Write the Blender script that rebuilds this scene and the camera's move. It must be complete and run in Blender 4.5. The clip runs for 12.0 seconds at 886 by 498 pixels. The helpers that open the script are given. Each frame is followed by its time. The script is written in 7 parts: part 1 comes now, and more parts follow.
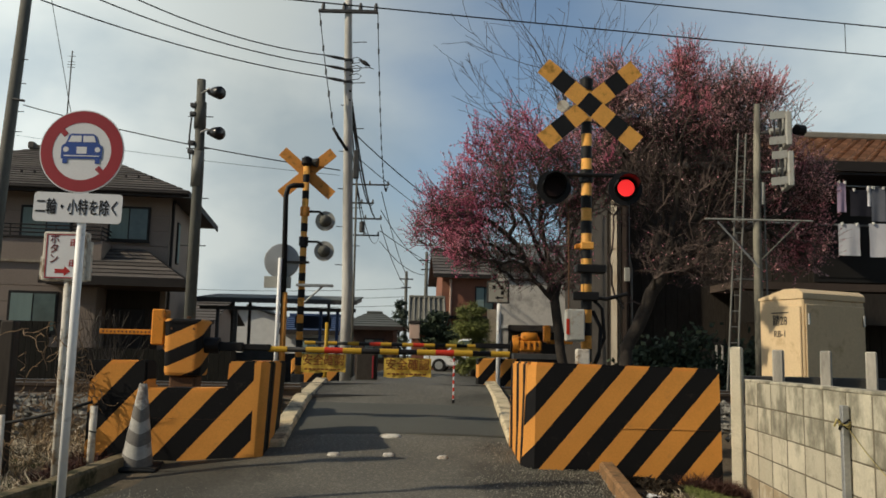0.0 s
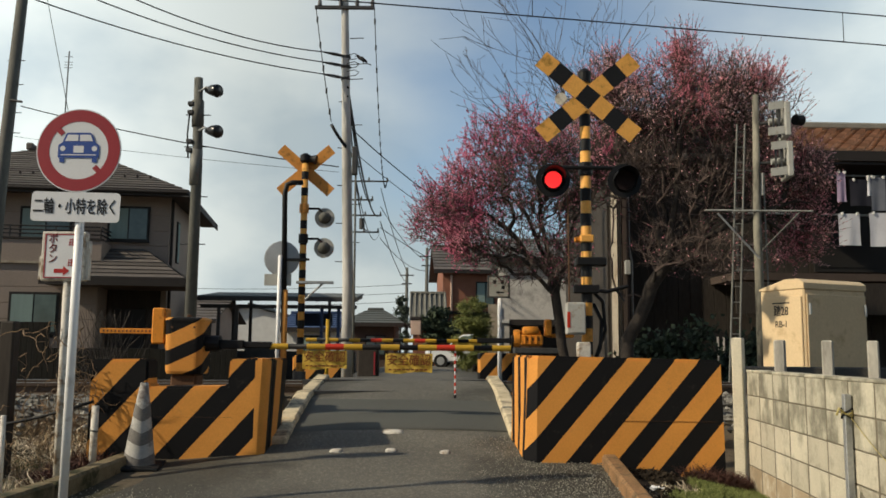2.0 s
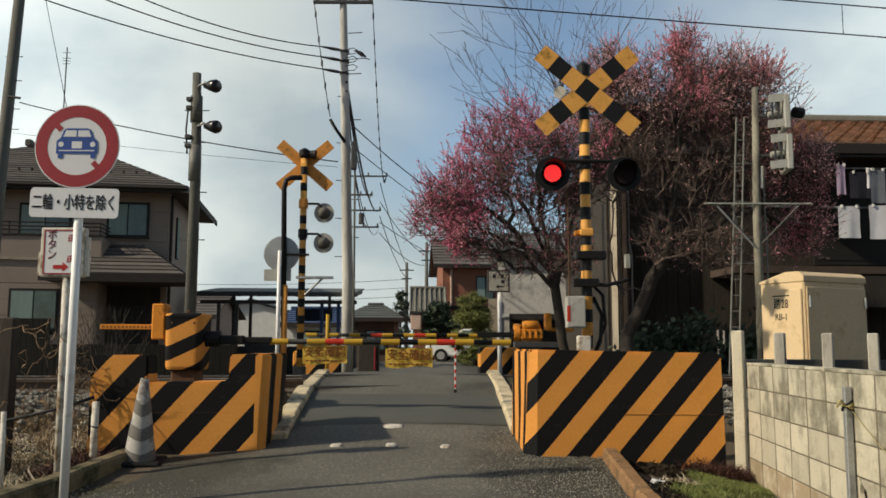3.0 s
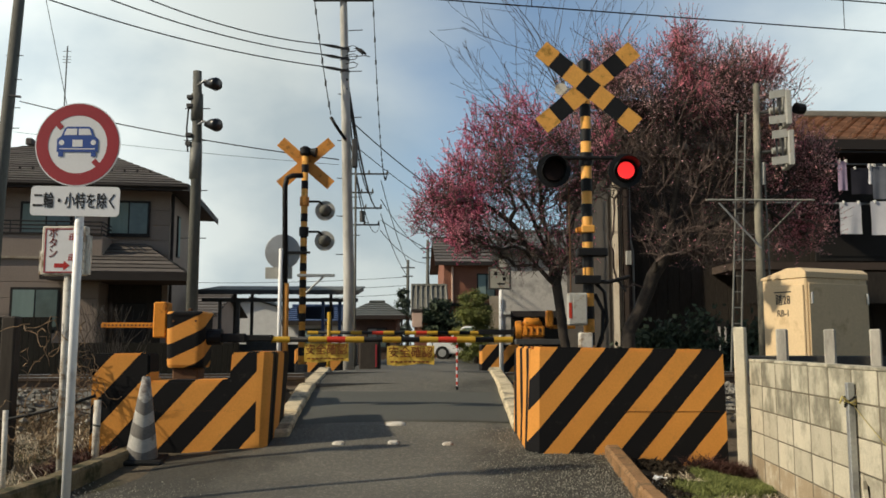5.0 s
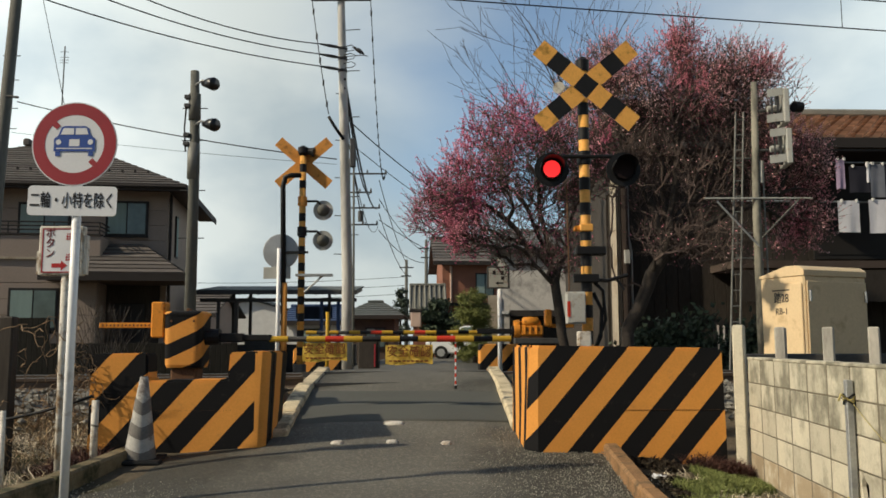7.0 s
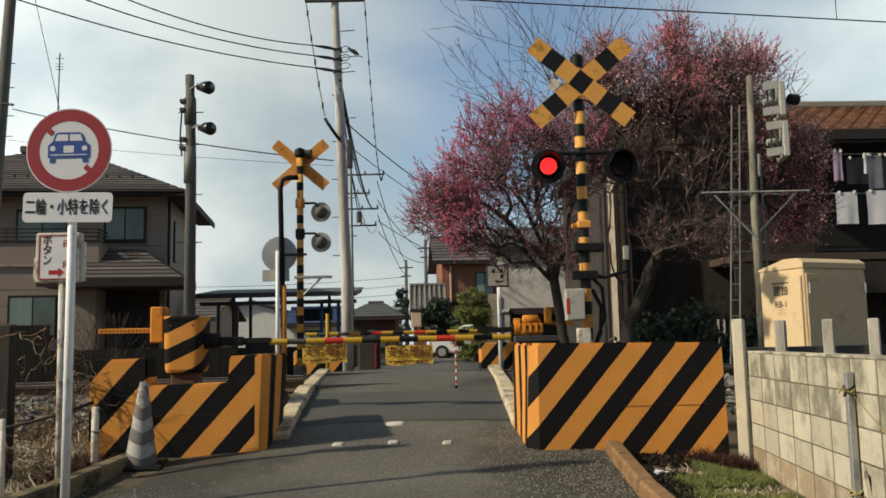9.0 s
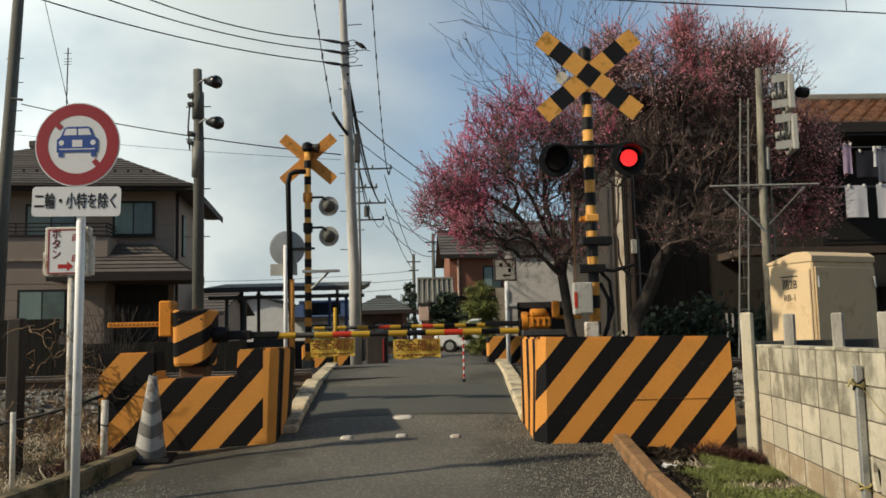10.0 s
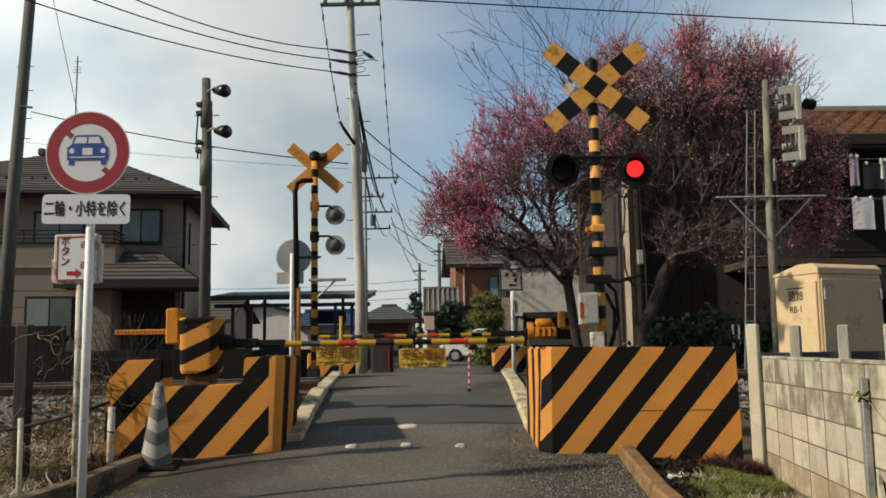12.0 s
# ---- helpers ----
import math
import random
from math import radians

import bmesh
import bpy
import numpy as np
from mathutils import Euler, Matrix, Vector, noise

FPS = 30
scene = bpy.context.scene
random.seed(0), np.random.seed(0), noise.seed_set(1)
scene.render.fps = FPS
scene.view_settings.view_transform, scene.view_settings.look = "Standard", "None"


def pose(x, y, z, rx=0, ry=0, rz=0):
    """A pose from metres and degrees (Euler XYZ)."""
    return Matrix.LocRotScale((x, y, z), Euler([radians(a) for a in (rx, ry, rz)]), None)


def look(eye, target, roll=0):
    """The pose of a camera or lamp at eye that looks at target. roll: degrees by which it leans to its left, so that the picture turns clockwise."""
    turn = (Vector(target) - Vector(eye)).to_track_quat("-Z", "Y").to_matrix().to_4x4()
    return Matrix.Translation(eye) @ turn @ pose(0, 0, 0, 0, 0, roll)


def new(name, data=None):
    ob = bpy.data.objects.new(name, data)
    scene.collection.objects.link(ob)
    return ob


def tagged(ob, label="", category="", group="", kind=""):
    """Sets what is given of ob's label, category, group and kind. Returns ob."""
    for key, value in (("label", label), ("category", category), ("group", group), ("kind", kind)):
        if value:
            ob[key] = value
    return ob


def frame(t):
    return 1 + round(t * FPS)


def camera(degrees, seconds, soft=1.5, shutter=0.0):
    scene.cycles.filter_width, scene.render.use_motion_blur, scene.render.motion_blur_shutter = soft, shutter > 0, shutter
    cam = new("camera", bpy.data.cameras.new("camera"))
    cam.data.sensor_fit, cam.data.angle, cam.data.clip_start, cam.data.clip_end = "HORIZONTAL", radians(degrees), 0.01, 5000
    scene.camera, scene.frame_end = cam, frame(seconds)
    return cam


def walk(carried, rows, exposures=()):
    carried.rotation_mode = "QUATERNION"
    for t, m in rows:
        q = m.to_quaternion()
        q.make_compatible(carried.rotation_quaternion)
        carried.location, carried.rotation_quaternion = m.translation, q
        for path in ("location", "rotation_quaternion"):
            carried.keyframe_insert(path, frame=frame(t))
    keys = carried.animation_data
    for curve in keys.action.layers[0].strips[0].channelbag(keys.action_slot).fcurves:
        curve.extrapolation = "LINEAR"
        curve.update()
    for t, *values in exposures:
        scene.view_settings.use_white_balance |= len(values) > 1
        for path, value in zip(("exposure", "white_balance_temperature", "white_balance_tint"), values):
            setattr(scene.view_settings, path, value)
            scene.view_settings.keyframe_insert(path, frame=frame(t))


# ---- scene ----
cam = camera(55, 12.0, soft=1.65)
PATH = [
    (0.0, pose(-0.0105, -0.0457, 1.1653, 97.203, -1.300, -0.171)),
    (0.5, pose(-0.0058, -0.0426, 1.1637, 97.026, -0.976, 0.033)),
    (1.0, pose(-0.0091, -0.0355, 1.1640, 96.977, -0.791, 0.174)),
    (1.5, pose(-0.0069, -0.0318, 1.1592, 97.054, -0.724, -0.057)),
    (2.0, pose(-0.0031, -0.0295, 1.1559, 96.925, -0.518, -0.049)),
    (2.5, pose(-0.0078, -0.0231, 1.1563, 96.695, -0.310, -0.026)),
    (3.0, pose(-0.0023, -0.0219, 1.1533, 96.568, -0.245, -0.038)),
    (5.0, pose(-0.0054, -0.0119, 1.1523, 96.401, -0.064, 0.052)),
    (5.5, pose(0.0000, 0.0000, 1.1500, 96.102, 0.000, -0.000)),
    (6.0, pose(-0.0023, 0.0050, 1.1473, 96.146, 0.069, 0.151)),
    (6.5, pose(-0.0032, -0.0012, 1.1453, 96.267, 0.059, 0.172)),
    (7.0, pose(-0.0018, -0.0026, 1.1456, 96.386, 0.111, -0.027)),
    (9.0, pose(0.0139, 0.0098, 1.1468, 96.348, 1.212, 0.059)),
    (9.5, pose(0.0142, 0.0088, 1.1435, 96.153, 1.348, 0.335)),
    (10.0, pose(0.0133, 0.0124, 1.1431, 95.966, 1.219, 0.573)),
    (10.5, pose(0.0150, 0.0078, 1.1430, 95.974, 1.006, 0.782)),
    (11.0, pose(0.0097, 0.0020, 1.1412, 96.232, 0.918, 0.800)),
    (11.5, pose(0.0093, -0.0032, 1.1436, 96.599, 0.888, 0.774)),
    (12.0, pose(0.0109, -0.0146, 1.1412, 96.603, 0.816, 0.933)),
]
walk(cam, PATH, exposures=[(t, s, 6500, 5) for t, s in ((0.0, -0.42), (0.5, -0.28), (1.0, -0.25), (1.5, -0.20), (3.0, -0.19), (5.0, -0.13), (5.5, -0.09), (6.5, -0.12), (9.0, -0.16), (10.5, -0.18), (11.5, -0.20), (12.0, -0.22))])

# ---- world, sun and exposure ----
SUN_TO = Vector((-1.0, -0.36, 0.71)).normalized()
sun = new("sun", bpy.data.lights.new("sun", "SUN"))
sun.data.energy, sun.data.angle, sun.data.color = 4.6, radians(1.2), (1.0, 0.85, 0.66)
sun.matrix_world = look((-40, 2, 30), Vector((-40, 2, 30)) - SUN_TO)


def make_world():
    w = bpy.data.worlds.new("sky")
    scene.world = w
    w.use_nodes = True
    nt = w.node_tree
    nt.nodes.clear()
    N, L = nt.nodes.new, nt.links.new
    sky = N("ShaderNodeTexSky")
    sky.sky_type, sky.sun_disc = "NISHITA", False
    sky.sun_elevation, sky.sun_rotation = radians(33.7), radians(-109.8)
    sky.air_density, sky.dust_density, sky.ozone_density = 1.0, 1.0, 1.6
    clear = N("ShaderNodeBackground")
    clear.inputs[1].default_value = 0.10
    L(sky.outputs[0], clear.inputs[0])
    tc = N("ShaderNodeTexCoord")
    mp = N("ShaderNodeMapping")
    mp.inputs["Scale"].default_value = (1.0, 1.0, 2.2)
    mp.inputs["Location"].default_value = (0.35, 0.1, 0.2)
    L(tc.outputs["Generated"], mp.inputs[0])
    n1 = N("ShaderNodeTexNoise")
    n1.inputs["Scale"].default_value, n1.inputs["Detail"].default_value, n1.inputs["Roughness"].default_value = 2.3, 7, 0.5
    L(mp.outputs[0], n1.inputs["Vector"])
    sep = N("ShaderNodeSeparateXYZ")
    L(tc.outputs["Generated"], sep.inputs[0])
    # cloud cover thickens to both sides of the clear lane and towards the horizon
    side = N("ShaderNodeMath"); side.operation = "SUBTRACT"; side.inputs[1].default_value = 0.115
    L(sep.outputs[0], side.inputs[0])
    ab = N("ShaderNodeMath"); ab.operation = "ABSOLUTE"
    L(side.outputs[0], ab.inputs[0])
    ahead = N("ShaderNodeMapRange")
    ahead.inputs["From Min"].default_value, ahead.inputs["From Max"].default_value = -0.1, 0.55
    ahead.inputs["To Min"].default_value, ahead.inputs["To Max"].default_value = 0.1, 1.15
    L(sep.outputs[1], ahead.inputs[0])
    m1 = N("ShaderNodeMath"); m1.operation = "MULTIPLY_ADD"
    calm = N("ShaderNodeMapRange"); calm.clamp = False
    calm.inputs["From Min"].default_value, calm.inputs["From Max"].default_value = 0.3, 0.7
    calm.inputs["To Min"].default_value, calm.inputs["To Max"].default_value = 0.40, 0.60
    L(n1.outputs["Fac"], calm.inputs[0])
    L(ab.outputs[0], m1.inputs[0]); L(ahead.outputs[0], m1.inputs[1]); L(calm.outputs[0], m1.inputs[2])
    hz = N("ShaderNodeMapRange")
    hz.inputs["From Min"].default_value, hz.inputs["From Max"].default_value = 0.22, 0.0
    hz.inputs["To Min"].default_value, hz.inputs["To Max"].default_value = 0.0, 0.26
    L(sep.outputs[2], hz.inputs[0])
    ad = N("ShaderNodeMath"); ad.operation = "ADD"
    L(m1.outputs[0], ad.inputs[0]); L(hz.outputs[0], ad.inputs[1])
    # the sky opens overhead and behind
    zen = N("ShaderNodeMapRange")
    zen.inputs["From Min"].default_value, zen.inputs["From Max"].default_value = 0.42, 0.85
    zen.inputs["To Min"].default_value, zen.inputs["To Max"].default_value = 0.0, -0.55
    L(sep.outputs[2], zen.inputs[0])
    back = N("ShaderNodeMapRange")
    back.inputs["From Min"].default_value, back.inputs["From Max"].default_value = 0.3, -0.5
    back.inputs["To Min"].default_value, back.inputs["To Max"].default_value = 0.0, -0.4
    L(sep.outputs[1], back.inputs[0])
    ad2 = N("ShaderNodeMath"); ad2.operation = "ADD"
    L(zen.outputs[0], ad2.inputs[0]); L(back.outputs[0], ad2.inputs[1])
    ad3 = N("ShaderNodeMath"); ad3.operation = "ADD"
    L(ad.outputs[0], ad3.inputs[0]); L(ad2.outputs[0], ad3.inputs[1])
    ramp = N("ShaderNodeMapRange")
    ramp.interpolation_type = "SMOOTHSTEP"
    ramp.inputs["From Min"].default_value, ramp.inputs["From Max"].default_value = 0.53, 0.9
    ramp.inputs["To Min"].default_value, ramp.inputs["To Max"].default_value = 0.05, 0.96
    L(ad3.outputs[0], ramp.inputs[0])
    # clear sky set stronger ahead than behind: bright in view, less fill on shaded faces
    bright = N("ShaderNodeMapRange")
    bright.inputs["From Min"].default_value, bright.inputs["From Max"].default_value = -0.1, 0.85
    bright.inputs["To Min"].default_value, bright.inputs["To Max"].default_value = 0.075, 0.150
    L(sep.outputs[1], bright.inputs[0]); L(bright.outputs[0], clear.inputs[1])
    n2 = N("ShaderNodeTexNoise")
    n2.inputs["Scale"].default_value, n2.inputs["Detail"].default_value = 3.4, 6
    mp2 = N("ShaderNodeMapping")
    mp2.inputs["Location"].default_value, mp2.inputs["Scale"].default_value = (1.7, 0.4, 0.9), (1.0, 1.0, 1.6)
    L(tc.outputs["Generated"], mp2.inputs[0])
    L(mp2.outputs[0], n2.inputs["Vector"])
    tone = N("ShaderNodeMix"); tone.data_type = "RGBA"
    tone.inputs["A"].default_value, tone.inputs["B"].default_value = (0.65, 0.735, 0.785, 1), (0.955, 1.0, 0.985, 1)
    tr = N("ShaderNodeMapRange")
    tr.inputs["From Min"].default_value, tr.inputs["From Max"].default_value = 0.40, 0.58
    L(n2.outputs["Fac"], tr.inputs[0]); L(tr.outputs[0], tone.inputs["Factor"])
    cloud = N("ShaderNodeBackground")
    # the veil is brighter where it is thick, to both sides
    wide = N("ShaderNodeMath"); wide.operation = "SUBTRACT"; wide.inputs[1].default_value = 0.03
    L(sep.outputs[0], wide.inputs[0])
    wab = N("ShaderNodeMath"); wab.operation = "ABSOLUTE"
    L(wide.outputs[0], wab.inputs[0])
    flare = N("ShaderNodeMapRange"); flare.interpolation_type = "SMOOTHSTEP"
    flare.inputs["From Min"].default_value, flare.inputs["From Max"].default_value = 0.20, 0.53
    flare.inputs["To Min"].default_value, flare.inputs["To Max"].default_value = 0.79, 1.24
    L(wab.outputs[0], flare.inputs[0]); L(flare.outputs[0], cloud.inputs[1])
    L(tone.outputs["Result"], cloud.inputs[0])
    mix = N("ShaderNodeMixShader")
    L(ramp.outputs[0], mix.inputs[0]); L(clear.outputs[0], mix.inputs[1]); L(cloud.outputs[0], mix.inputs[2])
    out = N("ShaderNodeOutputWorld")
    L(mix.outputs[0], out.inputs[0])


make_world()


# ---- materials ----
def surf(name, base, rough=0.8, metal=0.0, var=0.25, scale=3.0, grain=60.0, bump=0.15, alt=None, alt_amount=0.0, alt_scale=1.5, island=0.0, rand=0.0, coat=0.0, stretch=(1, 1, 1)):
    """A worn surface: patches at one scale, grain at another, fine relief; alt: a second colour in stains."""
    m = bpy.data.materials.new(name)
    m.use_nodes = True
    nt = m.node_tree
    N, L = nt.nodes.new, nt.links.new
    p = nt.nodes["Principled BSDF"]
    p.inputs["Roughness"].default_value, p.inputs["Metallic"].default_value = rough, metal
    p.inputs["Coat Weight"].default_value = coat
    p.inputs["Specular IOR Level"].default_value = 0.22 if rough >= 0.5 and metal < 0.3 else 0.5
    tc = N("ShaderNodeTexCoord")
    mp = N("ShaderNodeMapping")
    mp.inputs["Scale"].default_value = stretch
    info = N("ShaderNodeObjectInfo")
    L(tc.outputs["Object"], mp.inputs[0])
    sh = N("ShaderNodeVectorMath"); sh.operation = "SCALE"; sh.inputs[3].default_value = 37.0
    cmb = N("ShaderNodeCombineXYZ")
    for i in range(3):
        L(info.outputs["Random"], cmb.inputs[i])
    L(cmb.outputs[0], sh.inputs[0]); L(sh.outputs[0], mp.inputs["Location"])
    big, fine = N("ShaderNodeTexNoise"), N("ShaderNodeTexNoise")
    for n, s, d in ((big, scale, 5), (fine, grain, 4)):
        n.inputs["Scale"].default_value, n.inputs["Detail"].default_value = s, d
        L(mp.outputs[0], n.inputs["Vector"])
    add = N("ShaderNodeMath"); add.operation = "ADD"
    L(big.outputs["Fac"], add.inputs[0]); L(fine.outputs["Fac"], add.inputs[1])
    mr = N("ShaderNodeMapRange")
    mr.inputs["From Min"].default_value, mr.inputs["From Max"].default_value = 0.6, 1.4
    mr.inputs["To Min"].default_value, mr.inputs["To Max"].default_value = 1 - var, 1 + var
    L(add.outputs[0], mr.inputs[0])
    value = mr.outputs[0]
    for amount, source in ((island, None), (rand, info.outputs["Random"])):
        if amount:
            if source is None:
                source = N("ShaderNodeNewGeometry").outputs["Random Per Island"]
            r2 = N("ShaderNodeMapRange")
            r2.inputs["To Min"].default_value, r2.inputs["To Max"].default_value = 1 - amount, 1 + amount
            L(source, r2.inputs[0])
            mul = N("ShaderNodeMath"); mul.operation = "MULTIPLY"
            L(value, mul.inputs[0]); L(r2.outputs[0], mul.inputs[1])
            value = mul.outputs[0]
    col = N("ShaderNodeRGB"); col.outputs[0].default_value = (*base, 1)
    colour = col.outputs[0]
    if alt:
        n3 = N("ShaderNodeTexNoise")
        n3.inputs["Scale"].default_value, n3.inputs["Detail"].default_value, n3.inputs["Roughness"].default_value = alt_scale, 8, 0.65
        L(mp.outputs[0], n3.inputs["Vector"])
        r3 = N("ShaderNodeMapRange")
        r3.inputs["From Min"].default_value, r3.inputs["From Max"].default_value = 0.62 - 0.3 * alt_amount, 0.78 - 0.3 * alt_amount
        L(n3.outputs["Fac"], r3.inputs[0])
        mx = N("ShaderNodeMix"); mx.data_type = "RGBA"
        mx.inputs["B"].default_value = (*alt, 1)
        L(r3.outputs[0], mx.inputs["Factor"]); L(colour, mx.inputs["A"])
        colour = mx.outputs["Result"]
    vm = N("ShaderNodeVectorMath"); vm.operation = "SCALE"
    L(colour, vm.inputs[0]); L(value, vm.inputs[3])
    L(vm.outputs[0], p.inputs["Base Color"])
    if bump:
        b = N("ShaderNodeBump")
        b.inputs["Strength"].default_value, b.inputs["Distance"].default_value = bump, 0.01
        L(fine.outputs["Fac"], b.inputs["Height"]); L(b.outputs[0], p.inputs["Normal"])
    return m


def striped(name, one, two, period, direction, phase=0.0, share=0.5, rough=0.6, wear=0.35, grime=(0.10, 0.085, 0.07)):
    """Painted bands across a direction in the thing's own space, chipped and grimy."""
    m = surf(name, one, rough, var=0.12, bump=0.12)
    m.node_tree.nodes["Principled BSDF"].inputs["Specular IOR Level"].default_value = 0.10
    nt = m.node_tree
    N, L = nt.nodes.new, nt.links.new
    tc = N("ShaderNodeTexCoord")
    nz = N("ShaderNodeTexNoise")
    nz.inputs["Scale"].default_value, nz.inputs["Detail"].default_value = 26, 6
    L(tc.outputs["Object"], nz.inputs["Vector"])
    dot = N("ShaderNodeVectorMath"); dot.operation = "DOT_PRODUCT"
    dot.inputs[1].default_value = direction
    L(tc.outputs["Object"], dot.inputs[0])
    ma = N("ShaderNodeMath"); ma.operation = "MULTIPLY_ADD"
    ma.inputs[1].default_value, ma.inputs[2].default_value = 1 / period, phase + 50
    L(dot.outputs["Value"], ma.inputs[0])
    jit = N("ShaderNodeMath"); jit.operation = "MULTIPLY_ADD"; jit.inputs[1].default_value = 0.02
    L(nz.outputs["Fac"], jit.inputs[0]); L(ma.outputs[0], jit.inputs[2])
    fr = N("ShaderNodeMath"); fr.operation = "FRACT"
    L(jit.outputs[0], fr.inputs[0])
    gt = N("ShaderNodeMath"); gt.operation = "GREATER_THAN"; gt.inputs[1].default_value = share
    L(fr.outputs[0], gt.inputs[0])
    mx = N("ShaderNodeMix"); mx.data_type = "RGBA"
    mx.inputs["A"].default_value, mx.inputs["B"].default_value = (*one, 1), (*two, 1)
    L(gt.outputs[0], mx.inputs["Factor"])
    # chips and grime
    n2 = N("ShaderNodeTexNoise")
    n2.inputs["Scale"].default_value, n2.inputs["Detail"].default_value, n2.inputs["Roughness"].default_value = 7, 9, 0.72
    L(tc.outputs["Object"], n2.inputs["Vector"])
    r = N("ShaderNodeMapRange")
    r.inputs["From Min"].default_value, r.inputs["From Max"].default_value = 0.58, 0.74
    r.inputs["To Max"].default_value = wear
    L(n2.outputs["Fac"], r.inputs[0])
    m2 = N("ShaderNodeMix"); m2.data_type = "RGBA"
    m2.inputs["B"].default_value = (*grime, 1)
    L(r.outputs[0], m2.inputs["Factor"]); L(mx.outputs["Result"], m2.inputs["A"])
    scale_node = next(n for n in nt.nodes if n.type == "VECT_MATH" and n.operation == "SCALE" and n.outputs[0].links and n.outputs[0].links[0].to_node.type == "BSDF_PRINCIPLED")
    L(m2.outputs["Result"], scale_node.inputs[0])
    return m


def glow(name, colour, strength):
    m = bpy.data.materials.new(name)
    m.use_nodes = True
    p = m.node_tree.nodes["Principled BSDF"]
    p.inputs["Base Color"].default_value = (*colour, 1)
    p.inputs["Emission Color"].default_value, p.inputs["Emission Strength"].default_value = (*colour, 1), strength
    return m


def glass(name, tint=(0.10, 0.15, 0.15), rough=0.05):
    m = surf(name, tint, rough, var=0.3, scale=0.8, grain=3, bump=0.0)
    m.node_tree.nodes["Principled BSDF"].inputs["Specular IOR Level"].default_value = 0.8
    return m


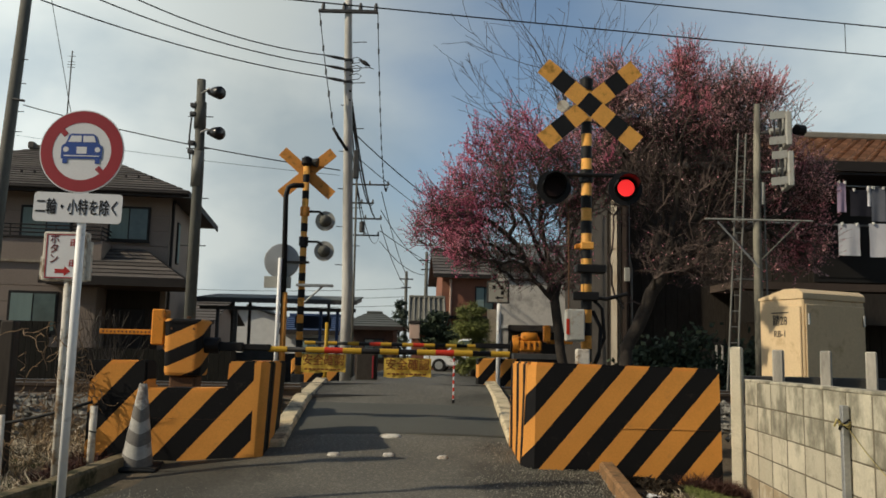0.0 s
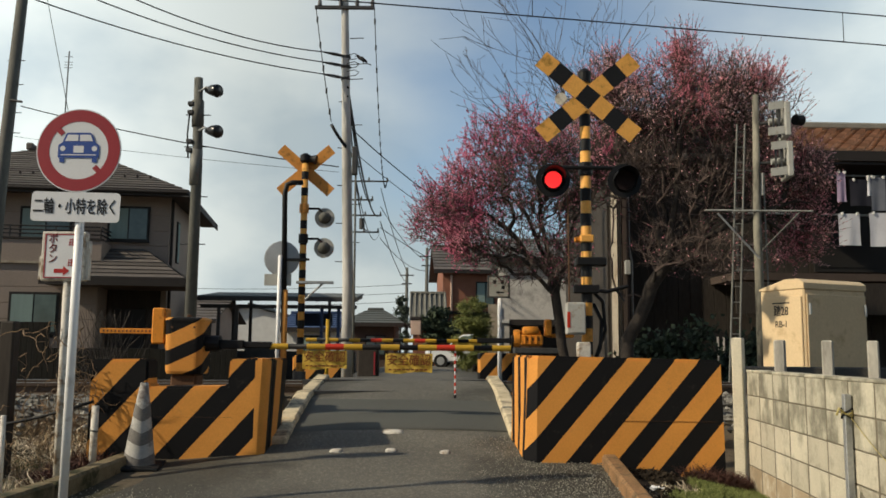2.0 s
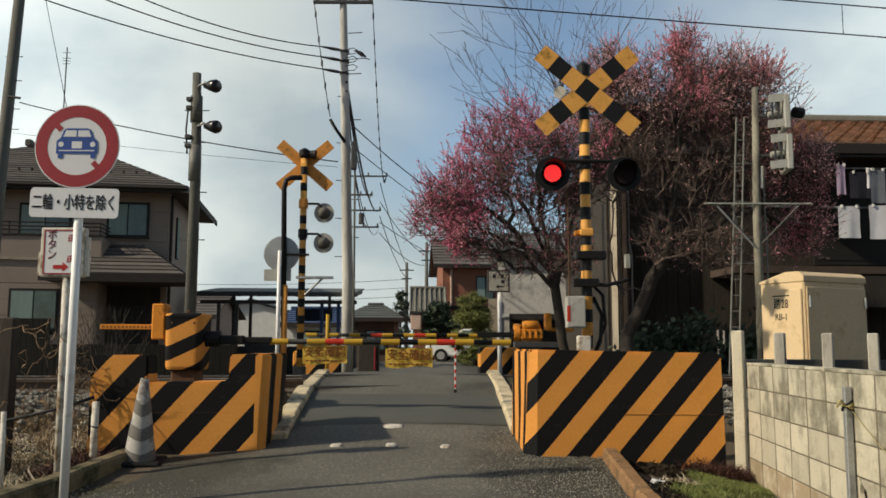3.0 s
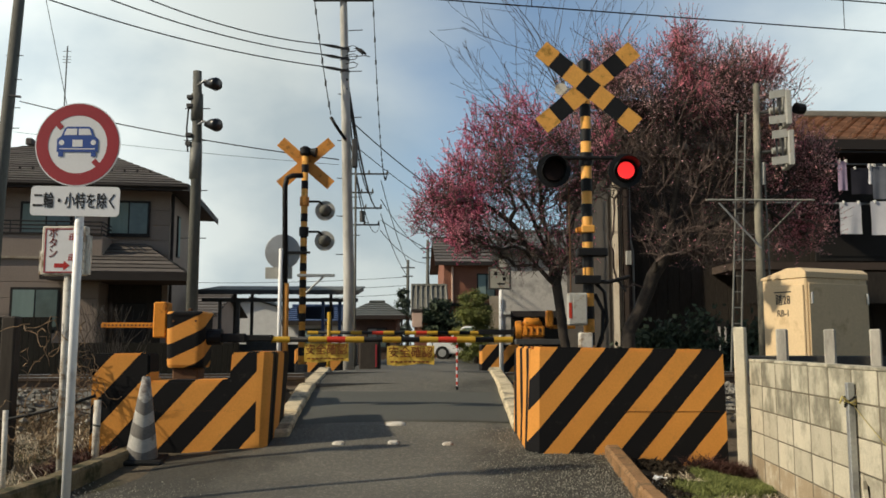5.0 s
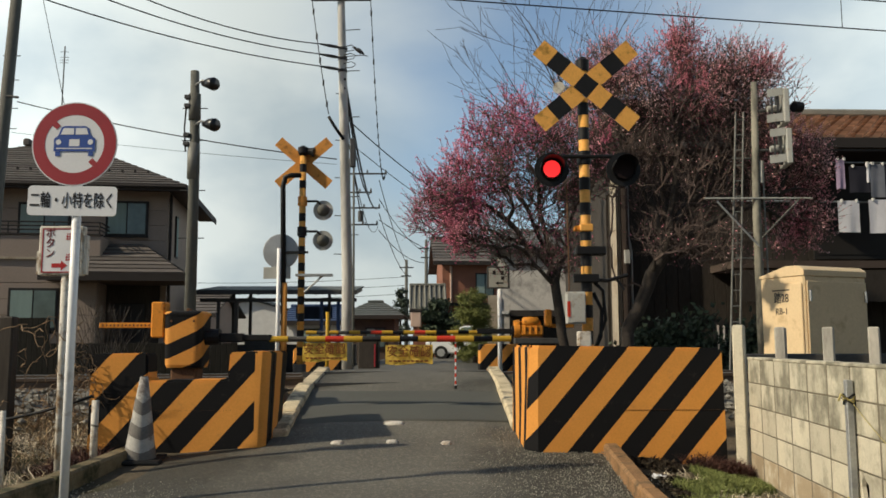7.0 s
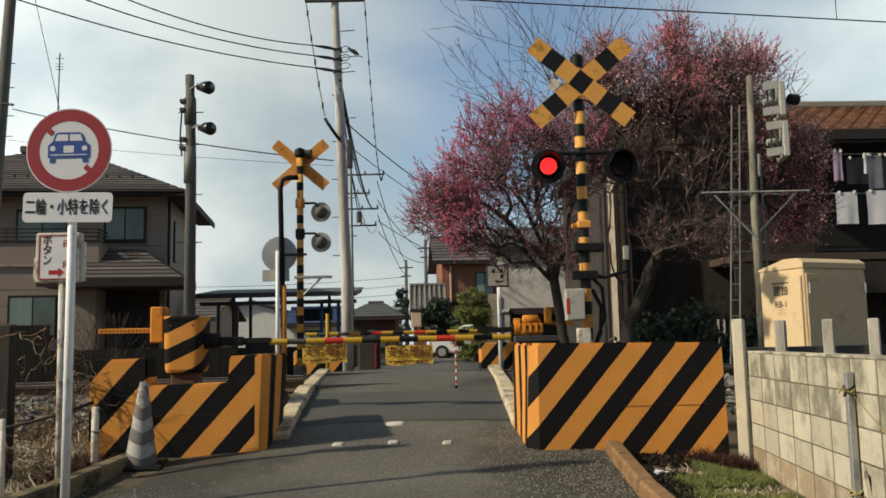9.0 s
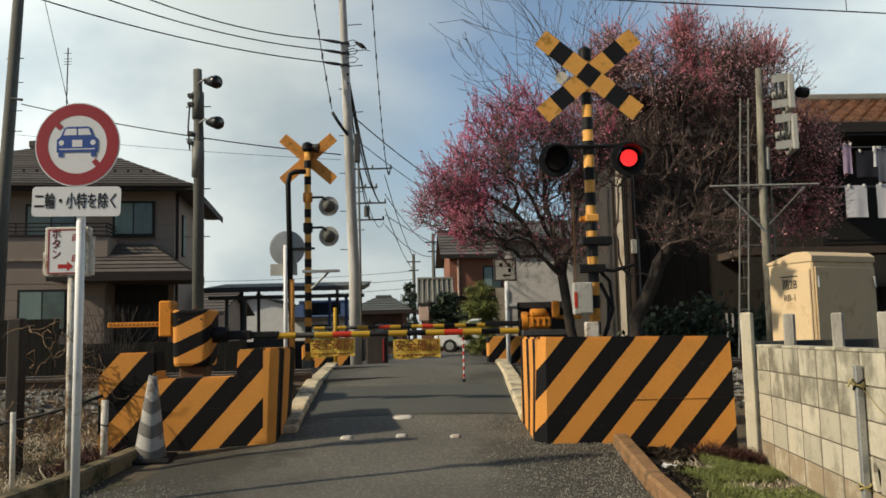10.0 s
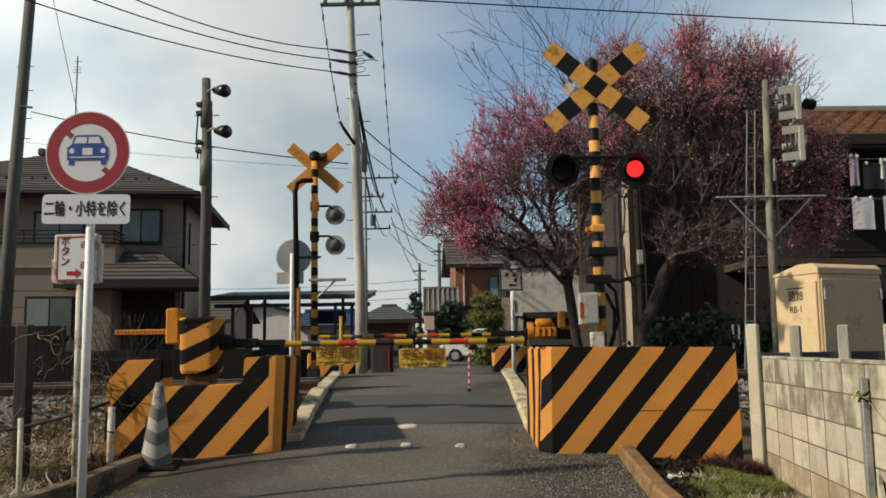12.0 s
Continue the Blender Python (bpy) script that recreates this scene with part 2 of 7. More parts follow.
ORANGE, YELLOW, BLACK = (0.66, 0.29, 0.065), (0.74, 0.375, 0.09), (0.010, 0.010, 0.011)
MAT = dict(
    asphalt=surf("asphalt", (0.098, 0.092, 0.074), 0.78, var=0.48, scale=0.7, grain=85, bump=0.7, alt=(0.21, 0.19, 0.15), alt_amount=0.40, alt_scale=38),
    # darker asphalt whose colour carries the shadow band across the ramp
    patch=surf("shadow band asphalt", (0.070, 0.071, 0.061), 0.88, var=0.25, scale=0.9, grain=70, bump=0.4),
    soil=surf("soil", (0.10, 0.080, 0.056), 0.95, var=0.45, scale=1.2, grain=25, bump=0.8, alt=(0.045, 0.045, 0.025), alt_amount=0.4, alt_scale=1.1),
    grit=surf("pale grit", (0.25, 0.238, 0.20), 0.9, var=0.3, scale=9, grain=60, bump=0.0, island=0.5),
    stone=surf("ballast stone", (0.20, 0.19, 0.165), 0.9, var=0.3, scale=9, grain=60, bump=0.5, island=0.5),
    kerb=surf("kerb concrete", (0.58, 0.49, 0.33), 0.85, var=0.3, scale=5, grain=55, bump=0.4, alt=(0.14, 0.12, 0.09), alt_amount=0.45, alt_scale=4),
    kerb_brown=surf("brown concrete", (0.27, 0.155, 0.075), 0.9, var=0.4, scale=4, grain=50, bump=0.6, alt=(0.10, 0.07, 0.04), alt_amount=0.45, alt_scale=8),
    # moss stains, with the shade of its road face also in the base colour
    kerb_mossy_shaded=surf("mossy shaded concrete", (0.185, 0.145, 0.085), 0.9, var=0.35, scale=5, grain=50, bump=0.5, alt=(0.045, 0.045, 0.022), alt_amount=0.5, alt_scale=4),
    block=surf("concrete block", (0.51, 0.465, 0.36), 0.9, var=0.16, scale=4, grain=70, bump=0.4, alt=(0.33, 0.30, 0.23), alt_amount=0.4, alt_scale=5, rand=0.16),
    block_stained=surf("stained concrete block", (0.50, 0.46, 0.355), 0.9, var=0.18, scale=4, grain=70, bump=0.4, alt=(0.22, 0.205, 0.155), alt_amount=0.6, alt_scale=3.2, rand=0.12, stretch=(1, 1, 0.8)),
    block_brown=surf("brown-toned concrete block", (0.36, 0.285, 0.19), 0.9, var=0.22, scale=4, grain=70, bump=0.45, alt=(0.50, 0.45, 0.35), alt_amount=0.45, alt_scale=4, rand=0.12),
    mortar=surf("mortar", (0.15, 0.13, 0.095), 0.95, var=0.2, bump=0.4),
    concrete=surf("concrete", (0.46, 0.43, 0.37), 0.85, var=0.2, scale=2.5, grain=45, bump=0.3, alt=(0.20, 0.19, 0.17), alt_amount=0.4, alt_scale=2, stretch=(1, 1, 0.3)),
    pole=surf("pole concrete", (0.56, 0.55, 0.52), 0.75, var=0.16, scale=2, grain=40, bump=0.2, alt=(0.26, 0.25, 0.23), alt_amount=0.35, alt_scale=2, stretch=(1, 1, 0.15)),
    dark_pole=surf("weathered pole", (0.13, 0.13, 0.115), 0.8, var=0.3, scale=3, grain=40, bump=0.25, stretch=(1, 1, 0.2)),
    mast_pole=surf("mottled mast concrete", (0.27, 0.255, 0.205), 0.85, var=0.2, scale=3, grain=40, bump=0.25, alt=(0.07, 0.068, 0.06), alt_amount=0.55, alt_scale=2.5, stretch=(1, 1, 0.45)),
    white_paint=surf("white paint", (0.87, 0.87, 0.86), 0.45, var=0.05, scale=4, bump=0.06, alt=(0.42, 0.38, 0.32), alt_amount=0.2, alt_scale=5),
    old_white=surf("old white paint", (0.62, 0.59, 0.52), 0.6, var=0.15, scale=6, bump=0.15, alt=(0.22, 0.15, 0.09), alt_amount=0.45, alt_scale=8),
    sign_white=surf("sign white", (0.72, 0.73, 0.75), 0.4, var=0.06, scale=5, bump=0.02),
    sign_red=surf("sign red", (0.31, 0.022, 0.030), 0.4, var=0.1, scale=6, bump=0.03),
    sign_blue=surf("sign blue", (0.025, 0.07, 0.30), 0.4, var=0.08, scale=6, bump=0.02),
    sign_back=surf("sign metal", (0.34, 0.35, 0.36), 0.45, 0.6, var=0.15, bump=0.05),
    ink=surf("black lettering", (0.015, 0.015, 0.018), 0.5, var=0.1, bump=0.0),
    ink_red=surf("red lettering", (0.42, 0.03, 0.03), 0.5, var=0.12, bump=0.0),
    ink_dark_red=surf("dark red lettering", (0.14, 0.02, 0.02), 0.5, var=0.12, bump=0.0),
    ink_brown=surf("brown lettering", (0.17, 0.055, 0.018), 0.6, var=0.2, bump=0.0),
    black=surf("black paint", (0.012, 0.012, 0.013), 0.5, var=0.3, scale=8, bump=0.1),
    black_gloss=surf("black enamel", (0.010, 0.010, 0.011), 0.28, var=0.25, scale=8, bump=0.05),
    dark_lens=surf("unlit lens", (0.010, 0.004, 0.004), 0.65, var=0.2, bump=0.0),
    red_glow=glow("lit red lens", (1.0, 0.030, 0.032), 1.15),
    orange=surf("orange enamel", ORANGE, 0.55, var=0.16, scale=6, bump=0.12, alt=(0.22, 0.10, 0.03), alt_amount=0.28, alt_scale=7),
    orange_box=surf("orange gear", (0.66, 0.25, 0.03), 0.55, var=0.16, scale=6, bump=0.1, alt=(0.16, 0.07, 0.02), alt_amount=0.3, alt_scale=8),
    yellow=surf("yellow enamel", YELLOW, 0.55, var=0.14, scale=6, bump=0.1, alt=(0.25, 0.15, 0.03), alt_amount=0.25, alt_scale=8),
    arm_red=surf("red band", (0.50, 0.04, 0.02), 0.5, var=0.15, bump=0.06),
    arm_yellow=surf("yellow band", (0.48, 0.29, 0.03), 0.5, var=0.12, bump=0.06),
    banner=surf("yellow banner cloth", (0.60, 0.41, 0.075), 0.8, var=0.2, scale=7, grain=120, bump=0.3, alt=(0.45, 0.25, 0.02), alt_amount=0.3, alt_scale=7),
    barrier=striped("striped barrier paint", ORANGE, BLACK, 0.4325, (1.0, 0.0, -0.85), 0.117, 0.50, wear=0.3),
    barrier_two=striped("wide striped barrier paint", ORANGE, BLACK, 0.4835, (1.0, 0.0, -0.91), 0.42, 0.50, wear=0.35),
    barrier_side=striped("barrier side paint", ORANGE, BLACK, 0.33, (0.0, 1.0, -0.10), 0.40, 0.60, wear=0.3),
    barrier_end=striped("barrier end paint", ORANGE, BLACK, 0.60, (0.0, 1.0, -0.05), 0.35, 0.50, wear=0.3),
    machine=striped("striped cover", ORANGE, BLACK, 0.30, (0.42, 0.42, -0.9), 0.567, 0.52, wear=0.3),
    box_cream=surf("cream enamel", (0.66, 0.50, 0.30), 0.5, var=0.1, scale=3, grain=40, bump=0.06, alt=(0.40, 0.27, 0.14), alt_amount=0.22, alt_scale=3),
    steel=surf("galvanised steel", (0.36, 0.37, 0.37), 0.5, 0.55, var=0.2, scale=8, grain=50, bump=0.1),
    dark_steel=surf("dark steel", (0.07, 0.07, 0.07), 0.55, 0.4, var=0.3, scale=8, bump=0.1),
    ladder_grey=surf("weathered ladder steel", (0.19, 0.19, 0.175), 0.6, 0.2, var=0.25, scale=8, bump=0.1),
    rust=surf("rusty steel", (0.13, 0.07, 0.04), 0.85, 0.2, var=0.4, scale=8, bump=0.3),
    rail=surf("rail steel", (0.11, 0.08, 0.06), 0.7, 0.2, var=0.3, scale=10, bump=0.1),
    sleeper=surf("sleeper", (0.16, 0.145, 0.125), 0.9, var=0.3, scale=5, bump=0.4),
    grey_box=surf("grey enamel", (0.40, 0.40, 0.37), 0.5, var=0.12, scale=6, bump=0.06, alt=(0.25, 0.18, 0.12), alt_amount=0.2, alt_scale=8),
    cable=surf("cable", (0.015, 0.015, 0.016), 0.6, var=0.1, bump=0.0),
    rubber=surf("cone plastic", (0.44, 0.43, 0.40), 0.7, var=0.2, scale=9, bump=0.15, alt=(0.14, 0.12, 0.11), alt_amount=0.35, alt_scale=7),
    cone_dark=surf("faded cone plastic", (0.17, 0.16, 0.148), 0.7, var=0.25, scale=9, bump=0.15),
    cone_base=surf("black rubber", (0.02, 0.02, 0.02), 0.8, var=0.3, bump=0.2),
    wall_brown=surf("brown siding", (0.30, 0.245, 0.208), 0.85, var=0.12, scale=1.2, grain=30, bump=0.2),
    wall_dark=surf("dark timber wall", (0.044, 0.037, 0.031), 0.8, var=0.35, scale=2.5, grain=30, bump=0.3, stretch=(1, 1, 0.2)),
    # near-black: the shade of the hedge is put into the fence colour
    fence_shade=surf("shade-dark fence", (0.016, 0.015, 0.012), 0.85, var=0.4, scale=3, grain=30, bump=0.3, stretch=(1, 1, 0.2)),
    wall_tan=surf("old plaster", (0.37, 0.32, 0.25), 0.9, var=0.22, scale=1.5, grain=30, bump=0.25, alt=(0.22, 0.17, 0.12), alt_amount=0.4, alt_scale=1.5),
    wall_grey=surf("grey plaster", (0.50, 0.48, 0.45), 0.9, var=0.14, scale=1.2, grain=25, bump=0.2, alt=(0.22, 0.21, 0.2), alt_amount=0.3, alt_scale=1.2),
    wall_red=surf("red-brown wall", (0.26, 0.115, 0.075), 0.85, var=0.2, scale=1.5, grain=25, bump=0.2),
    wall_white=surf("white wall", (0.62, 0.62, 0.60), 0.85, var=0.1, bump=0.1),
    slate=surf("dark slate tile", (0.13, 0.115, 0.105), 0.7, var=0.25, scale=3, grain=40, bump=0.2, rand=0.3, island=0.25),
    tile_orange=surf("orange clay tile", (0.47, 0.285, 0.185), 0.7, var=0.2, scale=3, grain=40, bump=0.2, rand=0.3, island=0.28),
    tile_grey=surf("grey roof tile", (0.19, 0.185, 0.16), 0.75, var=0.25, scale=2, grain=30, bump=0.2, rand=0.2, island=0.3),
    straw=surf("bleached straw", (0.62, 0.54, 0.41), 0.85, var=0.3, scale=2, grain=6, bump=0.0, island=0.5),
    roof_metal=surf("dull roof sheet", (0.22, 0.23, 0.23), 0.6, 0.2, var=0.2, scale=1.5, bump=0.1),
    roof_dark=surf("dark green-grey roof sheet", (0.105, 0.115, 0.11), 0.65, 0.0, var=0.2, scale=1.5, bump=0.1),
    eave=surf("dark eave", (0.035, 0.03, 0.028), 0.7, var=0.2, bump=0.1),
    soffit=surf("brown soffit", (0.08, 0.06, 0.05), 0.8, var=0.2, bump=0.1),
    glass=glass("window glass", (0.09, 0.13, 0.13)),
    curtain=surf("pale curtain", (0.24, 0.32, 0.30), 0.9, var=0.15, scale=2, bump=0.1, stretch=(6, 6, 0.4)),
    frame_dark=surf("dark window frame", (0.03, 0.028, 0.027), 0.5, 0.2, var=0.15, bump=0.0),
    bark=surf("dark bark", (0.048, 0.040, 0.034), 0.95, var=0.4, scale=8, grain=45, bump=0.8),
    twig=surf("twig bark", (0.108, 0.080, 0.070), 0.9, var=0.3, scale=5, bump=0.0, island=0.4),
    bare=surf("bare twig", (0.075, 0.064, 0.056), 0.9, var=0.3, scale=5, bump=0.0, island=0.3),
    blossom_deep=surf("deep plum blossom", (0.58, 0.13, 0.235), 0.7, var=0.25, scale=0.9, grain=6, bump=0.0, island=0.55, alt=(0.78, 0.36, 0.43), alt_amount=0.40, alt_scale=0.9),
    blossom=surf("plum blossom", (0.66, 0.20, 0.27), 0.7, var=0.25, scale=0.9, grain=6, bump=0.0, island=0.55, alt=(0.82, 0.52, 0.52), alt_amount=0.60, alt_scale=0.8),
    leaf=surf("green leaf", (0.17, 0.185, 0.055), 0.6, var=0.35, scale=1.2, grain=6, bump=0.0, island=0.5),
    pine=surf("dark needles", (0.055, 0.072, 0.042), 0.7, var=0.4, scale=1.2, grain=6, bump=0.0, island=0.5),
    # paler copy of pine: the haze of distance is put into its colour
    pine_far=surf("hazy needles", (0.075, 0.095, 0.07), 0.7, var=0.4, scale=1.2, grain=6, bump=0.0, island=0.5),
    weed=surf("dull weed", (0.085, 0.098, 0.038), 0.8, var=0.35, scale=1.5, grain=6, bump=0.0, island=0.55),
    grass=surf("grass blade", (0.175, 0.200, 0.066), 0.75, var=0.3, scale=1.5, grain=6, bump=0.0, island=0.55),
    bramble=surf("dead bramble", (0.19, 0.13, 0.08), 0.9, var=0.3, scale=5, bump=0.0, island=0.5),
    dry=surf("dry stalk", (0.33, 0.25, 0.155), 0.85, var=0.3, scale=2, grain=6, bump=0.0, island=0.55),
    shade_leaf=surf("shade-dark leaf", (0.034, 0.026, 0.018), 0.9, var=0.3, scale=2, grain=6, bump=0.0, island=0.6),
    dry_red=surf("red-brown dead leaf", (0.085, 0.042, 0.034), 0.85, var=0.3, scale=2, grain=6, bump=0.0, island=0.5),
    cloth_white=surf("white laundry", (0.66, 0.66, 0.70), 0.9, var=0.1, scale=5, bump=0.2),
    cloth_grey=surf("grey-blue laundry", (0.16, 0.17, 0.20), 0.9, var=0.2, scale=5, bump=0.2),
    cloth_dark=surf("dark laundry", (0.025, 0.025, 0.035), 0.9, var=0.2, scale=5, bump=0.2),
    cloth_lilac=surf("lilac laundry", (0.36, 0.28, 0.40), 0.9, var=0.2, scale=9, bump=0.2),
    car_white=surf("white car paint", (0.72, 0.73, 0.74), 0.3, var=0.03, bump=0.0, coat=0.6),
    tyre=surf("tyre", (0.016, 0.016, 0.016), 0.8, var=0.2, bump=0.1),
    post_beige=surf("beige box", (0.55, 0.40, 0.32), 0.7, var=0.15, bump=0.1),
    blue_sheet=surf("blue cladding", (0.045, 0.075, 0.16), 0.6, var=0.2, bump=0.1),
    rope=surf("yellow rope", (0.44, 0.37, 0.15), 0.85, var=0.2, bump=0.1),
    rope_dark=surf("black rope", (0.02, 0.02, 0.02), 0.85, var=0.2, bump=0.1),
    bird=surf("black feathers", (0.012, 0.012, 0.014), 0.6, var=0.2, bump=0.0),
)


def margin_darken(m, edge_tint):
    """Darkens the paving towards the road's edges, with a ragged border."""
    nt = m.node_tree
    N, L = nt.nodes.new, nt.links.new
    end = next(n for n in nt.nodes if n.type == "BSDF_PRINCIPLED").inputs["Base Color"]
    source = end.links[0].from_socket
    tc, sep = N("ShaderNodeTexCoord"), N("ShaderNodeSeparateXYZ")
    L(tc.outputs["Object"], sep.inputs[0])
    nz = N("ShaderNodeTexNoise")
    nz.inputs["Scale"].default_value, nz.inputs["Detail"].default_value, nz.inputs["Roughness"].default_value = 1.1, 8, 0.65
    L(tc.outputs["Object"], nz.inputs["Vector"])
    off = N("ShaderNodeMath"); off.operation = "ADD"; off.inputs[1].default_value = 0.55
    L(sep.outputs[0], off.inputs[0])
    ab = N("ShaderNodeMath"); ab.operation = "ABSOLUTE"
    L(off.outputs[0], ab.inputs[0])
    ma = N("ShaderNodeMath"); ma.operation = "MULTIPLY_ADD"; ma.inputs[1].default_value = 2.6
    L(nz.outputs["Fac"], ma.inputs[0]); L(ab.outputs[0], ma.inputs[2])
    mr = N("ShaderNodeMapRange"); mr.interpolation_type = "SMOOTHSTEP"
    mr.inputs["From Min"].default_value, mr.inputs["From Max"].default_value = 1.98, 2.65
    mr.inputs["To Max"].default_value = 0.85
    L(ma.outputs[0], mr.inputs[0])
    mx = N("ShaderNodeMix"); mx.data_type = "RGBA"; mx.blend_type = "MULTIPLY"
    mx.inputs["B"].default_value = (*edge_tint, 1)
    L(mr.outputs[0], mx.inputs["Factor"]); L(source, mx.inputs["A"])
    L(mx.outputs["Result"], end)


margin_darken(MAT["asphalt"], (0.38, 0.38, 0.35))
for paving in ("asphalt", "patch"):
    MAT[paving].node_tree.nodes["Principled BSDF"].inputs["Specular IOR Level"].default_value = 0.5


# ---- shaping helpers ----
def thing(name, label, category, x, y, z, rz=0.0, group="", kind=""):
    e = new(name)
    e.empty_display_size = 0.2
    e.matrix_basis = pose(x, y, z, 0, 0, rz)
    return tagged(e, label, category, group, kind)


def mesh_of(bm, material, smooth=False):
    me = bpy.data.meshes.new("m")
    bm.to_mesh(me)
    bm.free()
    me.materials.append(material)
    if smooth:
        for f in me.polygons:
            f.use_smooth = True
    return me


def part(name, bm, material, parent=None, label="", smooth=False):
    """Links a bmesh as one mesh object under a thing or a part."""
    ob = new(name, mesh_of(bm, MAT[material] if isinstance(material, str) else material, smooth))
    if parent:
        ob.parent = parent
    if label:
        ob["label"] = label
    return ob


def piece(name, me, parent, m):
    """One more object on a mesh that alike pieces share."""
    ob = new(name, me)
    ob.parent = parent
    ob.matrix_basis = m
    return ob


def bx(x0, x1, y0, y1, z0, z1, bev=0.0, bm=None, m=None):
    """A box between limits, with chamfered edges."""
    bm = bm or bmesh.new()
    if bev <= 0:
        vs = [Vector((x, y, z)) for x in (x0, x1) for y in (y0, y1) for z in (z0, z1)]
    else:
        vs = []
        c, h = Vector(((x0 + x1) / 2, (y0 + y1) / 2, (z0 + z1) / 2)), Vector((abs(x1 - x0) / 2, abs(y1 - y0) / 2, abs(z1 - z0) / 2))
        b = min(bev, 0.45 * min(h) * 2)
        for sx in (-1, 1):
            for sy in (-1, 1):
                for sz in (-1, 1):
                    for k in range(3):
                        d = [h[i] - (b if i != k else 0) for i in range(3)]
                        vs.append(c + Vector((sx * d[0], sy * d[1], sz * d[2])))
    if m:
        vs = [m @ v for v in vs]
    bv = [bm.verts.new(v) for v in vs]
    r = bmesh.ops.convex_hull(bm, input=bv)
    bad = [g for g in r["geom_interior"] if isinstance(g, bmesh.types.BMVert)]
    if bad:
        bmesh.ops.delete(bm, geom=bad, context="VERTS")
    return bm


def tube(pts, r, seg=8, bm=None, caps=True):
    """A tube along points; r: one radius or one for each point."""
    bm = bm or bmesh.new()
    pts = [Vector(p) for p in pts]
    rs = r if isinstance(r, (list, tuple)) else [r] * len(pts)
    rings, side = [], None
    for i, p in enumerate(pts):
        d = (pts[min(i + 1, len(pts) - 1)] - pts[max(i - 1, 0)]).normalized()
        if side is None:
            side = d.cross(Vector((0, 0, 1)) if abs(d.z) < 0.9 else Vector((1, 0, 0))).normalized()
        side = (side - d * side.dot(d)).normalized()
        up = d.cross(side)
        rings.append([bm.verts.new(p + rs[i] * (math.cos(a) * side + math.sin(a) * up)) for a in (2 * math.pi * k / seg for k in range(seg))])
    for a, b in zip(rings, rings[1:]):
        for k in range(seg):
            bm.faces.new((a[k], a[(k + 1) % seg], b[(k + 1) % seg], b[k]))
    if caps:
        bm.faces.new(rings[0][::-1])
        bm.faces.new(rings[-1])
    return bm


def prism(poly, y0, y1, bm=None, bev=0.0):
    """A polygon in x, z carried through from y0 to y1."""
    bm = bm or bmesh.new()
    a = [bm.verts.new((x, y0, z)) for x, z in poly]
    b = [bm.verts.new((x, y1, z)) for x, z in poly]
    n = len(poly)
    fs = [bm.faces.new(a), bm.faces.new(b[::-1])]
    for i in range(n):
        fs.append(bm.faces.new((a[i], b[i], b[(i + 1) % n], a[(i + 1) % n])))
    bmesh.ops.recalc_face_normals(bm, faces=fs)
    if bev:
        bmesh.ops.bevel(bm, geom=list(bm.edges), offset=bev, segments=1, affect="EDGES")
    return bm


def loft(rings, bm=None, bev=0.0, top_only=True):
    """A solid through rings of points; bev rounds the edges of the last ring, or all edges."""
    bm = bm or bmesh.new()
    vs = [[bm.verts.new(p) for p in ring] for ring in rings]
    n = len(rings[0])
    fs = [bm.faces.new(vs[0][::-1]), bm.faces.new(vs[-1])]
    for a, b in zip(vs, vs[1:]):
        fs += [bm.faces.new((a[i], a[(i + 1) % n], b[(i + 1) % n], b[i])) for i in range(n)]
    bmesh.ops.recalc_face_normals(bm, faces=fs)
    if bev:
        last = set(vs[-1])
        es = [e for e in bm.edges if not top_only or (e.verts[0] in last and e.verts[1] in last)]
        bmesh.ops.bevel(bm, geom=es, offset=bev, segments=2, affect="EDGES")
    return bm


def round_rect(x0, x1, z0, z1, r, n=6):
    """A rectangle in x, z with rounded corners."""
    out = []
    for cx, cz, a in ((x1 - r, z0 + r, -90), (x1 - r, z1 - r, 0), (x0 + r, z1 - r, 90), (x0 + r, z0 + r, 180)):
        out += [(cx + r * math.cos(radians(a + 90 * i / n)), cz + r * math.sin(radians(a + 90 * i / n))) for i in range(n + 1)]
    return out


def ring_poly(r, n=48, cx=0.0, cz=0.0):
    return [(cx + r * math.cos(2 * math.pi * i / n), cz + r * math.sin(2 * math.pi * i / n)) for i in range(n)]


def lettering(name, words, size, material, parent, m, wide=1.0):
    """Words in the built-in font as a thin mesh part, centred on m."""
    cu = bpy.data.curves.new("words", "FONT")
    cu.body, cu.size, cu.extrude, cu.offset, cu.align_x, cu.align_y = words, size, 0.0012, size * 0.009, "CENTER", "CENTER"
    tmp = new("words", cu)
    bpy.context.view_layer.update()
    me = bpy.data.meshes.new_from_object(tmp.evaluated_get(bpy.context.evaluated_depsgraph_get()))
    bpy.data.objects.remove(tmp)
    me.materials.clear()
    me.materials.append(MAT[material])
    for v in me.vertices:
        v.co.x *= wide
    ob = new(name, me)
    ob.parent = parent
    ob.matrix_basis = m
    return ob


def mesh_stuff(name, verts, faces, material, parent=None, smooth=False):
    me = bpy.data.meshes.new(name)
    me.from_pydata([tuple(v) for v in verts], [], [tuple(f) for f in faces])
    me.materials.append(MAT[material])
    if smooth:
        for f in me.polygons:
            f.use_smooth = True
    ob = new(name, me)
    if parent:
        ob.parent = parent
    return ob


def smooth01(t):
    t = max(0.0, min(1.0, t))
    return t * t * (3 - 2 * t)


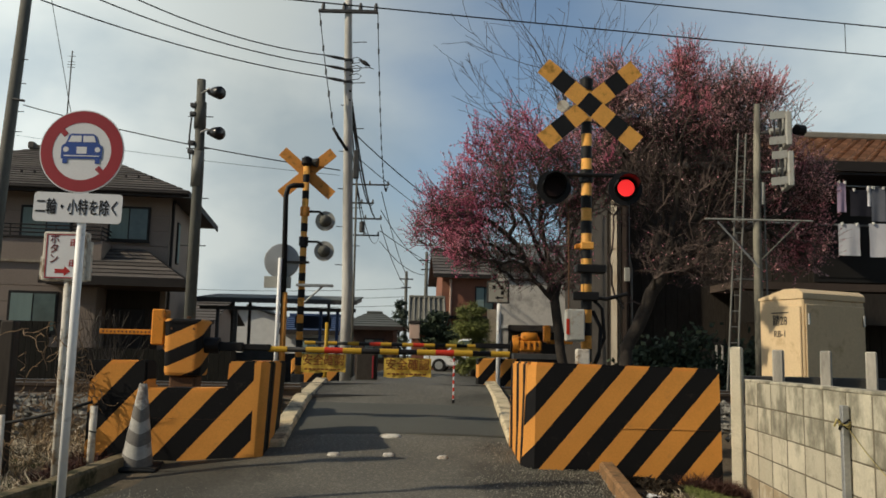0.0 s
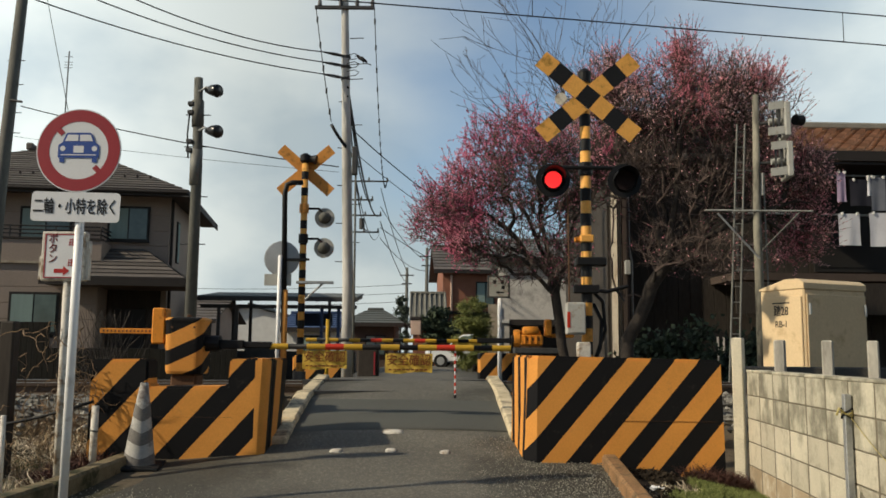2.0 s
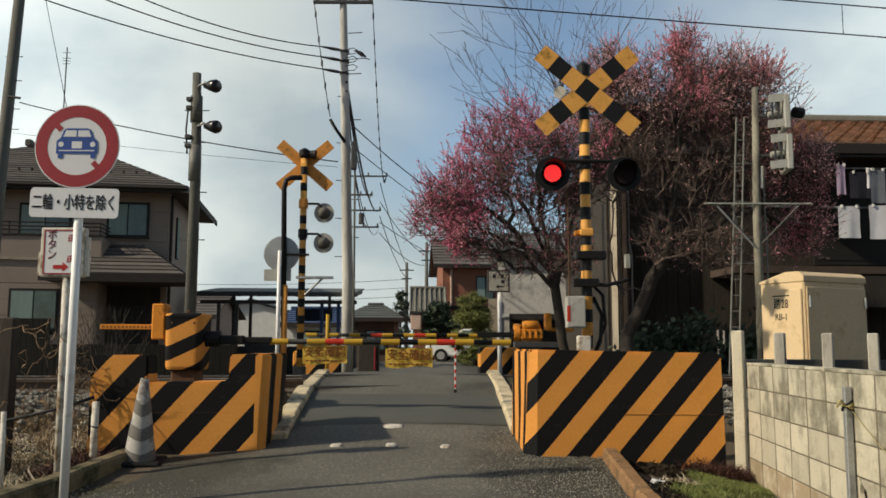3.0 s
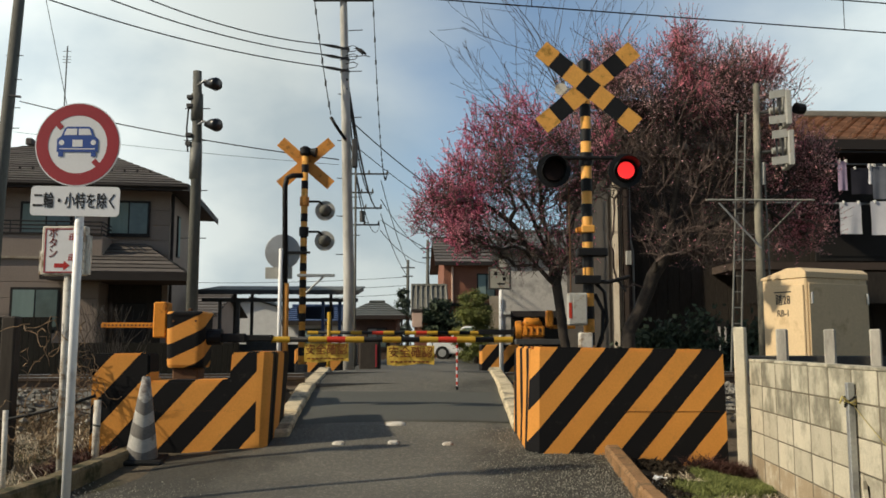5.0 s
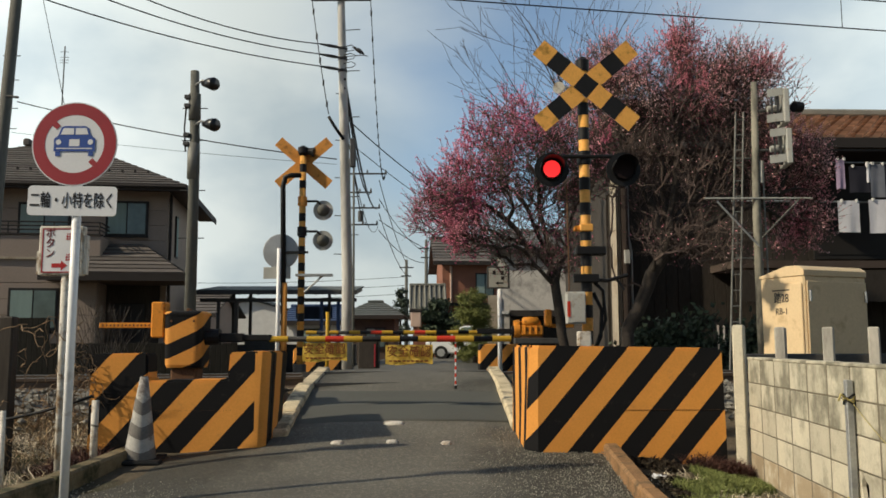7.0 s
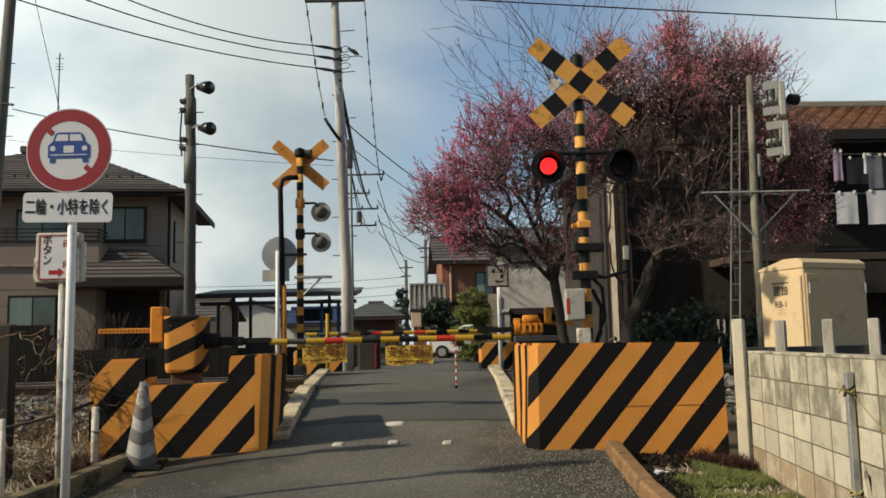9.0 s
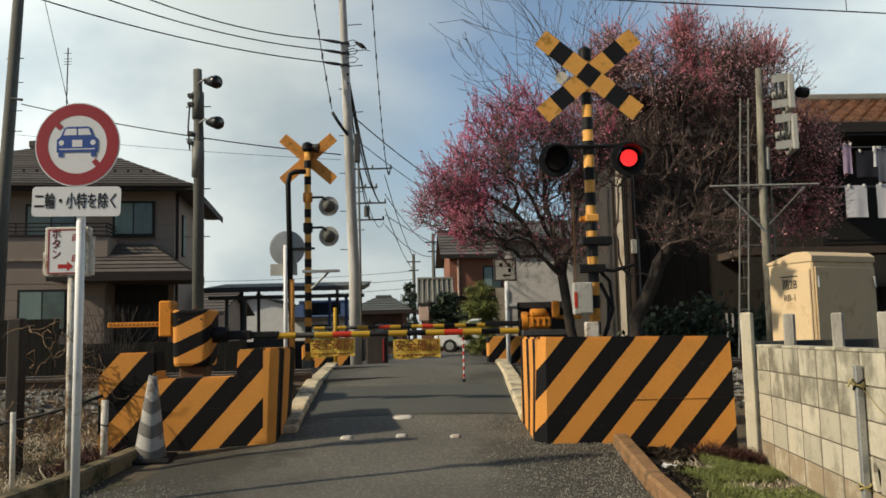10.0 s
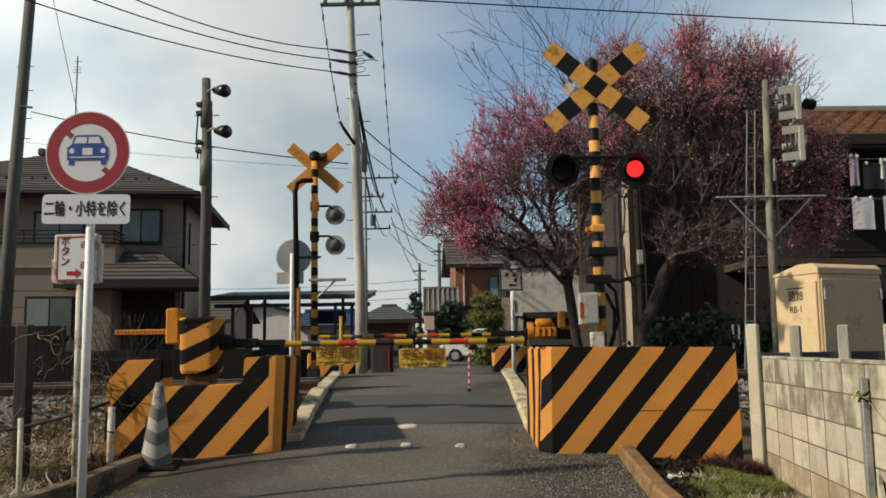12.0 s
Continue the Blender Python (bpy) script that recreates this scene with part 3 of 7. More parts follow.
# ---- lie of the land: the road climbs over the railway ----
PROFILE = ((-60, 0.0), (5.0, 0.0), (6.0, 0.04), (7.0, 0.13), (8.0, 0.23), (8.9, 0.35), (10.0, 0.50), (11.2, 0.68), (12.0, 0.75), (12.9, 0.755), (14.2, 0.71), (17.0, 0.60), (24.0, 0.50), (36.0, 0.50), (400.0, 0.50))


def road_z(y):
    for (a, za), (b, zb) in zip(PROFILE, PROFILE[1:]):
        if y <= b:
            return za + (zb - za) * (y - a) / (b - a)
    return PROFILE[-1][1]


def side_drop(x, y):
    """The road's margin falls away before the barrier."""
    return 0.045 * smooth01((-1.7 - x) / 1.0) * smooth01((y - 5.5) / 1.5) if y < 8.05 else 0.0


def track_y(x):
    return 11.5 + 0.17 * (x + 0.5)


def land_z(x, y):
    off = 0.0 + 0.45 * smooth01((y - track_y(x) + 3.6) / 2.0) - 0.25 * smooth01((y - track_y(x) - 2.0) / 5.0)
    k = smooth01((abs(x + 0.5) - 2.2) / 1.0)
    dip = 0.06 * smooth01((x - 1.42) / 0.12) * smooth01((2.1 - x) / 0.5) * smooth01((7.5 - y) / 0.5)
    return road_z(y) * (1 - k) + off * k - 0.03 - dip


TRACK_TURN = math.degrees(math.atan(0.17))


# ---- ground, road, kerbs, railway ----
def make_ground():
    xs = [-900, -400, -150, -70, -35, -22] + [-15 + 0.3 * i for i in range(101)] + [22, 35, 70, 150, 400, 900]
    ys = [-200, -60, -20, -4] + [2 + 0.3 * i for i in range(81)] + [30, 36, 48, 70, 110, 200, 400, 900, 2500]
    verts, faces = [], []
    for y in ys:
        for x in xs:
            bumpy = 0.03 * noise.noise(Vector((x * 0.9, y * 0.9, 0))) if abs(x) < 16 and 3 < y < 26 and abs(x + 0.5) > 2.6 else 0.0
            verts.append((x, y, land_z(x, y) + bumpy))
    n = len(xs)
    for j in range(len(ys) - 1):
        for i in range(n - 1):
            a = j * n + i
            faces.append((a, a + 1, a + n + 1, a + n))
    tagged(mesh_stuff("ground", verts, faces, "soil", smooth=True), "bare brown soil with sparse weeds beside the road", "ground", kind="structure")


EDGES = ((-60, -3.9, 2.4), (3.0, -3.2, 1.34), (5.0, -2.98, 1.37), (6.3, -2.82, 1.40), (7.6, -2.64, 1.42), (8.1, -1.78, 0.86), (9.0, -1.76, 0.80), (12.6, -1.75, 0.68), (14.0, -1.95, 0.95), (16.0, -2.35, 1.55), (22.0, -2.7, 2.2), (40.0, -2.6, 3.4), (60.0, -2.2, 5.5), (140.0, -2.2, 6.0))


def road_edge(y, k):
    for p, q in zip(EDGES, EDGES[1:]):
        if y <= q[0]:
            return p[k] + (q[k] - p[k]) * (y - p[0]) / (q[0] - p[0])
    return EDGES[-1][k]


def make_road():
    verts, faces = [], []
    ys = [-60, -20, 0, 3] + [4 + 0.15 * i for i in range(95)] + [19, 20, 22, 24, 28, 32, 36, 42, 50, 60, 80, 110, 140]
    m = 20
    for y in ys:
        a, b = road_edge(y, 1), road_edge(y, 2)
        for i in range(m + 1):
            u = i / m
            x = a + (b - a) * u
            camber = 0.025 * (1 - (2 * u - 1) ** 2)
            verts.append((x, y, road_z(y) - side_drop(x, y) + camber + 0.006 * noise.noise(Vector((x * 1.3, y * 0.8, 3)))))
    for j in range(len(ys) - 1):
        for i in range(m):
            k = j * (m + 1) + i
            faces.append((k, k + 1, k + m + 2, k + m + 1))
    tagged(mesh_stuff("road", verts, faces, "asphalt", smooth=True), "narrow worn grey asphalt road climbing over the crossing", "road", kind="structure")
    # darker strip over the ramp, a band of cast shadow put into its colour
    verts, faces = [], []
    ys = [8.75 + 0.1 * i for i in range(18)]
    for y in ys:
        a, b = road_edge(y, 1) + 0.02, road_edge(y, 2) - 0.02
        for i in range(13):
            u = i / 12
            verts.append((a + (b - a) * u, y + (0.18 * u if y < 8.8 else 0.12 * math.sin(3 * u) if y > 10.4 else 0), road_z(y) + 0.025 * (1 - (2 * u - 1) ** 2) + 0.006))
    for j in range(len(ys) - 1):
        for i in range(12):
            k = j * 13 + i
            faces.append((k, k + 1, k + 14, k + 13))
    tagged(mesh_stuff("road_resurfacing", verts, faces, "patch", smooth=True), "darker asphalt strip before the rails, standing for a shadow band", "road", kind="structure")


def kerb_run(name, label, pts, width, height, material, step=0.9, mid=""):
    """Kerb stones laid end to end along a line, each a little uneven."""
    top = thing(name, label, "kerb", 0, 0, 0, kind="structure")
    rnd = random.Random(name)
    for (ax, ay, az), (bx_, by, bz) in zip(pts, pts[1:]):
        a, b = Vector((ax, ay, az)), Vector((bx_, by, bz))
        n = max(1, round((b - a).length / step))
        for i in range(n):
            p, q = a.lerp(b, i / n), a.lerp(b, (i + 1) / n)
            d = q - p
            me = mesh_of(bx(-width / 2, width / 2, 0.006, d.length - 0.006, -0.22, height, 0.02), MAT[material])
            turn = d.to_track_quat("Y", "Z").to_matrix().to_4x4()
            piece("kerb_stone", me, top, Matrix.Translation(p + Vector((rnd.uniform(-0.01, 0.01), 0, rnd.uniform(-0.008, 0.008)))) @ turn)
    return top


def make_kerbs():
    z = road_z
    kerb_run("kerb_1", "yellowed concrete kerb along the crossing ramp", [(-1.575, 8.25, z(8.25)), (-1.63, 9.1, z(9.1)), (-1.70, 10.6, z(10.6)), (-1.74, 12.5, z(12.5))], 0.19, 0.08, "kerb", 2.2)
    kerb_run("kerb_2", "yellowed concrete kerb along the crossing ramp", [(0.78, 8.55, z(8.6)), (0.76, 10.6, z(10.6)), (0.73, 12.5, z(12.5))], 0.18, 0.08, "kerb", 2.2)
    kerb_run("kerb_3", "brown weathered concrete kerb beside dry weeds", [(-3.3, 3.4, 0.0), (-3.03, 5.4, 0.005), (-2.90, 6.4, 0.035), (-2.74, 7.6, 0.115)], 0.15, 0.15, "kerb_mossy_shaded", 2.4)
    kerb_run("kerb_4", "tan concrete kerb beside a patch of grass", [(1.37, 4.3, 0.0), (1.42, 6.0, 0.04), (1.46, 7.55, 0.17)], 0.13, 0.12, "kerb_brown", 1.6)


def make_railway():
    tr = thing("railway_track", "single rusty railway track on grey ballast", "railway track", -0.5, 11.5, 0.0, TRACK_TURN, kind="structure")
    for side in (-0.534, 0.534):
        bm = bmesh.new()
        for xa, xb in ((-60, -1.35), (1.35, 60)):
          prism([(side - 0.033, 0.752), (side + 0.033, 0.752), (side + 0.033, 0.717), (side + 0.01, 0.702), (side + 0.01, 0.64), (side + 0.06, 0.62), (side - 0.06, 0.62), (side - 0.01, 0.64), (side - 0.01, 0.702), (side - 0.033, 0.717)], xa, xb, bm)
        bmesh.ops.rotate(bm, verts=bm.verts, cent=(0, 0, 0), matrix=Matrix.Rotation(radians(-90), 3, "Z"))
        rl = part("rail", bm, "rail", tr)
        for xa, xb in ((-60, -1.36), (1.36, 60)):
            part("running_surface", bx(xa, xb, side - 0.028, side + 0.028, 0.7525, 0.756), "steel", rl, "polished rail head")
    me = mesh_of(bx(-0.1, 0.1, -0.95, 0.95, 0.48, 0.625, 0.015), MAT["sleeper"])
    for i in range(-26, 27):
        x = i * 0.64
        if -1.4 < x < 1.5:
            continue
        piece("sleeper", me, tr, pose(x, 0, 0))
    # crossing deck between the rails
    for side in (-0.534, 0.534):
        part("rail", bx(-1.352, 1.352, side - 0.033, side + 0.033, -0.1, road_z(11.5 + side) + 0.021), "dark_steel", tr, "rail sunk in the road")
    # ballast bed and loose stones
    verts, faces = [], []
    rnd = random.Random(5)
    for i in range(15000):
        x = rnd.uniform(-11, 9)
        y = track_y(x) + rnd.gauss(0, 1.15)
        if -2.0 < x < 1.0 or abs(y - track_y(x)) > 2.9:
            continue
        d = abs(y - track_y(x))
        z = 0.60 - 0.25 * smooth01((d - 1.0) / 1.8) + rnd.uniform(-0.03, 0.03)
        r = rnd.uniform(0.025, 0.055)
        k = len(verts)
        ang = rnd.uniform(0, 6.28)
        for dx, dy, dz in ((1, 0, 0), (-1, 0, 0), (0, 1, 0), (0, -1, 0), (0, 0, 0.8), (0, 0, -0.8)):
            j = r * rnd.uniform(0.7, 1.2)
            verts.append((x + j * (dx * math.cos(ang) - dy * math.sin(ang)), y + j * (dx * math.sin(ang) + dy * math.cos(ang)), z + j * dz))
        for f in ((0, 2, 4), (2, 1, 4), (1, 3, 4), (3, 0, 4), (2, 0, 5), (1, 2, 5), (3, 1, 5), (0, 3, 5)):
            faces.append(tuple(k + q for q in f))
    tagged(mesh_stuff("ballast", verts, faces, "stone"), "loose grey crushed stone along the track", "ballast", kind="stuff")
    for side, x0, x1 in ((1, -60, -2.1), (2, 1.2, 60)):
        bm = bmesh.new()
        prism([(-2.3, 0.05), (-1.3, 0.60), (1.3, 0.60), (2.3, 0.05)], x0 + 0.5, x1 + 0.5, bm)
        bmesh.ops.rotate(bm, verts=bm.verts, cent=(0, 0, 0), matrix=Matrix.Rotation(radians(-90), 3, "Z"))
        ob = part("track_bed", bm, "stone")
        ob.matrix_basis = pose(-0.5, 11.5, 0, 0, 0, TRACK_TURN)
        tagged(ob, "raised bed of grey crushed stone under the track", "track bed", kind="structure")


make_ground()
make_road()
make_kerbs()
make_railway()


# ---- striped barriers ----
def make_barriers():
    def level(plan, z):
        return [(x, y, z if isinstance(z, float) else z(x)) for x, y in plan]
    b = thing("striped_barrier", "orange and black striped concrete barrier beside the road", "barrier", 0.84, 7.6, 0.1, 0, "striped barriers at the crossing")
    low = [(-0.120, 0.105), (-0.010, 0.0), (1.655, 0.0), (1.665, 0.30), (0.10, 0.30)]
    high = [(-0.064, 0.085), (0.006, 0.004), (1.634, 0.010), (1.636, 0.285), (0.10, 0.30)]
    part("front_wall", loft([level(low, -0.12), level(high, lambda x: 1.034 - 0.015 * x)], bev=0.022), "barrier", b)
    part("cast_seam", bx(0.75, 1.60, -0.0006, 0.006, 0.4685, 0.4695), "rust", b)
    low = [(-0.122, 0.108), (0.09, 0.303), (0.09, 0.93), (-0.157, 0.93)]
    high = [(-0.066, 0.088), (0.09, 0.303), (0.09, 0.93), (-0.142, 0.93)]
    part("side_wall", loft([level(low, -0.12), level(high, 1.034)], bev=0.016), "barrier_side", b)

    b = thing("striped_barrier", "notched orange and black striped concrete barrier beside a cone", "barrier", -3.2, 7.8, 0.1, 0, "striped barriers at the crossing")
    prof = [(0, -0.12), (1.495, -0.12), (1.495, 0.982), (1.262, 0.977), (1.248, 0.735), (0.52, 0.725), (0.515, 0.972), (0.0, 0.965)]
    bm = prism(prof, 0, 0.28)
    bmesh.ops.bevel(bm, geom=[e for e in bm.edges if max(v.co.x for v in e.verts) < 1.49 and min(v.co.z for v in e.verts) > 0], offset=0.018, segments=2, affect="EDGES")
    part("front_wall", bm, "barrier_two", b)
    part("cast_seam", bx(0.55, 1.30, -0.0006, 0.004, 0.4525, 0.4535), "rust", b)

    def corner(cx, cy, r):
        return [(cx + r * math.sin(radians(a)), cy - r * math.cos(radians(a))) for a in range(0, 91, 15)]
    low = [(1.495, 0.28), (1.495, 0.0)] + corner(1.497, 0.085, 0.085)[1:] + [(1.565, 0.30)]
    high = [(1.495, 0.28), (1.495, 0.0)] + corner(1.535, 0.085, 0.085)[1:] + [(1.605, 0.30)]
    part("rounded_corner", loft([level(low, -0.12), level(high, 0.985)], bev=0.016), "barrier_end", b)
    low = [(1.30, 0.303), (1.568, 0.303), (1.530, 1.02), (1.27, 1.02)]
    high = [(1.34, 0.303), (1.609, 0.303), (1.605, 1.02), (1.32, 1.02)]
    part("side_wall", loft([level(low, -0.12), level(high, 0.984)], bev=0.016), "barrier_end", b)

    b = thing("striped_barrier", "orange and black striped concrete barrier across the track", "barrier", 0.72, 16.6, 0.45, 0, "striped barriers at the crossing")
    part("front_wall", bx(0, 0.9, 0, 0.25, -0.1, 0.70, 0.02), "barrier", b)
    part("side_wall", bx(0, 0.25, 0.253, 0.9, -0.1, 0.70, 0.02), "barrier", b)
    b = thing("striped_barrier", "orange and black striped concrete barrier across the track", "barrier", -2.9, 16.6, 0.45, 0, "striped barriers at the crossing")
    part("front_wall", bx(0, 0.92, 0, 0.25, -0.1, 0.62, 0.02), "barrier", b)


make_barriers()


# ---- block wall, grass, fence ----
def make_block_wall():
    w = thing("wall_block", "low weathered concrete block wall beside grass", "wall", 2.68, 7.55, 0.0, -5.7, kind="structure")
    core = bx(0.003, 0.11, -7.0, -2.78, -0.1, 1.0)
    bx(0.003, 0.11, -2.30, -0.02, -0.1, 1.0, 0, core)
    bx(0.003, 0.11, -2.78, -2.30, 0.41, 1.0, 0, core)
    bx(0.003, 0.11, -2.78, -2.30, -0.1, 0.21, 0, core)
    part("core", core, "mortar", w)
    piece("block", mesh_of(bx(0, 0.024, -0.187, 0.187, -0.095, 0.095, 0.003), MAT["block"]), w, pose(0, -2.2, 0.31))
    piece("block_back", mesh_of(bx(0.114, 0.124, -0.40, 0.40, -0.1, 0.1), MAT["mortar"]), w, pose(0, -2.4, 0.31))
    # one hollow block has a hole knocked in its face
    at = pose(0, -2.6, 0.31, 0, 0, 90)
    for shape in (((-0.187, -0.095), (-0.005, -0.095), (-0.012, 0.0), (-0.008, 0.035), (0.03, 0.05), (0.06, 0.095), (-0.187, 0.095)),
                  ((0.055, -0.095), (0.187, -0.095), (0.187, 0.095), (0.10, 0.095), (0.085, 0.06), (0.095, 0.01), (0.075, -0.04))):
        piece("broken_block", mesh_of(prism(shape, -0.024, 0.0), MAT["block"]), w, at)
    # by course: browner at the bottom, more dark stain in the top two
    kinds = [mesh_of(bx(0, 0.12, -0.187, 0.187, -0.0950, 0.0950, 0.003), MAT[k]) for k in ("block_brown", "block", "block", "block_stained", "block_stained")]
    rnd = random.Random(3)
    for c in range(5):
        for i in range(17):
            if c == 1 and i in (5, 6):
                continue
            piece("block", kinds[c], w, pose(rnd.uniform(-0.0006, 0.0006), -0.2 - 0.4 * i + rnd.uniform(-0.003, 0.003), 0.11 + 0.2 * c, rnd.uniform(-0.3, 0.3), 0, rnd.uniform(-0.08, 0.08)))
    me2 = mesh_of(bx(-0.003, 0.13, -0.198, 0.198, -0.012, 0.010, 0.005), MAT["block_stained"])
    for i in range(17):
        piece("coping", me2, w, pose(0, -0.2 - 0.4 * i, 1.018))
    p = thing("concrete_post", "weathered concrete post at the end of the wall", "post", 2.64, 7.63, 0.0, -5.7)
    part("shaft", bx(-0.05, 0.05, -0.05, 0.05, -0.1, 1.31, 0.012), "block", p).matrix_basis = pose(0, 0, 0, 0, 0, -24)


def make_fence():
    f = thing("concrete_fence", "low concrete post fence with wires before the relay cabinet", "fence", 2.7, 8.05, 0.0, 0)
    for i, x in enumerate((0.48, 0.93, 1.36, 1.80, 2.24)):
        part("post", bx(-0.05, 0.05, -0.05, 0.05, 0, 1.30, 0.012), "concrete", f).matrix_basis = pose(x, 0, 0, 0, 0, -28)
    part("rail", bx(0.1, 2.6, 0.06, 0.14, 0.92, 1.05, 0.01), "dark_steel", f)
    part("rail", bx(0.1, 2.6, 0.06, 0.10, 0.45, 0.50, 0.005), "dark_steel", f)


make_block_wall()
make_fence()


# ---- crossing signals ----
def lamp_unit(parent, x, z, face, lit):
    """A round backboard with a hooded lens; the glowing insert slides to the front of the dark lens while lit."""
    lm = part("warning_lamp", prism(ring_poly(0.178, 40), -0.012 * face, 0.012 * face), "black", parent, "round black warning lamp")
    lm.matrix_basis = pose(x, -0.17 * face, z)
    body = tube([(0, 0.015, 0), (0, 0.10, 0), (0, 0.17, 0), (0, 0.19, 0)], [0.13, 0.125, 0.09, 0.03], 24)
    part("housing", body, "black", lm, smooth=True)
    bm = bmesh.new()
    n = 20
    for rr, flip in ((0.118, 1), (0.124, -1)):
        vs = [(bm.verts.new((rr * math.cos(a), -0.012, rr * math.sin(a))), bm.verts.new((rr * math.cos(a), -0.20 if 0.1 < a < 3.04 else -0.05, rr * math.sin(a) * 0.98))) for a in (2 * math.pi * k / n for k in range(n + 1))]
        for p, q in zip(vs, vs[1:]):
            bm.faces.new((p[0], q[0], q[1], p[1]))
    part("hood", bm, "black", lm, smooth=True)
    part("lens", prism(ring_poly(0.105, 32), -0.035, -0.013), "dark_lens", lm, "unlit dark red lens")
    if lit:
        g = part("lamp_insert", prism(ring_poly(0.088, 32), -0.006, 0.0), "red_glow", lm, "glowing red light")
        g.matrix_basis = pose(0, -0.02, 0)
        return g


def banded_pole(parent, z0, z1, r, step=0.135, name="pole"):
    p = part(name, tube([(0, 0, z0), (0, 0, z1)], r, 20), "yellow", parent, "yellow and black banded pole", smooth=True)
    k, z = 0, z0 + step
    while z + step < z1:
        part("black_band", tube([(0, 0, z), (0, 0, z + step)], r + 0.0025, 20, caps=True), "black", p, smooth=False)
        z += 2 * step
    return p


def make_near_signal():
    s = thing("crossing_signal", "yellow and black railway crossing signal with two red lamps", "crossing signal", 1.51, 8.9, 0.2, 0, "crossing signals")
    pl = banded_pole(s, 0.0, 3.86, 0.056)
    part("bell", tube([(-0.24, 0.10, 3.70), (-0.25, 0.03, 3.69), (-0.26, -0.02, 3.68)], [0.03, 0.045, 0.065], 14), "old_white", s, "pale bell horn")
    part("bell_bracket", tube([(0, 0.06, 3.72), (-0.24, 0.08, 3.70)], 0.015, 8), "steel", s)
    part("cap", tube([(0, 0, 3.86), (0, 0, 3.98), (0, 0, 4.02)], [0.07, 0.075, 0.03], 16), "black", s)
    x = part("crossbuck", bx(-0.05, 0.05, -0.075, -0.055, -0.09, 0.09, 0.004), "steel", s, "black and yellow crossbuck")
    x.matrix_basis = pose(0.02, 0, 3.68)
    for tilt, y in ((40, -0.095), (-40, -0.085)):
        cells = ("yellow", "black", "yellow", "black", "yellow", "black", "yellow")
        board = part("board", bx(-0.655, 0.655, y, y + 0.008, -0.1, 0.1, 0.003), "sign_back", x)
        board.matrix_basis = pose(0, 0, 0, 0, tilt, 0)
        w = 1.31 / 7
        for i, c in enumerate(cells):
            if y > -0.09 and i == 3:
                continue
            bm = bx(-0.655 + i * w, -0.655 + (i + 1) * w, y - 0.004, y - 0.0006, -0.1, 0.1)
            bmesh.ops.rotate(bm, verts=bm.verts, cent=(0, 0, 0), matrix=Matrix.Rotation(radians(tilt), 3, "Y"))
            part("painted_cell", bm, c, x)
    part("cross_arm", tube([(-0.42, -0.07, 2.915), (0.42, -0.07, 2.915)], 0.022, 10), "black", s)
    part("arm_clamp", tube([(0, 0, 2.85), (0, 0, 2.98)], 0.075, 16), "black", s)
    ins = [lamp_unit(s, dx, 2.755, 1, True) for dx in (-0.372, 0.378)]
    for dx in (-0.372, 0.378):
        part("lamp_bracket", tube([(dx, -0.07, 2.915), (dx, -0.06, 2.80)], 0.016, 8), "black", s)
    part("clamp", bx(-0.12, 0.2, -0.09, 0.07, 1.87, 1.96, 0.012), "black", s)
    part("clamp_ear", bx(-0.12, -0.05, -0.05, 0.05, 2.13, 2.18, 0.008), "orange_box", s)
    part("clamp", bx(-0.07, 0.07, -0.07, 0.07, 2.12, 2.2, 0.01), "yellow", s)
    part("bracket", bx(-0.15, 0.12, -0.09, -0.02, 1.58, 1.67, 0.01), "black", s)
    part("bracket", tube([(0.0, -0.05, 1.62), (0.2, -0.06, 1.60), (0.42, -0.06, 1.66)], 0.02, 8), "black", s)
    part("bracket", tube([(0.3, -0.06, 1.62), (0.38, -0.06, 1.5)], 0.014, 6), "black", s)
    b = part("junction_box", bx(-0.24, -0.045, -0.19, -0.06, 1.15, 1.48, 0.012), "grey_box", s, "grey steel junction box")
    part("door", bx(-0.190, -0.055, -0.196, -0.1905, 1.17, 1.46, 0.002), "grey_box", b)
    part("red_mark", bx(-0.236, -0.205, -0.195, -0.1905, 1.22, 1.38), "arm_red", b)
    part("conduit", tube([(-0.2, -0.1, 1.48), (-0.2, -0.1, 1.9), (-0.2, -0.05, 2.6)], 0.008, 6), "rust", s)
    part("conduit", tube([(0.07, 0.03, 1.48), (0.16, 0.05, 1.30), (0.14, 0.03, 1.02), (0.03, 0.0, 0.8)], 0.022, 8), "black", s, smooth=True)
    part("conduit", tube([(0.05, 0.0, 1.62), (0.17, 0.02, 1.5), (0.2, 0.05, 1.2), (0.1, 0.03, 0.95)], 0.02, 8), "black", s, smooth=True)
    part("base", tube([(0, 0, -0.1), (0, 0, 0.55), (0, 0, 0.62)], [0.12, 0.11, 0.06], 16), "dark_steel", s)
    m = thing("marker_post", "short white-grey concrete marker post behind the barrier", "marker post", 1.38, 8.35, 0.15)
    part("shaft", bx(-0.065, 0.065, -0.05, 0.05, 0, 1.12, 0.012), "old_white", m)
    return ins


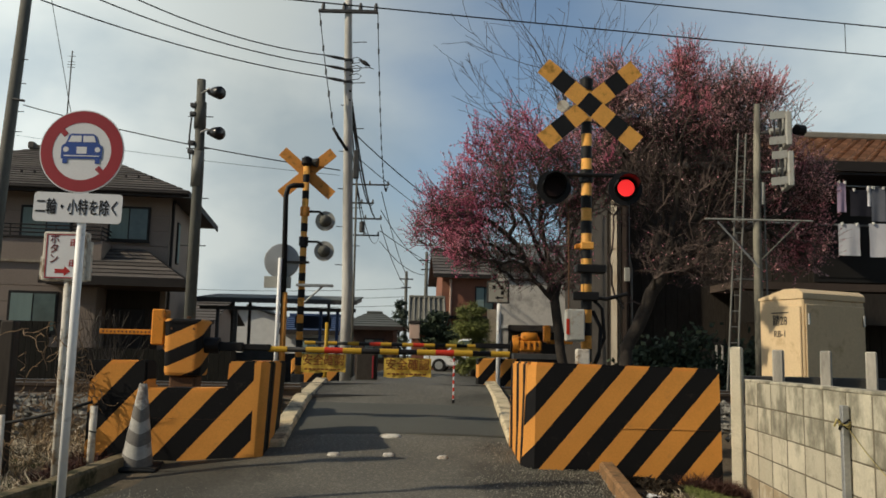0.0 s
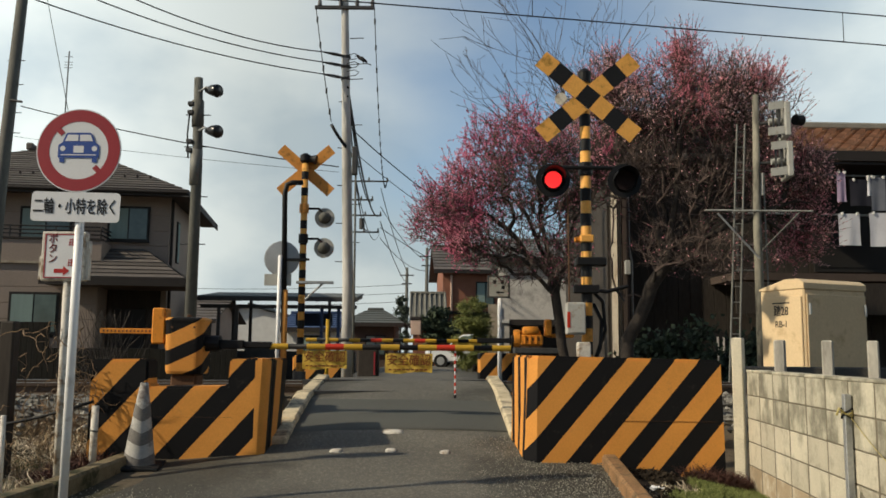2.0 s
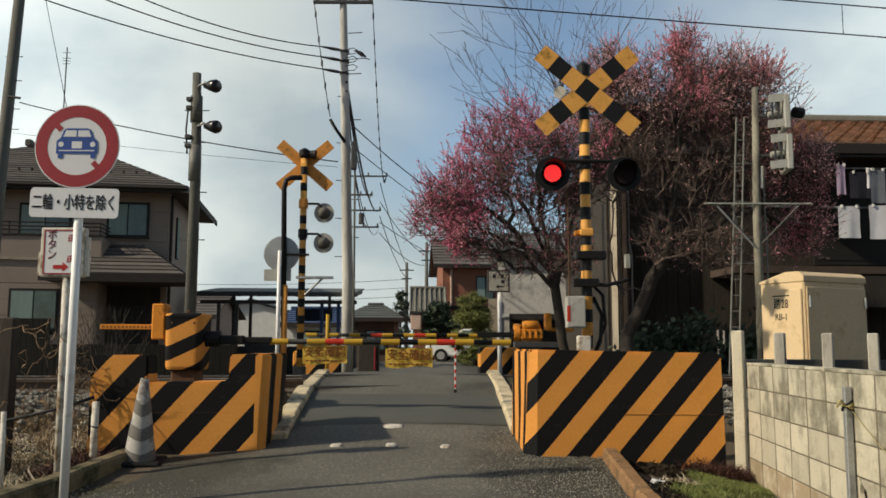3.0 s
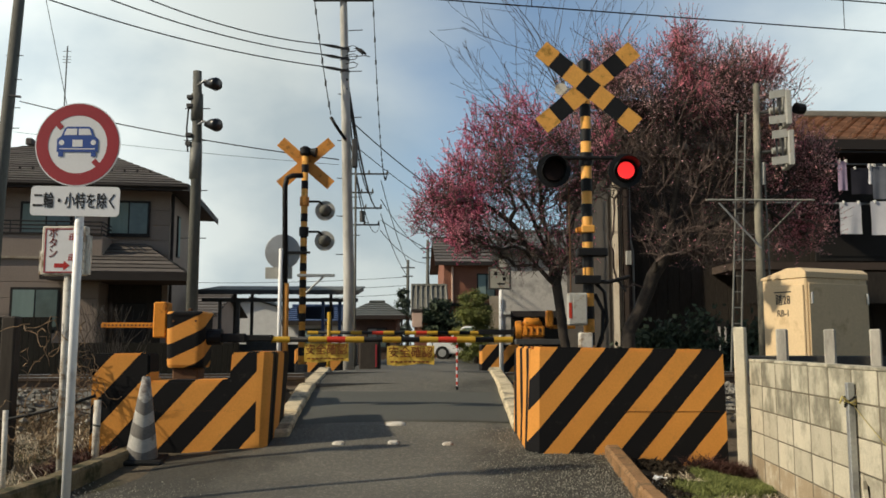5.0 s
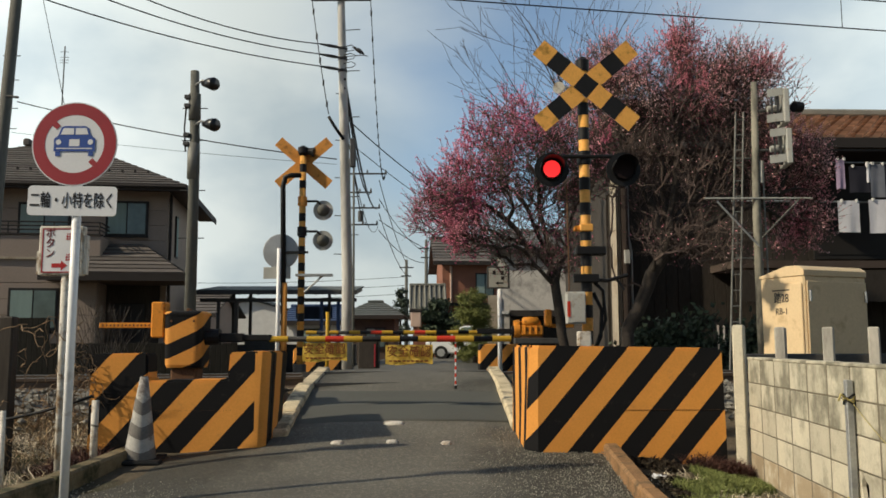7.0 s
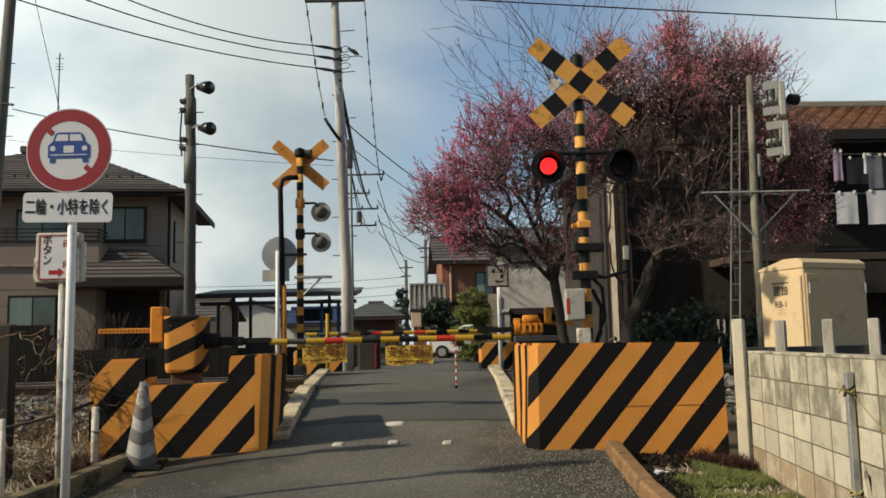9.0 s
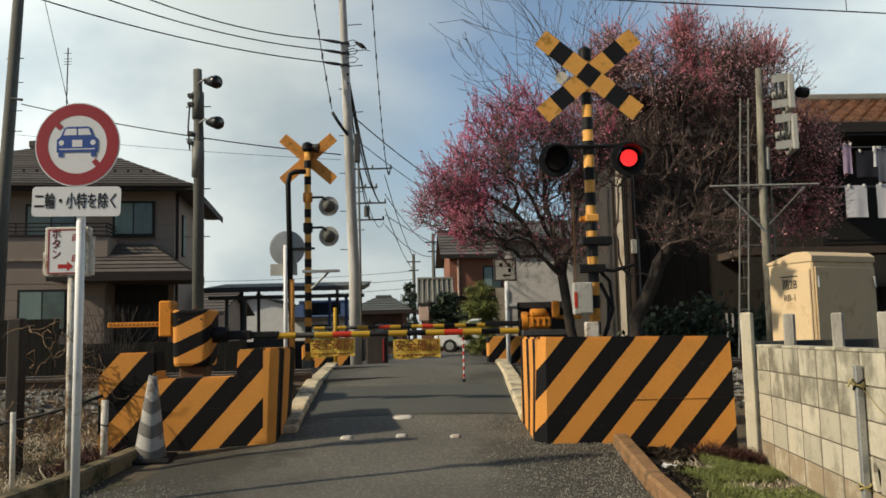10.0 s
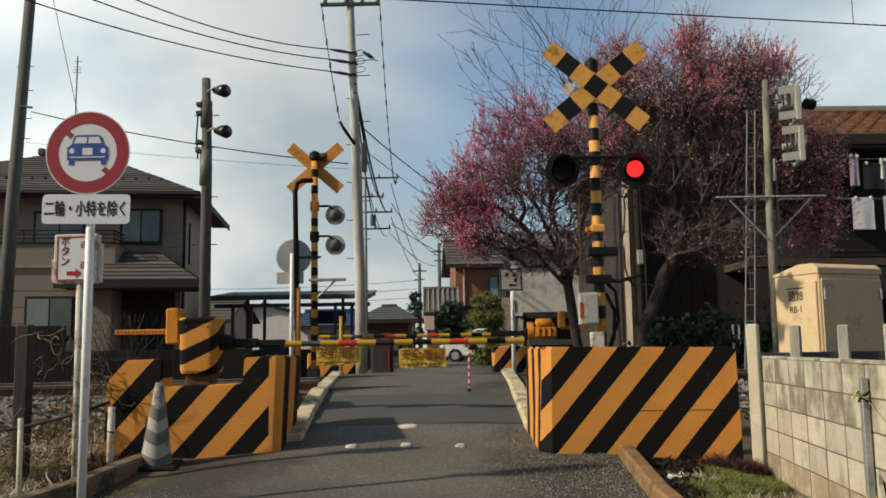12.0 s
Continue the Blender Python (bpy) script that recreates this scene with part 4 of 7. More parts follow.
def make_far_signal():
    s = thing("crossing_signal", "back of a yellow and black railway crossing signal", "crossing signal", -2.53, 15.2, 0.5, 0, "crossing signals")
    banded_pole(s, 0.0, 4.05, 0.06, 0.15)
    x = part("crossbuck", bx(-0.05, 0.05, 0.06, 0.08, -0.09, 0.09, 0.004), "steel", s, "orange back of a crossbuck")
    x.matrix_basis = pose(-0.005, 0, 3.945)
    for tilt, y in ((41, 0.085), (-41, 0.095)):
        bm = bx(-0.62, 0.62, y, y + 0.008, -0.1, 0.1, 0.003)
        bmesh.ops.rotate(bm, verts=bm.verts, cent=(0, 0, 0), matrix=Matrix.Rotation(radians(tilt), 3, "Y"))
        part("board", bm, "orange", x)
    part("bell", tube([(0, 0, 4.05), (0, 0, 4.1), (0, 0, 4.2), (0, 0, 4.24)], [0.05, 0.10, 0.10, 0.04], 16), "black", s, "black bell")
    part("bell_horn", tube([(0, 0, 4.16), (0.2, -0.02, 4.12)], [0.03, 0.09], 12), "black", s)
    for z in (3.09, 2.54):
        part("collar", tube([(0, 0, z + 0.05), (0, 0, z + 0.21)], 0.085, 14), "orange" if z > 3 else "black", s)
        part("lamp_arm", tube([(0, 0, z + 0.13), (0.27, 0, z + 0.13), (0.36, 0, z + 0.04)], 0.022, 8), "black", s)
        lm = part("warning_lamp", prism(ring_poly(0.18, 36), -0.01, 0.01), "grey_box", s, "grey back of a round lamp")
        lm.matrix_basis = pose(0.37, 0.05, z - 0.03)
        part("housing", tube([(0, -0.012, 0), (0, -0.09, 0.01), (0, -0.15, 0.01)], [0.115, 0.085, 0.03], 20), "dark_pole", lm, smooth=True)
    part("bracket", bx(-0.02, 0.16, -0.03, 0.03, 1.85, 1.9, 0.005), "black", s)
    part("base", tube([(0, 0, -0.1), (0, 0, 0.3)], 0.11, 14), "dark_steel", s)


INSERTS = make_near_signal()
make_far_signal()


# ---- crossing gates ----
def gate_arm(parent, x0, x1, z, bands, sign=1):
    """A boom of coloured lengths."""
    n = len(bands)
    arm = part("boom", tube([(x0, 0, z), (x1, 0, z)], 0.030, 12), "black", parent, "boom with yellow, black and red bands", smooth=True)
    w = (x1 - x0) / n
    for i, c in enumerate(bands):
        if c != "black":
            part("band", tube([(x0 + i * w, 0, z), (x0 + (i + 1) * w, 0, z)], 0.0335, 12), c, arm, smooth=False)
    return arm


def hung_banner(name, x0, x1, z0, z1, parent_y, words, letters):
    t = thing(name, "yellow cloth warning banner hanging from the boom", "banner", (x0 + x1) / 2, parent_y, z0)
    w, h = x1 - x0, z1 - z0
    bm = bmesh.new()
    nx, nz = 14, 6
    for s in (0, 0.004):
        grid = [[bm.verts.new((-w / 2 + w * i / nx, s + 0.012 * math.sin(i * 1.1 + j * 0.4), h * j / nz - 0.012 * math.sin(i * 0.45) * (1 - j / nz))) for i in range(nx + 1)] for j in range(nz + 1)]
        for j in range(nz):
            for i in range(nx):
                bm.faces.new((grid[j][i], grid[j][i + 1], grid[j + 1][i + 1], grid[j + 1][i]))
    part("cloth", bm, "banner", t, smooth=True)
    if words:
        lettering("lettering", words, h * 0.62 if letters else h * 0.5, "ink_brown", t, pose(0.0, -0.016, h * 0.62, 90, 0, 0), 0.94)
        for i in range(9):
            part("small_print", bx(-w * 0.42 + i * w * 0.093, -w * 0.42 + i * w * 0.093 + w * 0.07, -0.018, -0.014, h * 0.12, h * 0.2), "ink_brown", t)
    for i in (-1, 0, 1):
        part("tie", tube([(i * w * 0.46, 0, h - 0.01), (i * w * 0.46, 0, h + 0.05)], 0.006, 6), "cable", t)
    return t


def gate_machine(name, label, x, y, z, face):
    g = thing(name, label, "crossing gate", x, y, z, 0, "crossing gates")
    return g


def make_gates():
    y, b = "arm_yellow", "black"
    r = "arm_red"
    g = gate_machine("crossing_gate", "lowered crossing gate with striped cover beside the track", -2.80, 9.4, 0.30, 1)
    part("pedestal", bx(-0.14, 0.14, -0.14, 0.14, -0.2, 0.60, 0.02), "rust", g)
    def shell(half, r, z):
        return [(x, y, z) for x, y in round_rect(-half, half, -half, half, r, 5)]
    c = part("cover", loft([shell(0.185, 0.07, 0.60), shell(0.198, 0.08, 0.63), shell(0.206, 0.08, 0.90), shell(0.212, 0.085, 1.165)]), "machine", g, "striped orange and black cover")
    part("lid", loft([shell(0.218, 0.09, 1.160), shell(0.218, 0.09, 1.185), shell(0.200, 0.08, 1.205), shell(0.12, 0.06, 1.212)]), "machine", c, "flat striped lid with a lip")
    part("lifting_eye", bx(-0.02, 0.02, -0.03, 0.03, 1.21, 1.245, 0.008), "rust", c)
    for bx0 in (-0.12, 0.12):
        part("cover_bolt", tube([(bx0, -0.218, 1.10), (bx0, -0.200, 1.10)], 0.012, 8), "rust", c)
    part("cover_latch", bx(-0.236, -0.205, -0.10, -0.05, 0.87, 0.92, 0.006), "orange_box", c)
    part("counterweight", bx(-0.36, -0.215, -0.16, 0.04, 0.92, 1.31, 0.015), "orange_box", g, "orange steel counterweight")
    cw = part("counterweight_rail", bx(-0.94, -0.3, -0.1, -0.06, 1.03, 1.085, 0.004), "orange_box", g)
    for i in range(14):
        part("hole", tube([(-0.90 + i * 0.042, -0.103, 1.057), (-0.90 + i * 0.042, -0.1005, 1.057)], 0.011, 8), "rust", cw)
    part("hub", tube([(0.2, -0.02, 0.93), (0.36, -0.02, 0.93)], 0.09, 14), "black", g)
    part("clamp", bx(0.30, 0.62, -0.06, 0.04, 0.87, 0.97, 0.012), "black", g)
    part("clamp", bx(0.52, 0.92, -0.04, 0.04, 0.885, 0.955, 0.012), "black", g)
    arm = gate_arm(g, 0.9, 3.55, 0.905, (y, b, y, r, y, b, y, b, y, r, y, b, y))
    # a hanging red and white marker rod
    hang = part("hanging_rod", tube([(2.94, 0, 0.87), (2.94, 0.0, 0.38)], 0.009, 8), "sign_white", g, "red and white striped hanging rod")
    for i in range(6):
        part("red_band", tube([(2.94, 0, 0.85 - i * 0.08), (2.94, 0, 0.81 - i * 0.08)], 0.0105, 8), "arm_red", hang)
    part("tip", bx(2.925, 2.955, -0.015, 0.015, 0.36, 0.40, 0.004), "black", hang)
    hung_banner("warning_banner", -1.54, -1.05, 0.965, 1.165, 9.4, "安全確認", True)
    hung_banner("warning_banner", -0.63, -0.11, 0.93, 1.14, 9.4, "安全確認", True)

    g = gate_machine("crossing_gate", "lowered crossing gate with orange gearbox across the track", 1.55, 15.0, 0.55, -1)
    part("pedestal", bx(-0.16, 0.16, -0.14, 0.14, -0.2, 0.72, 0.02), "dark_steel", g)
    body = part("gearbox", bx(-0.20, 0.20, -0.17, 0.17, 0.735, 0.93, 0.03), "orange_box", g, "orange steel gearbox")
    part("motor", tube([(-0.16, -0.1, 0.985), (-0.13, -0.1, 0.985), (0.10, -0.1, 0.985), (0.13, -0.1, 0.985)], [0.06, 0.085, 0.085, 0.05], 18), "orange_box", body, smooth=True)
    part("drive_disc", tube([(-0.30, -0.02, 0.86), (-0.205, -0.02, 0.86)], [0.15, 0.16], 22), "orange_box", body)
    part("foot", prism([(-0.24, 0.66), (0.24, 0.66), (0.18, 0.733), (-0.18, 0.733)], -0.15, 0.15), "rust", body)
    for x in (-0.12, -0.02, 0.08):
        part("rib", bx(x - 0.012, x + 0.012, -0.19, -0.171, 0.76, 0.91, 0.004), "orange_box", body)
        part("slot", bx(x + 0.03, x + 0.055, -0.176, -0.1705, 0.82, 0.87), "rust", body)
    for x in (-0.16, 0.15):
        part("lifting_eye", tube([(x, 0.06, 0.93), (x, 0.06, 1.0)], [0.035, 0.025], 10), "orange_box", body)
    part("counterweight", bx(0.24, 0.36, -0.1, 0.1, 0.90, 1.20, 0.02), "orange_box", g, "orange steel counterweight")
    part("counterweight_rail", bx(0.3, 0.75, -0.03, 0.03, 0.88, 0.945, 0.004), "orange_box", g)
    part("base_frame", bx(-0.3, 0.6, -0.2, 0.2, 0.60, 0.70, 0.01), "dark_steel", g)
    part("hub", tube([(-0.34, 0, 0.82), (-0.2, 0, 0.82)], 0.1, 14), "black", g)
    part("clamp", bx(-0.95, -0.32, -0.04, 0.04, 0.775, 0.865, 0.012), "black", g)
    gate_arm(g, -3.95, -0.9, 0.805, (y, b, y, b, y, b, r, y, b, y, r, y, b, y, b, y))
    hung_banner("warning_banner", 0.17, 0.68, 1.20, 1.335, 15.0, "", False)


make_gates()


# ---- road signs, posts, cone ----
def make_road_sign():
    s = thing("road_sign", "round no-cars road sign on a white pole with a text plate", "road sign", -2.565, 5.9, 0.02)
    part("pole", tube([(0, 0, -0.1), (0, 0, 2.62)], 0.030, 16), "white_paint", s, smooth=True)
    d = part("sign_disc", prism(ring_poly(0.30, 56), -0.040, -0.034), "sign_white", s, "round sign with red ring and blue car")
    d.matrix_basis = pose(-0.02, 0, 2.53)
    bm = bmesh.new()
    n = 56
    for k in range(n):
        a, b = 2 * math.pi * k / n, 2 * math.pi * (k + 1) / n
        v = [bm.verts.new((r * math.cos(t), -0.0415, r * math.sin(t))) for r, t in ((0.208, a), (0.292, a), (0.292, b), (0.208, b))]
        bm.faces.new(v)
    bmesh.ops.remove_doubles(bm, verts=bm.verts, dist=1e-5)
    part("red_ring", bm, "sign_red", d)
    for x, z in ((-0.152, 0.152), (0.152, -0.152)):
        bm = bx(-0.036, 0.036, -0.0425, -0.0412, -0.019, 0.019)
        bmesh.ops.rotate(bm, verts=bm.verts, cent=(0, 0, 0), matrix=Matrix.Rotation(radians(45), 3, "Y"))
        bmesh.ops.translate(bm, verts=bm.verts, vec=(x * 0.93, 0, z * 0.93))
        part("red_slash", bm, "sign_red", d)
    car = [(-0.145, -0.055), (-0.145, 0.035), (-0.115, 0.06), (-0.095, 0.115), (-0.075, 0.127), (0.075, 0.127), (0.095, 0.115), (0.115, 0.06), (0.145, 0.035), (0.145, -0.055)]
    c = part("car_symbol", prism(car, -0.0445, -0.0432), "sign_blue", d)
    for x in (-0.115, 0.115):
        part("symbol_wheel", bx(x - 0.017, x + 0.017, -0.0445, -0.0432, -0.088, -0.056), "sign_blue", d)
    for poly in ([(-0.098, 0.066), (-0.006, 0.066), (-0.006, 0.112), (-0.080, 0.112)], [(0.006, 0.066), (0.098, 0.066), (0.080, 0.112), (0.006, 0.112)], [(-0.036, -0.018), (0.036, -0.018), (0.036, 0.032), (-0.036, 0.032)], [(-0.125, -0.037), (0.125, -0.037), (0.125, -0.030), (-0.125, -0.030)]):
        part("symbol_gap", prism(poly, -0.0462, -0.0448), "sign_white", c)
    for x in (-0.112, 0.112):
        part("symbol_lamp", prism(ring_poly(0.019, 20, x, 0.012), -0.0462, -0.0448), "sign_white", c)
    p = part("text_plate", prism(round_rect(-0.312, 0.312, -0.105, 0.105, 0.03), -0.038, -0.034), "sign_white", s, "white plate with black lettering")
    p.matrix_basis = pose(-0.02, 0, 2.125, 0, 1.0, 0)
    lettering("lettering", "二輪・小特を除く", 0.118, "ink", p, pose(0.0, -0.0405, -0.004, 90, 0, 0), 0.63)
    for z in (2.2, 2.06, 2.42, 2.66):
        part("clamp", bx(-0.05, 0.05, -0.036, 0.034, z - 0.015, z + 0.015, 0.004), "steel", s)

    s = thing("button_sign", "white and red push-button notice on a rusty white post", "sign", -3.093, 6.93, 0.178)
    s.matrix_basis = pose(-3.093, 6.93, 0.178) @ Matrix.Scale(0.845, 4)
    part("post", tube([(0.03, 0, -0.35), (0.01, 0, 1.85)], 0.034, 12), "old_white", s, smooth=True)
    part("post", tube([(0.08, 0.06, -0.3), (0.06, 0.06, 1.9)], 0.020, 10), "dark_pole", s, smooth=True)
    b = part("sign_panel", bx(-0.235, 0.19, -0.05, 0.05, 1.81, 2.29, 0.012), "old_white", s, "framed white panel with red writing")
    part("panel_face", bx(-0.195, 0.15, -0.054, -0.0505, 1.84, 2.26), "sign_white", b)
    for poly in ((-0.2, -0.188, 1.835, 2.265), (0.143, 0.155, 1.835, 2.265), (-0.188, 0.143, 1.835, 1.847), (-0.188, 0.143, 2.253, 2.265)):
        part("red_border", bx(poly[0], poly[1], -0.057, -0.0545, poly[2], poly[3]), "sign_red", b)
    for i, ch in enumerate("ボタン"):
        lettering("lettering", ch, 0.105, "ink_dark_red", b, pose(-0.12, -0.057, 2.215 - i * 0.098, 90, 0, 0), 0.9)
    for z in (2.185, 1.985):
        for dx, dz, w, l in ((0.0, 0.0, 0.05, 0.008), (0.0, 0.025, 0.04, 0.007), (0.0, -0.025, 0.055, 0.007), (0.012, 0.0, 0.008, 0.07), (-0.015, -0.01, 0.007, 0.05)):
            part("blurred_word", bx(0.055 + dx - w / 2, 0.055 + dx + w / 2, -0.057, -0.0545, z + dz - l / 2, z + dz + l / 2), "ink_red", b)
    arrow = [(-0.10, 1.885), (-0.01, 1.885), (-0.01, 1.858), (0.05, 1.905), (-0.01, 1.952), (-0.01, 1.925), (-0.10, 1.925)]
    part("arrow", prism(arrow, -0.057, -0.0545), "ink_red", b)
    part("bracket", bx(-0.26, -0.235, -0.03, 0.03, 1.82, 2.05, 0.004), "old_white", s)
    part("bracket", bx(0.19, 0.225, -0.03, 0.03, 1.82, 2.2, 0.004), "old_white", s)

    s = thing("button_sign", "small framed notice on a white post across the track", "sign", 1.07, 16.0, 0.5)
    part("post", tube([(0, 0, -0.2), (0.0, 0, 1.7)], 0.04, 12), "white_paint", s, smooth=True)
    b = part("sign_panel", bx(-0.235, 0.19, -0.04, -0.015, 1.68, 2.1, 0.006), "dark_steel", s, "framed grey panel")
    part("panel_face", bx(-0.2, 0.155, -0.0445, -0.0405, 1.71, 2.07), "grey_box", b)
    for x, z in ((-0.1, 1.98), (0.05, 1.98), (0.06, 1.88)):
        part("blurred_word", bx(x - 0.03, x + 0.03, -0.047, -0.045, z - 0.035, z + 0.035), "ink", b)
    part("arrow", prism([(0.08, 1.77), (-0.02, 1.77), (-0.02, 1.75), (-0.08, 1.785), (-0.02, 1.82), (-0.02, 1.80), (0.08, 1.80)], -0.047, -0.045), "ink", b)


def make_cone():
    c = thing("traffic_cone", "faded grey and white banded traffic cone on a black base", "traffic cone", -2.62, 7.55, 0.155)
    part("base", bx(-0.19, 0.19, -0.19, 0.19, 0.0, 0.035, 0.012), "cone_base", c)
    h, r0, r1 = 0.70, 0.135, 0.032
    zs = [0.03, 0.13, 0.235, 0.335, 0.43, 0.53, 0.70]
    # the sleeve's bands dip in front, where it is seamed
    for i, (a, b) in enumerate(zip(zs, zs[1:])):
        bm = bmesh.new()
        rings = []
        for z in (a, b):
            dip = 0.0 if z in (zs[0], zs[-1]) else 0.042
            ring = []
            for k in range(32):
                t = 2 * math.pi * k / 32
                zz = z + dip * (abs(math.sin((t + 1.35) / 2)) * 1.6 - 1.0)
                r = r0 + (r1 - r0) * zz / h + 0.002 * (i % 2 == 0)
                ring.append(bm.verts.new((r * math.cos(t), r * math.sin(t), zz)))
            rings.append(ring)
        for k in range(32):
            bm.faces.new((rings[0][k], rings[0][(k + 1) % 32], rings[1][(k + 1) % 32], rings[1][k]))
        if i == 5:
            bm.faces.new(rings[1])
        part("band", bm, "cone_dark" if i % 2 == 0 else "rubber", c, smooth=True)
    part("tip_hole", tube([(0, 0, 0.701), (0, 0, 0.703)], 0.018, 12), "cone_base", c)
    c.matrix_basis = pose(-2.62, 7.50, 0.145, 4, 2, 8) @ Matrix.Scale(1.04, 4)


def make_posts():
    p = thing("boundary_post", "dark weathered timber post by the track", "post", -3.92, 7.65, -0.05)
    part("shaft", bx(-0.03, 0.10, -0.06, 0.06, 0, 1.45, 0.015), "wall_dark", p)
    p = thing("pipe_post", "thin white pipe post in dry weeds", "post", -3.325, 6.55, -0.05)
    part("shaft", tube([(0, 0, 0), (-0.01, 0, 0.70)], 0.02, 10), "old_white", p, smooth=True)
    p = thing("stub_post", "short white stub post in dead leaves", "post", -3.0, 7.45, 0.05)
    part("shaft", tube([(0, 0, 0), (0.0, 0, 0.62)], 0.031, 12), "old_white", p, smooth=True)
    part("tie", tube([(0, 0, 0.40), (0.004, 0, 0.415)], 0.034, 12), "dark_pole", p)
    p = thing("rope_post", "grey steel post with a knotted yellow rope", "post", 2.402, 5.10, -0.1)
    part("shaft", bx(-0.021, 0.021, -0.019, 0.019, 0, 1.03, 0.004), "steel", p)
    rnd = random.Random(2)
    for k in range(4):
        pts = [(0.028 * math.cos(a) * 1.1, 0.026 * math.sin(a), 0.90 + 0.012 * k + 0.012 * math.sin(a * 2 + k)) for a in (2 * math.pi * i / 12 for i in range(13))]
        part("rope_coil", tube(pts, 0.006, 6), "rope" if k % 3 else "rope_dark", p, smooth=True)
    part("rope_end", tube([(-0.03, -0.04, 0.92), (-0.07, -0.05, 0.95), (-0.085, -0.05, 0.91)], 0.007, 6), "rope", p, smooth=True)
    part("rope_end", tube([(0.03, -0.04, 0.91), (0.07, -0.05, 0.92), (0.10, -0.05, 0.94)], 0.007, 6), "rope_dark", p, smooth=True)
    for k in range(3):
        pts = [(0.031 * math.cos(a), 0.029 * math.sin(a), 0.318 + 0.011 * k + 0.010 * math.sin(a * 2 + k)) for a in (2 * math.pi * i / 12 for i in range(13))]
        part("rope_coil", tube(pts, 0.005, 6), "rope_dark" if k == 1 else "rope", p, smooth=True)
    r = thing("rope", "slack yellow rope sagging along the block wall", "rope", 0, 0, 0)
    pts = [(2.415 - 0.16 * u, 5.09 - 1.6 * u, 0.80 - 0.75 * u + 0.32 * u * u) for u in (i / 16 for i in range(17))]
    part("strand", tube(pts, 0.0022, 6), "rope", r, smooth=True)
    pts = [(-5.4 + 0.23 * i, 7.3 - 0.02 * i, 0.36 + 0.006 * (i - 6) ** 2 + 0.02 * i) for i in range(12)]
    r = thing("cable_run", "loose black cable drooping between the posts", "cable", 0, 0, 0)
    part("strand", tube(pts, 0.014, 6), "cable", r, smooth=True)


make_road_sign()
make_cone()
make_posts()


# ---- relay cabinet ----
def make_cabinet():
    c = thing("relay_cabinet", "cream steel relay cabinet with hinged doors behind the fence", "cabinet", 3.83, 9.0, 0.15, 24)
    w, d, h = 0.92, 0.62, 1.80
    part("body", bx(0, w, 0, d, 0.0, h - 0.08, 0.015), "box_cream", c)
    prof = [(-d - 0.008, h - 0.085), (0.008, h - 0.085), (0.008, h - 0.02), (-0.06, h + 0.025), (-d * 0.4, h + 0.03), (-d - 0.008, h - 0.06)]
    rf = part("roof", prism(prof, -0.008, w + 0.008, bev=0.005), "box_cream", c, "domed cream roof")
    rf.matrix_basis = pose(w, 0, 0, 0, 0, -90) @ pose(0, -w, 0)
    part("door", bx(0.02, w - 0.02, -0.022, -0.003, 0.05, h - 0.14, 0.008), "box_cream", c)
    part("door", bx(-0.022, -0.003, 0.02, d - 0.12, 0.05, h - 0.16, 0.008), "box_cream", c)
    for x in (0.05, w - 0.05):
        part("hinge", tube([(x, -0.035, h - 0.36), (x, -0.035, h - 0.24)], 0.013, 8), "steel", c)
        part("hinge", tube([(x, -0.035, 0.5), (x, -0.035, 0.62)], 0.013, 8), "steel", c)
    part("latch", bx(-0.06, -0.023, d - 0.26, d - 0.10, 0.78, 0.81, 0.005), "rust", c)
    part("latch", tube([(-0.035, d - 0.2, 0.85), (-0.035, d - 0.2, 0.7)], 0.012, 8), "rust", c)
    part("latch_bolt", tube([(-0.05, d - 0.30, 0.79), (-0.05, d - 0.05, 0.79)], 0.010, 8), "rust", c)
    part("label_rule", bx(-0.0255, -0.0225, 0.18, 0.42, h - 0.235, h - 0.222), "ink", c)
    turn = pose(-0.024, 0.30, h - 0.32, 90, 0, -90)
    lettering("lettering", "踏28", 0.13, "ink", c, turn, 0.8)
    lettering("lettering", "RB-1", 0.10, "ink", c, pose(-0.024, 0.30, h - 0.46, 90, 0, -90), 0.9)


make_cabinet()


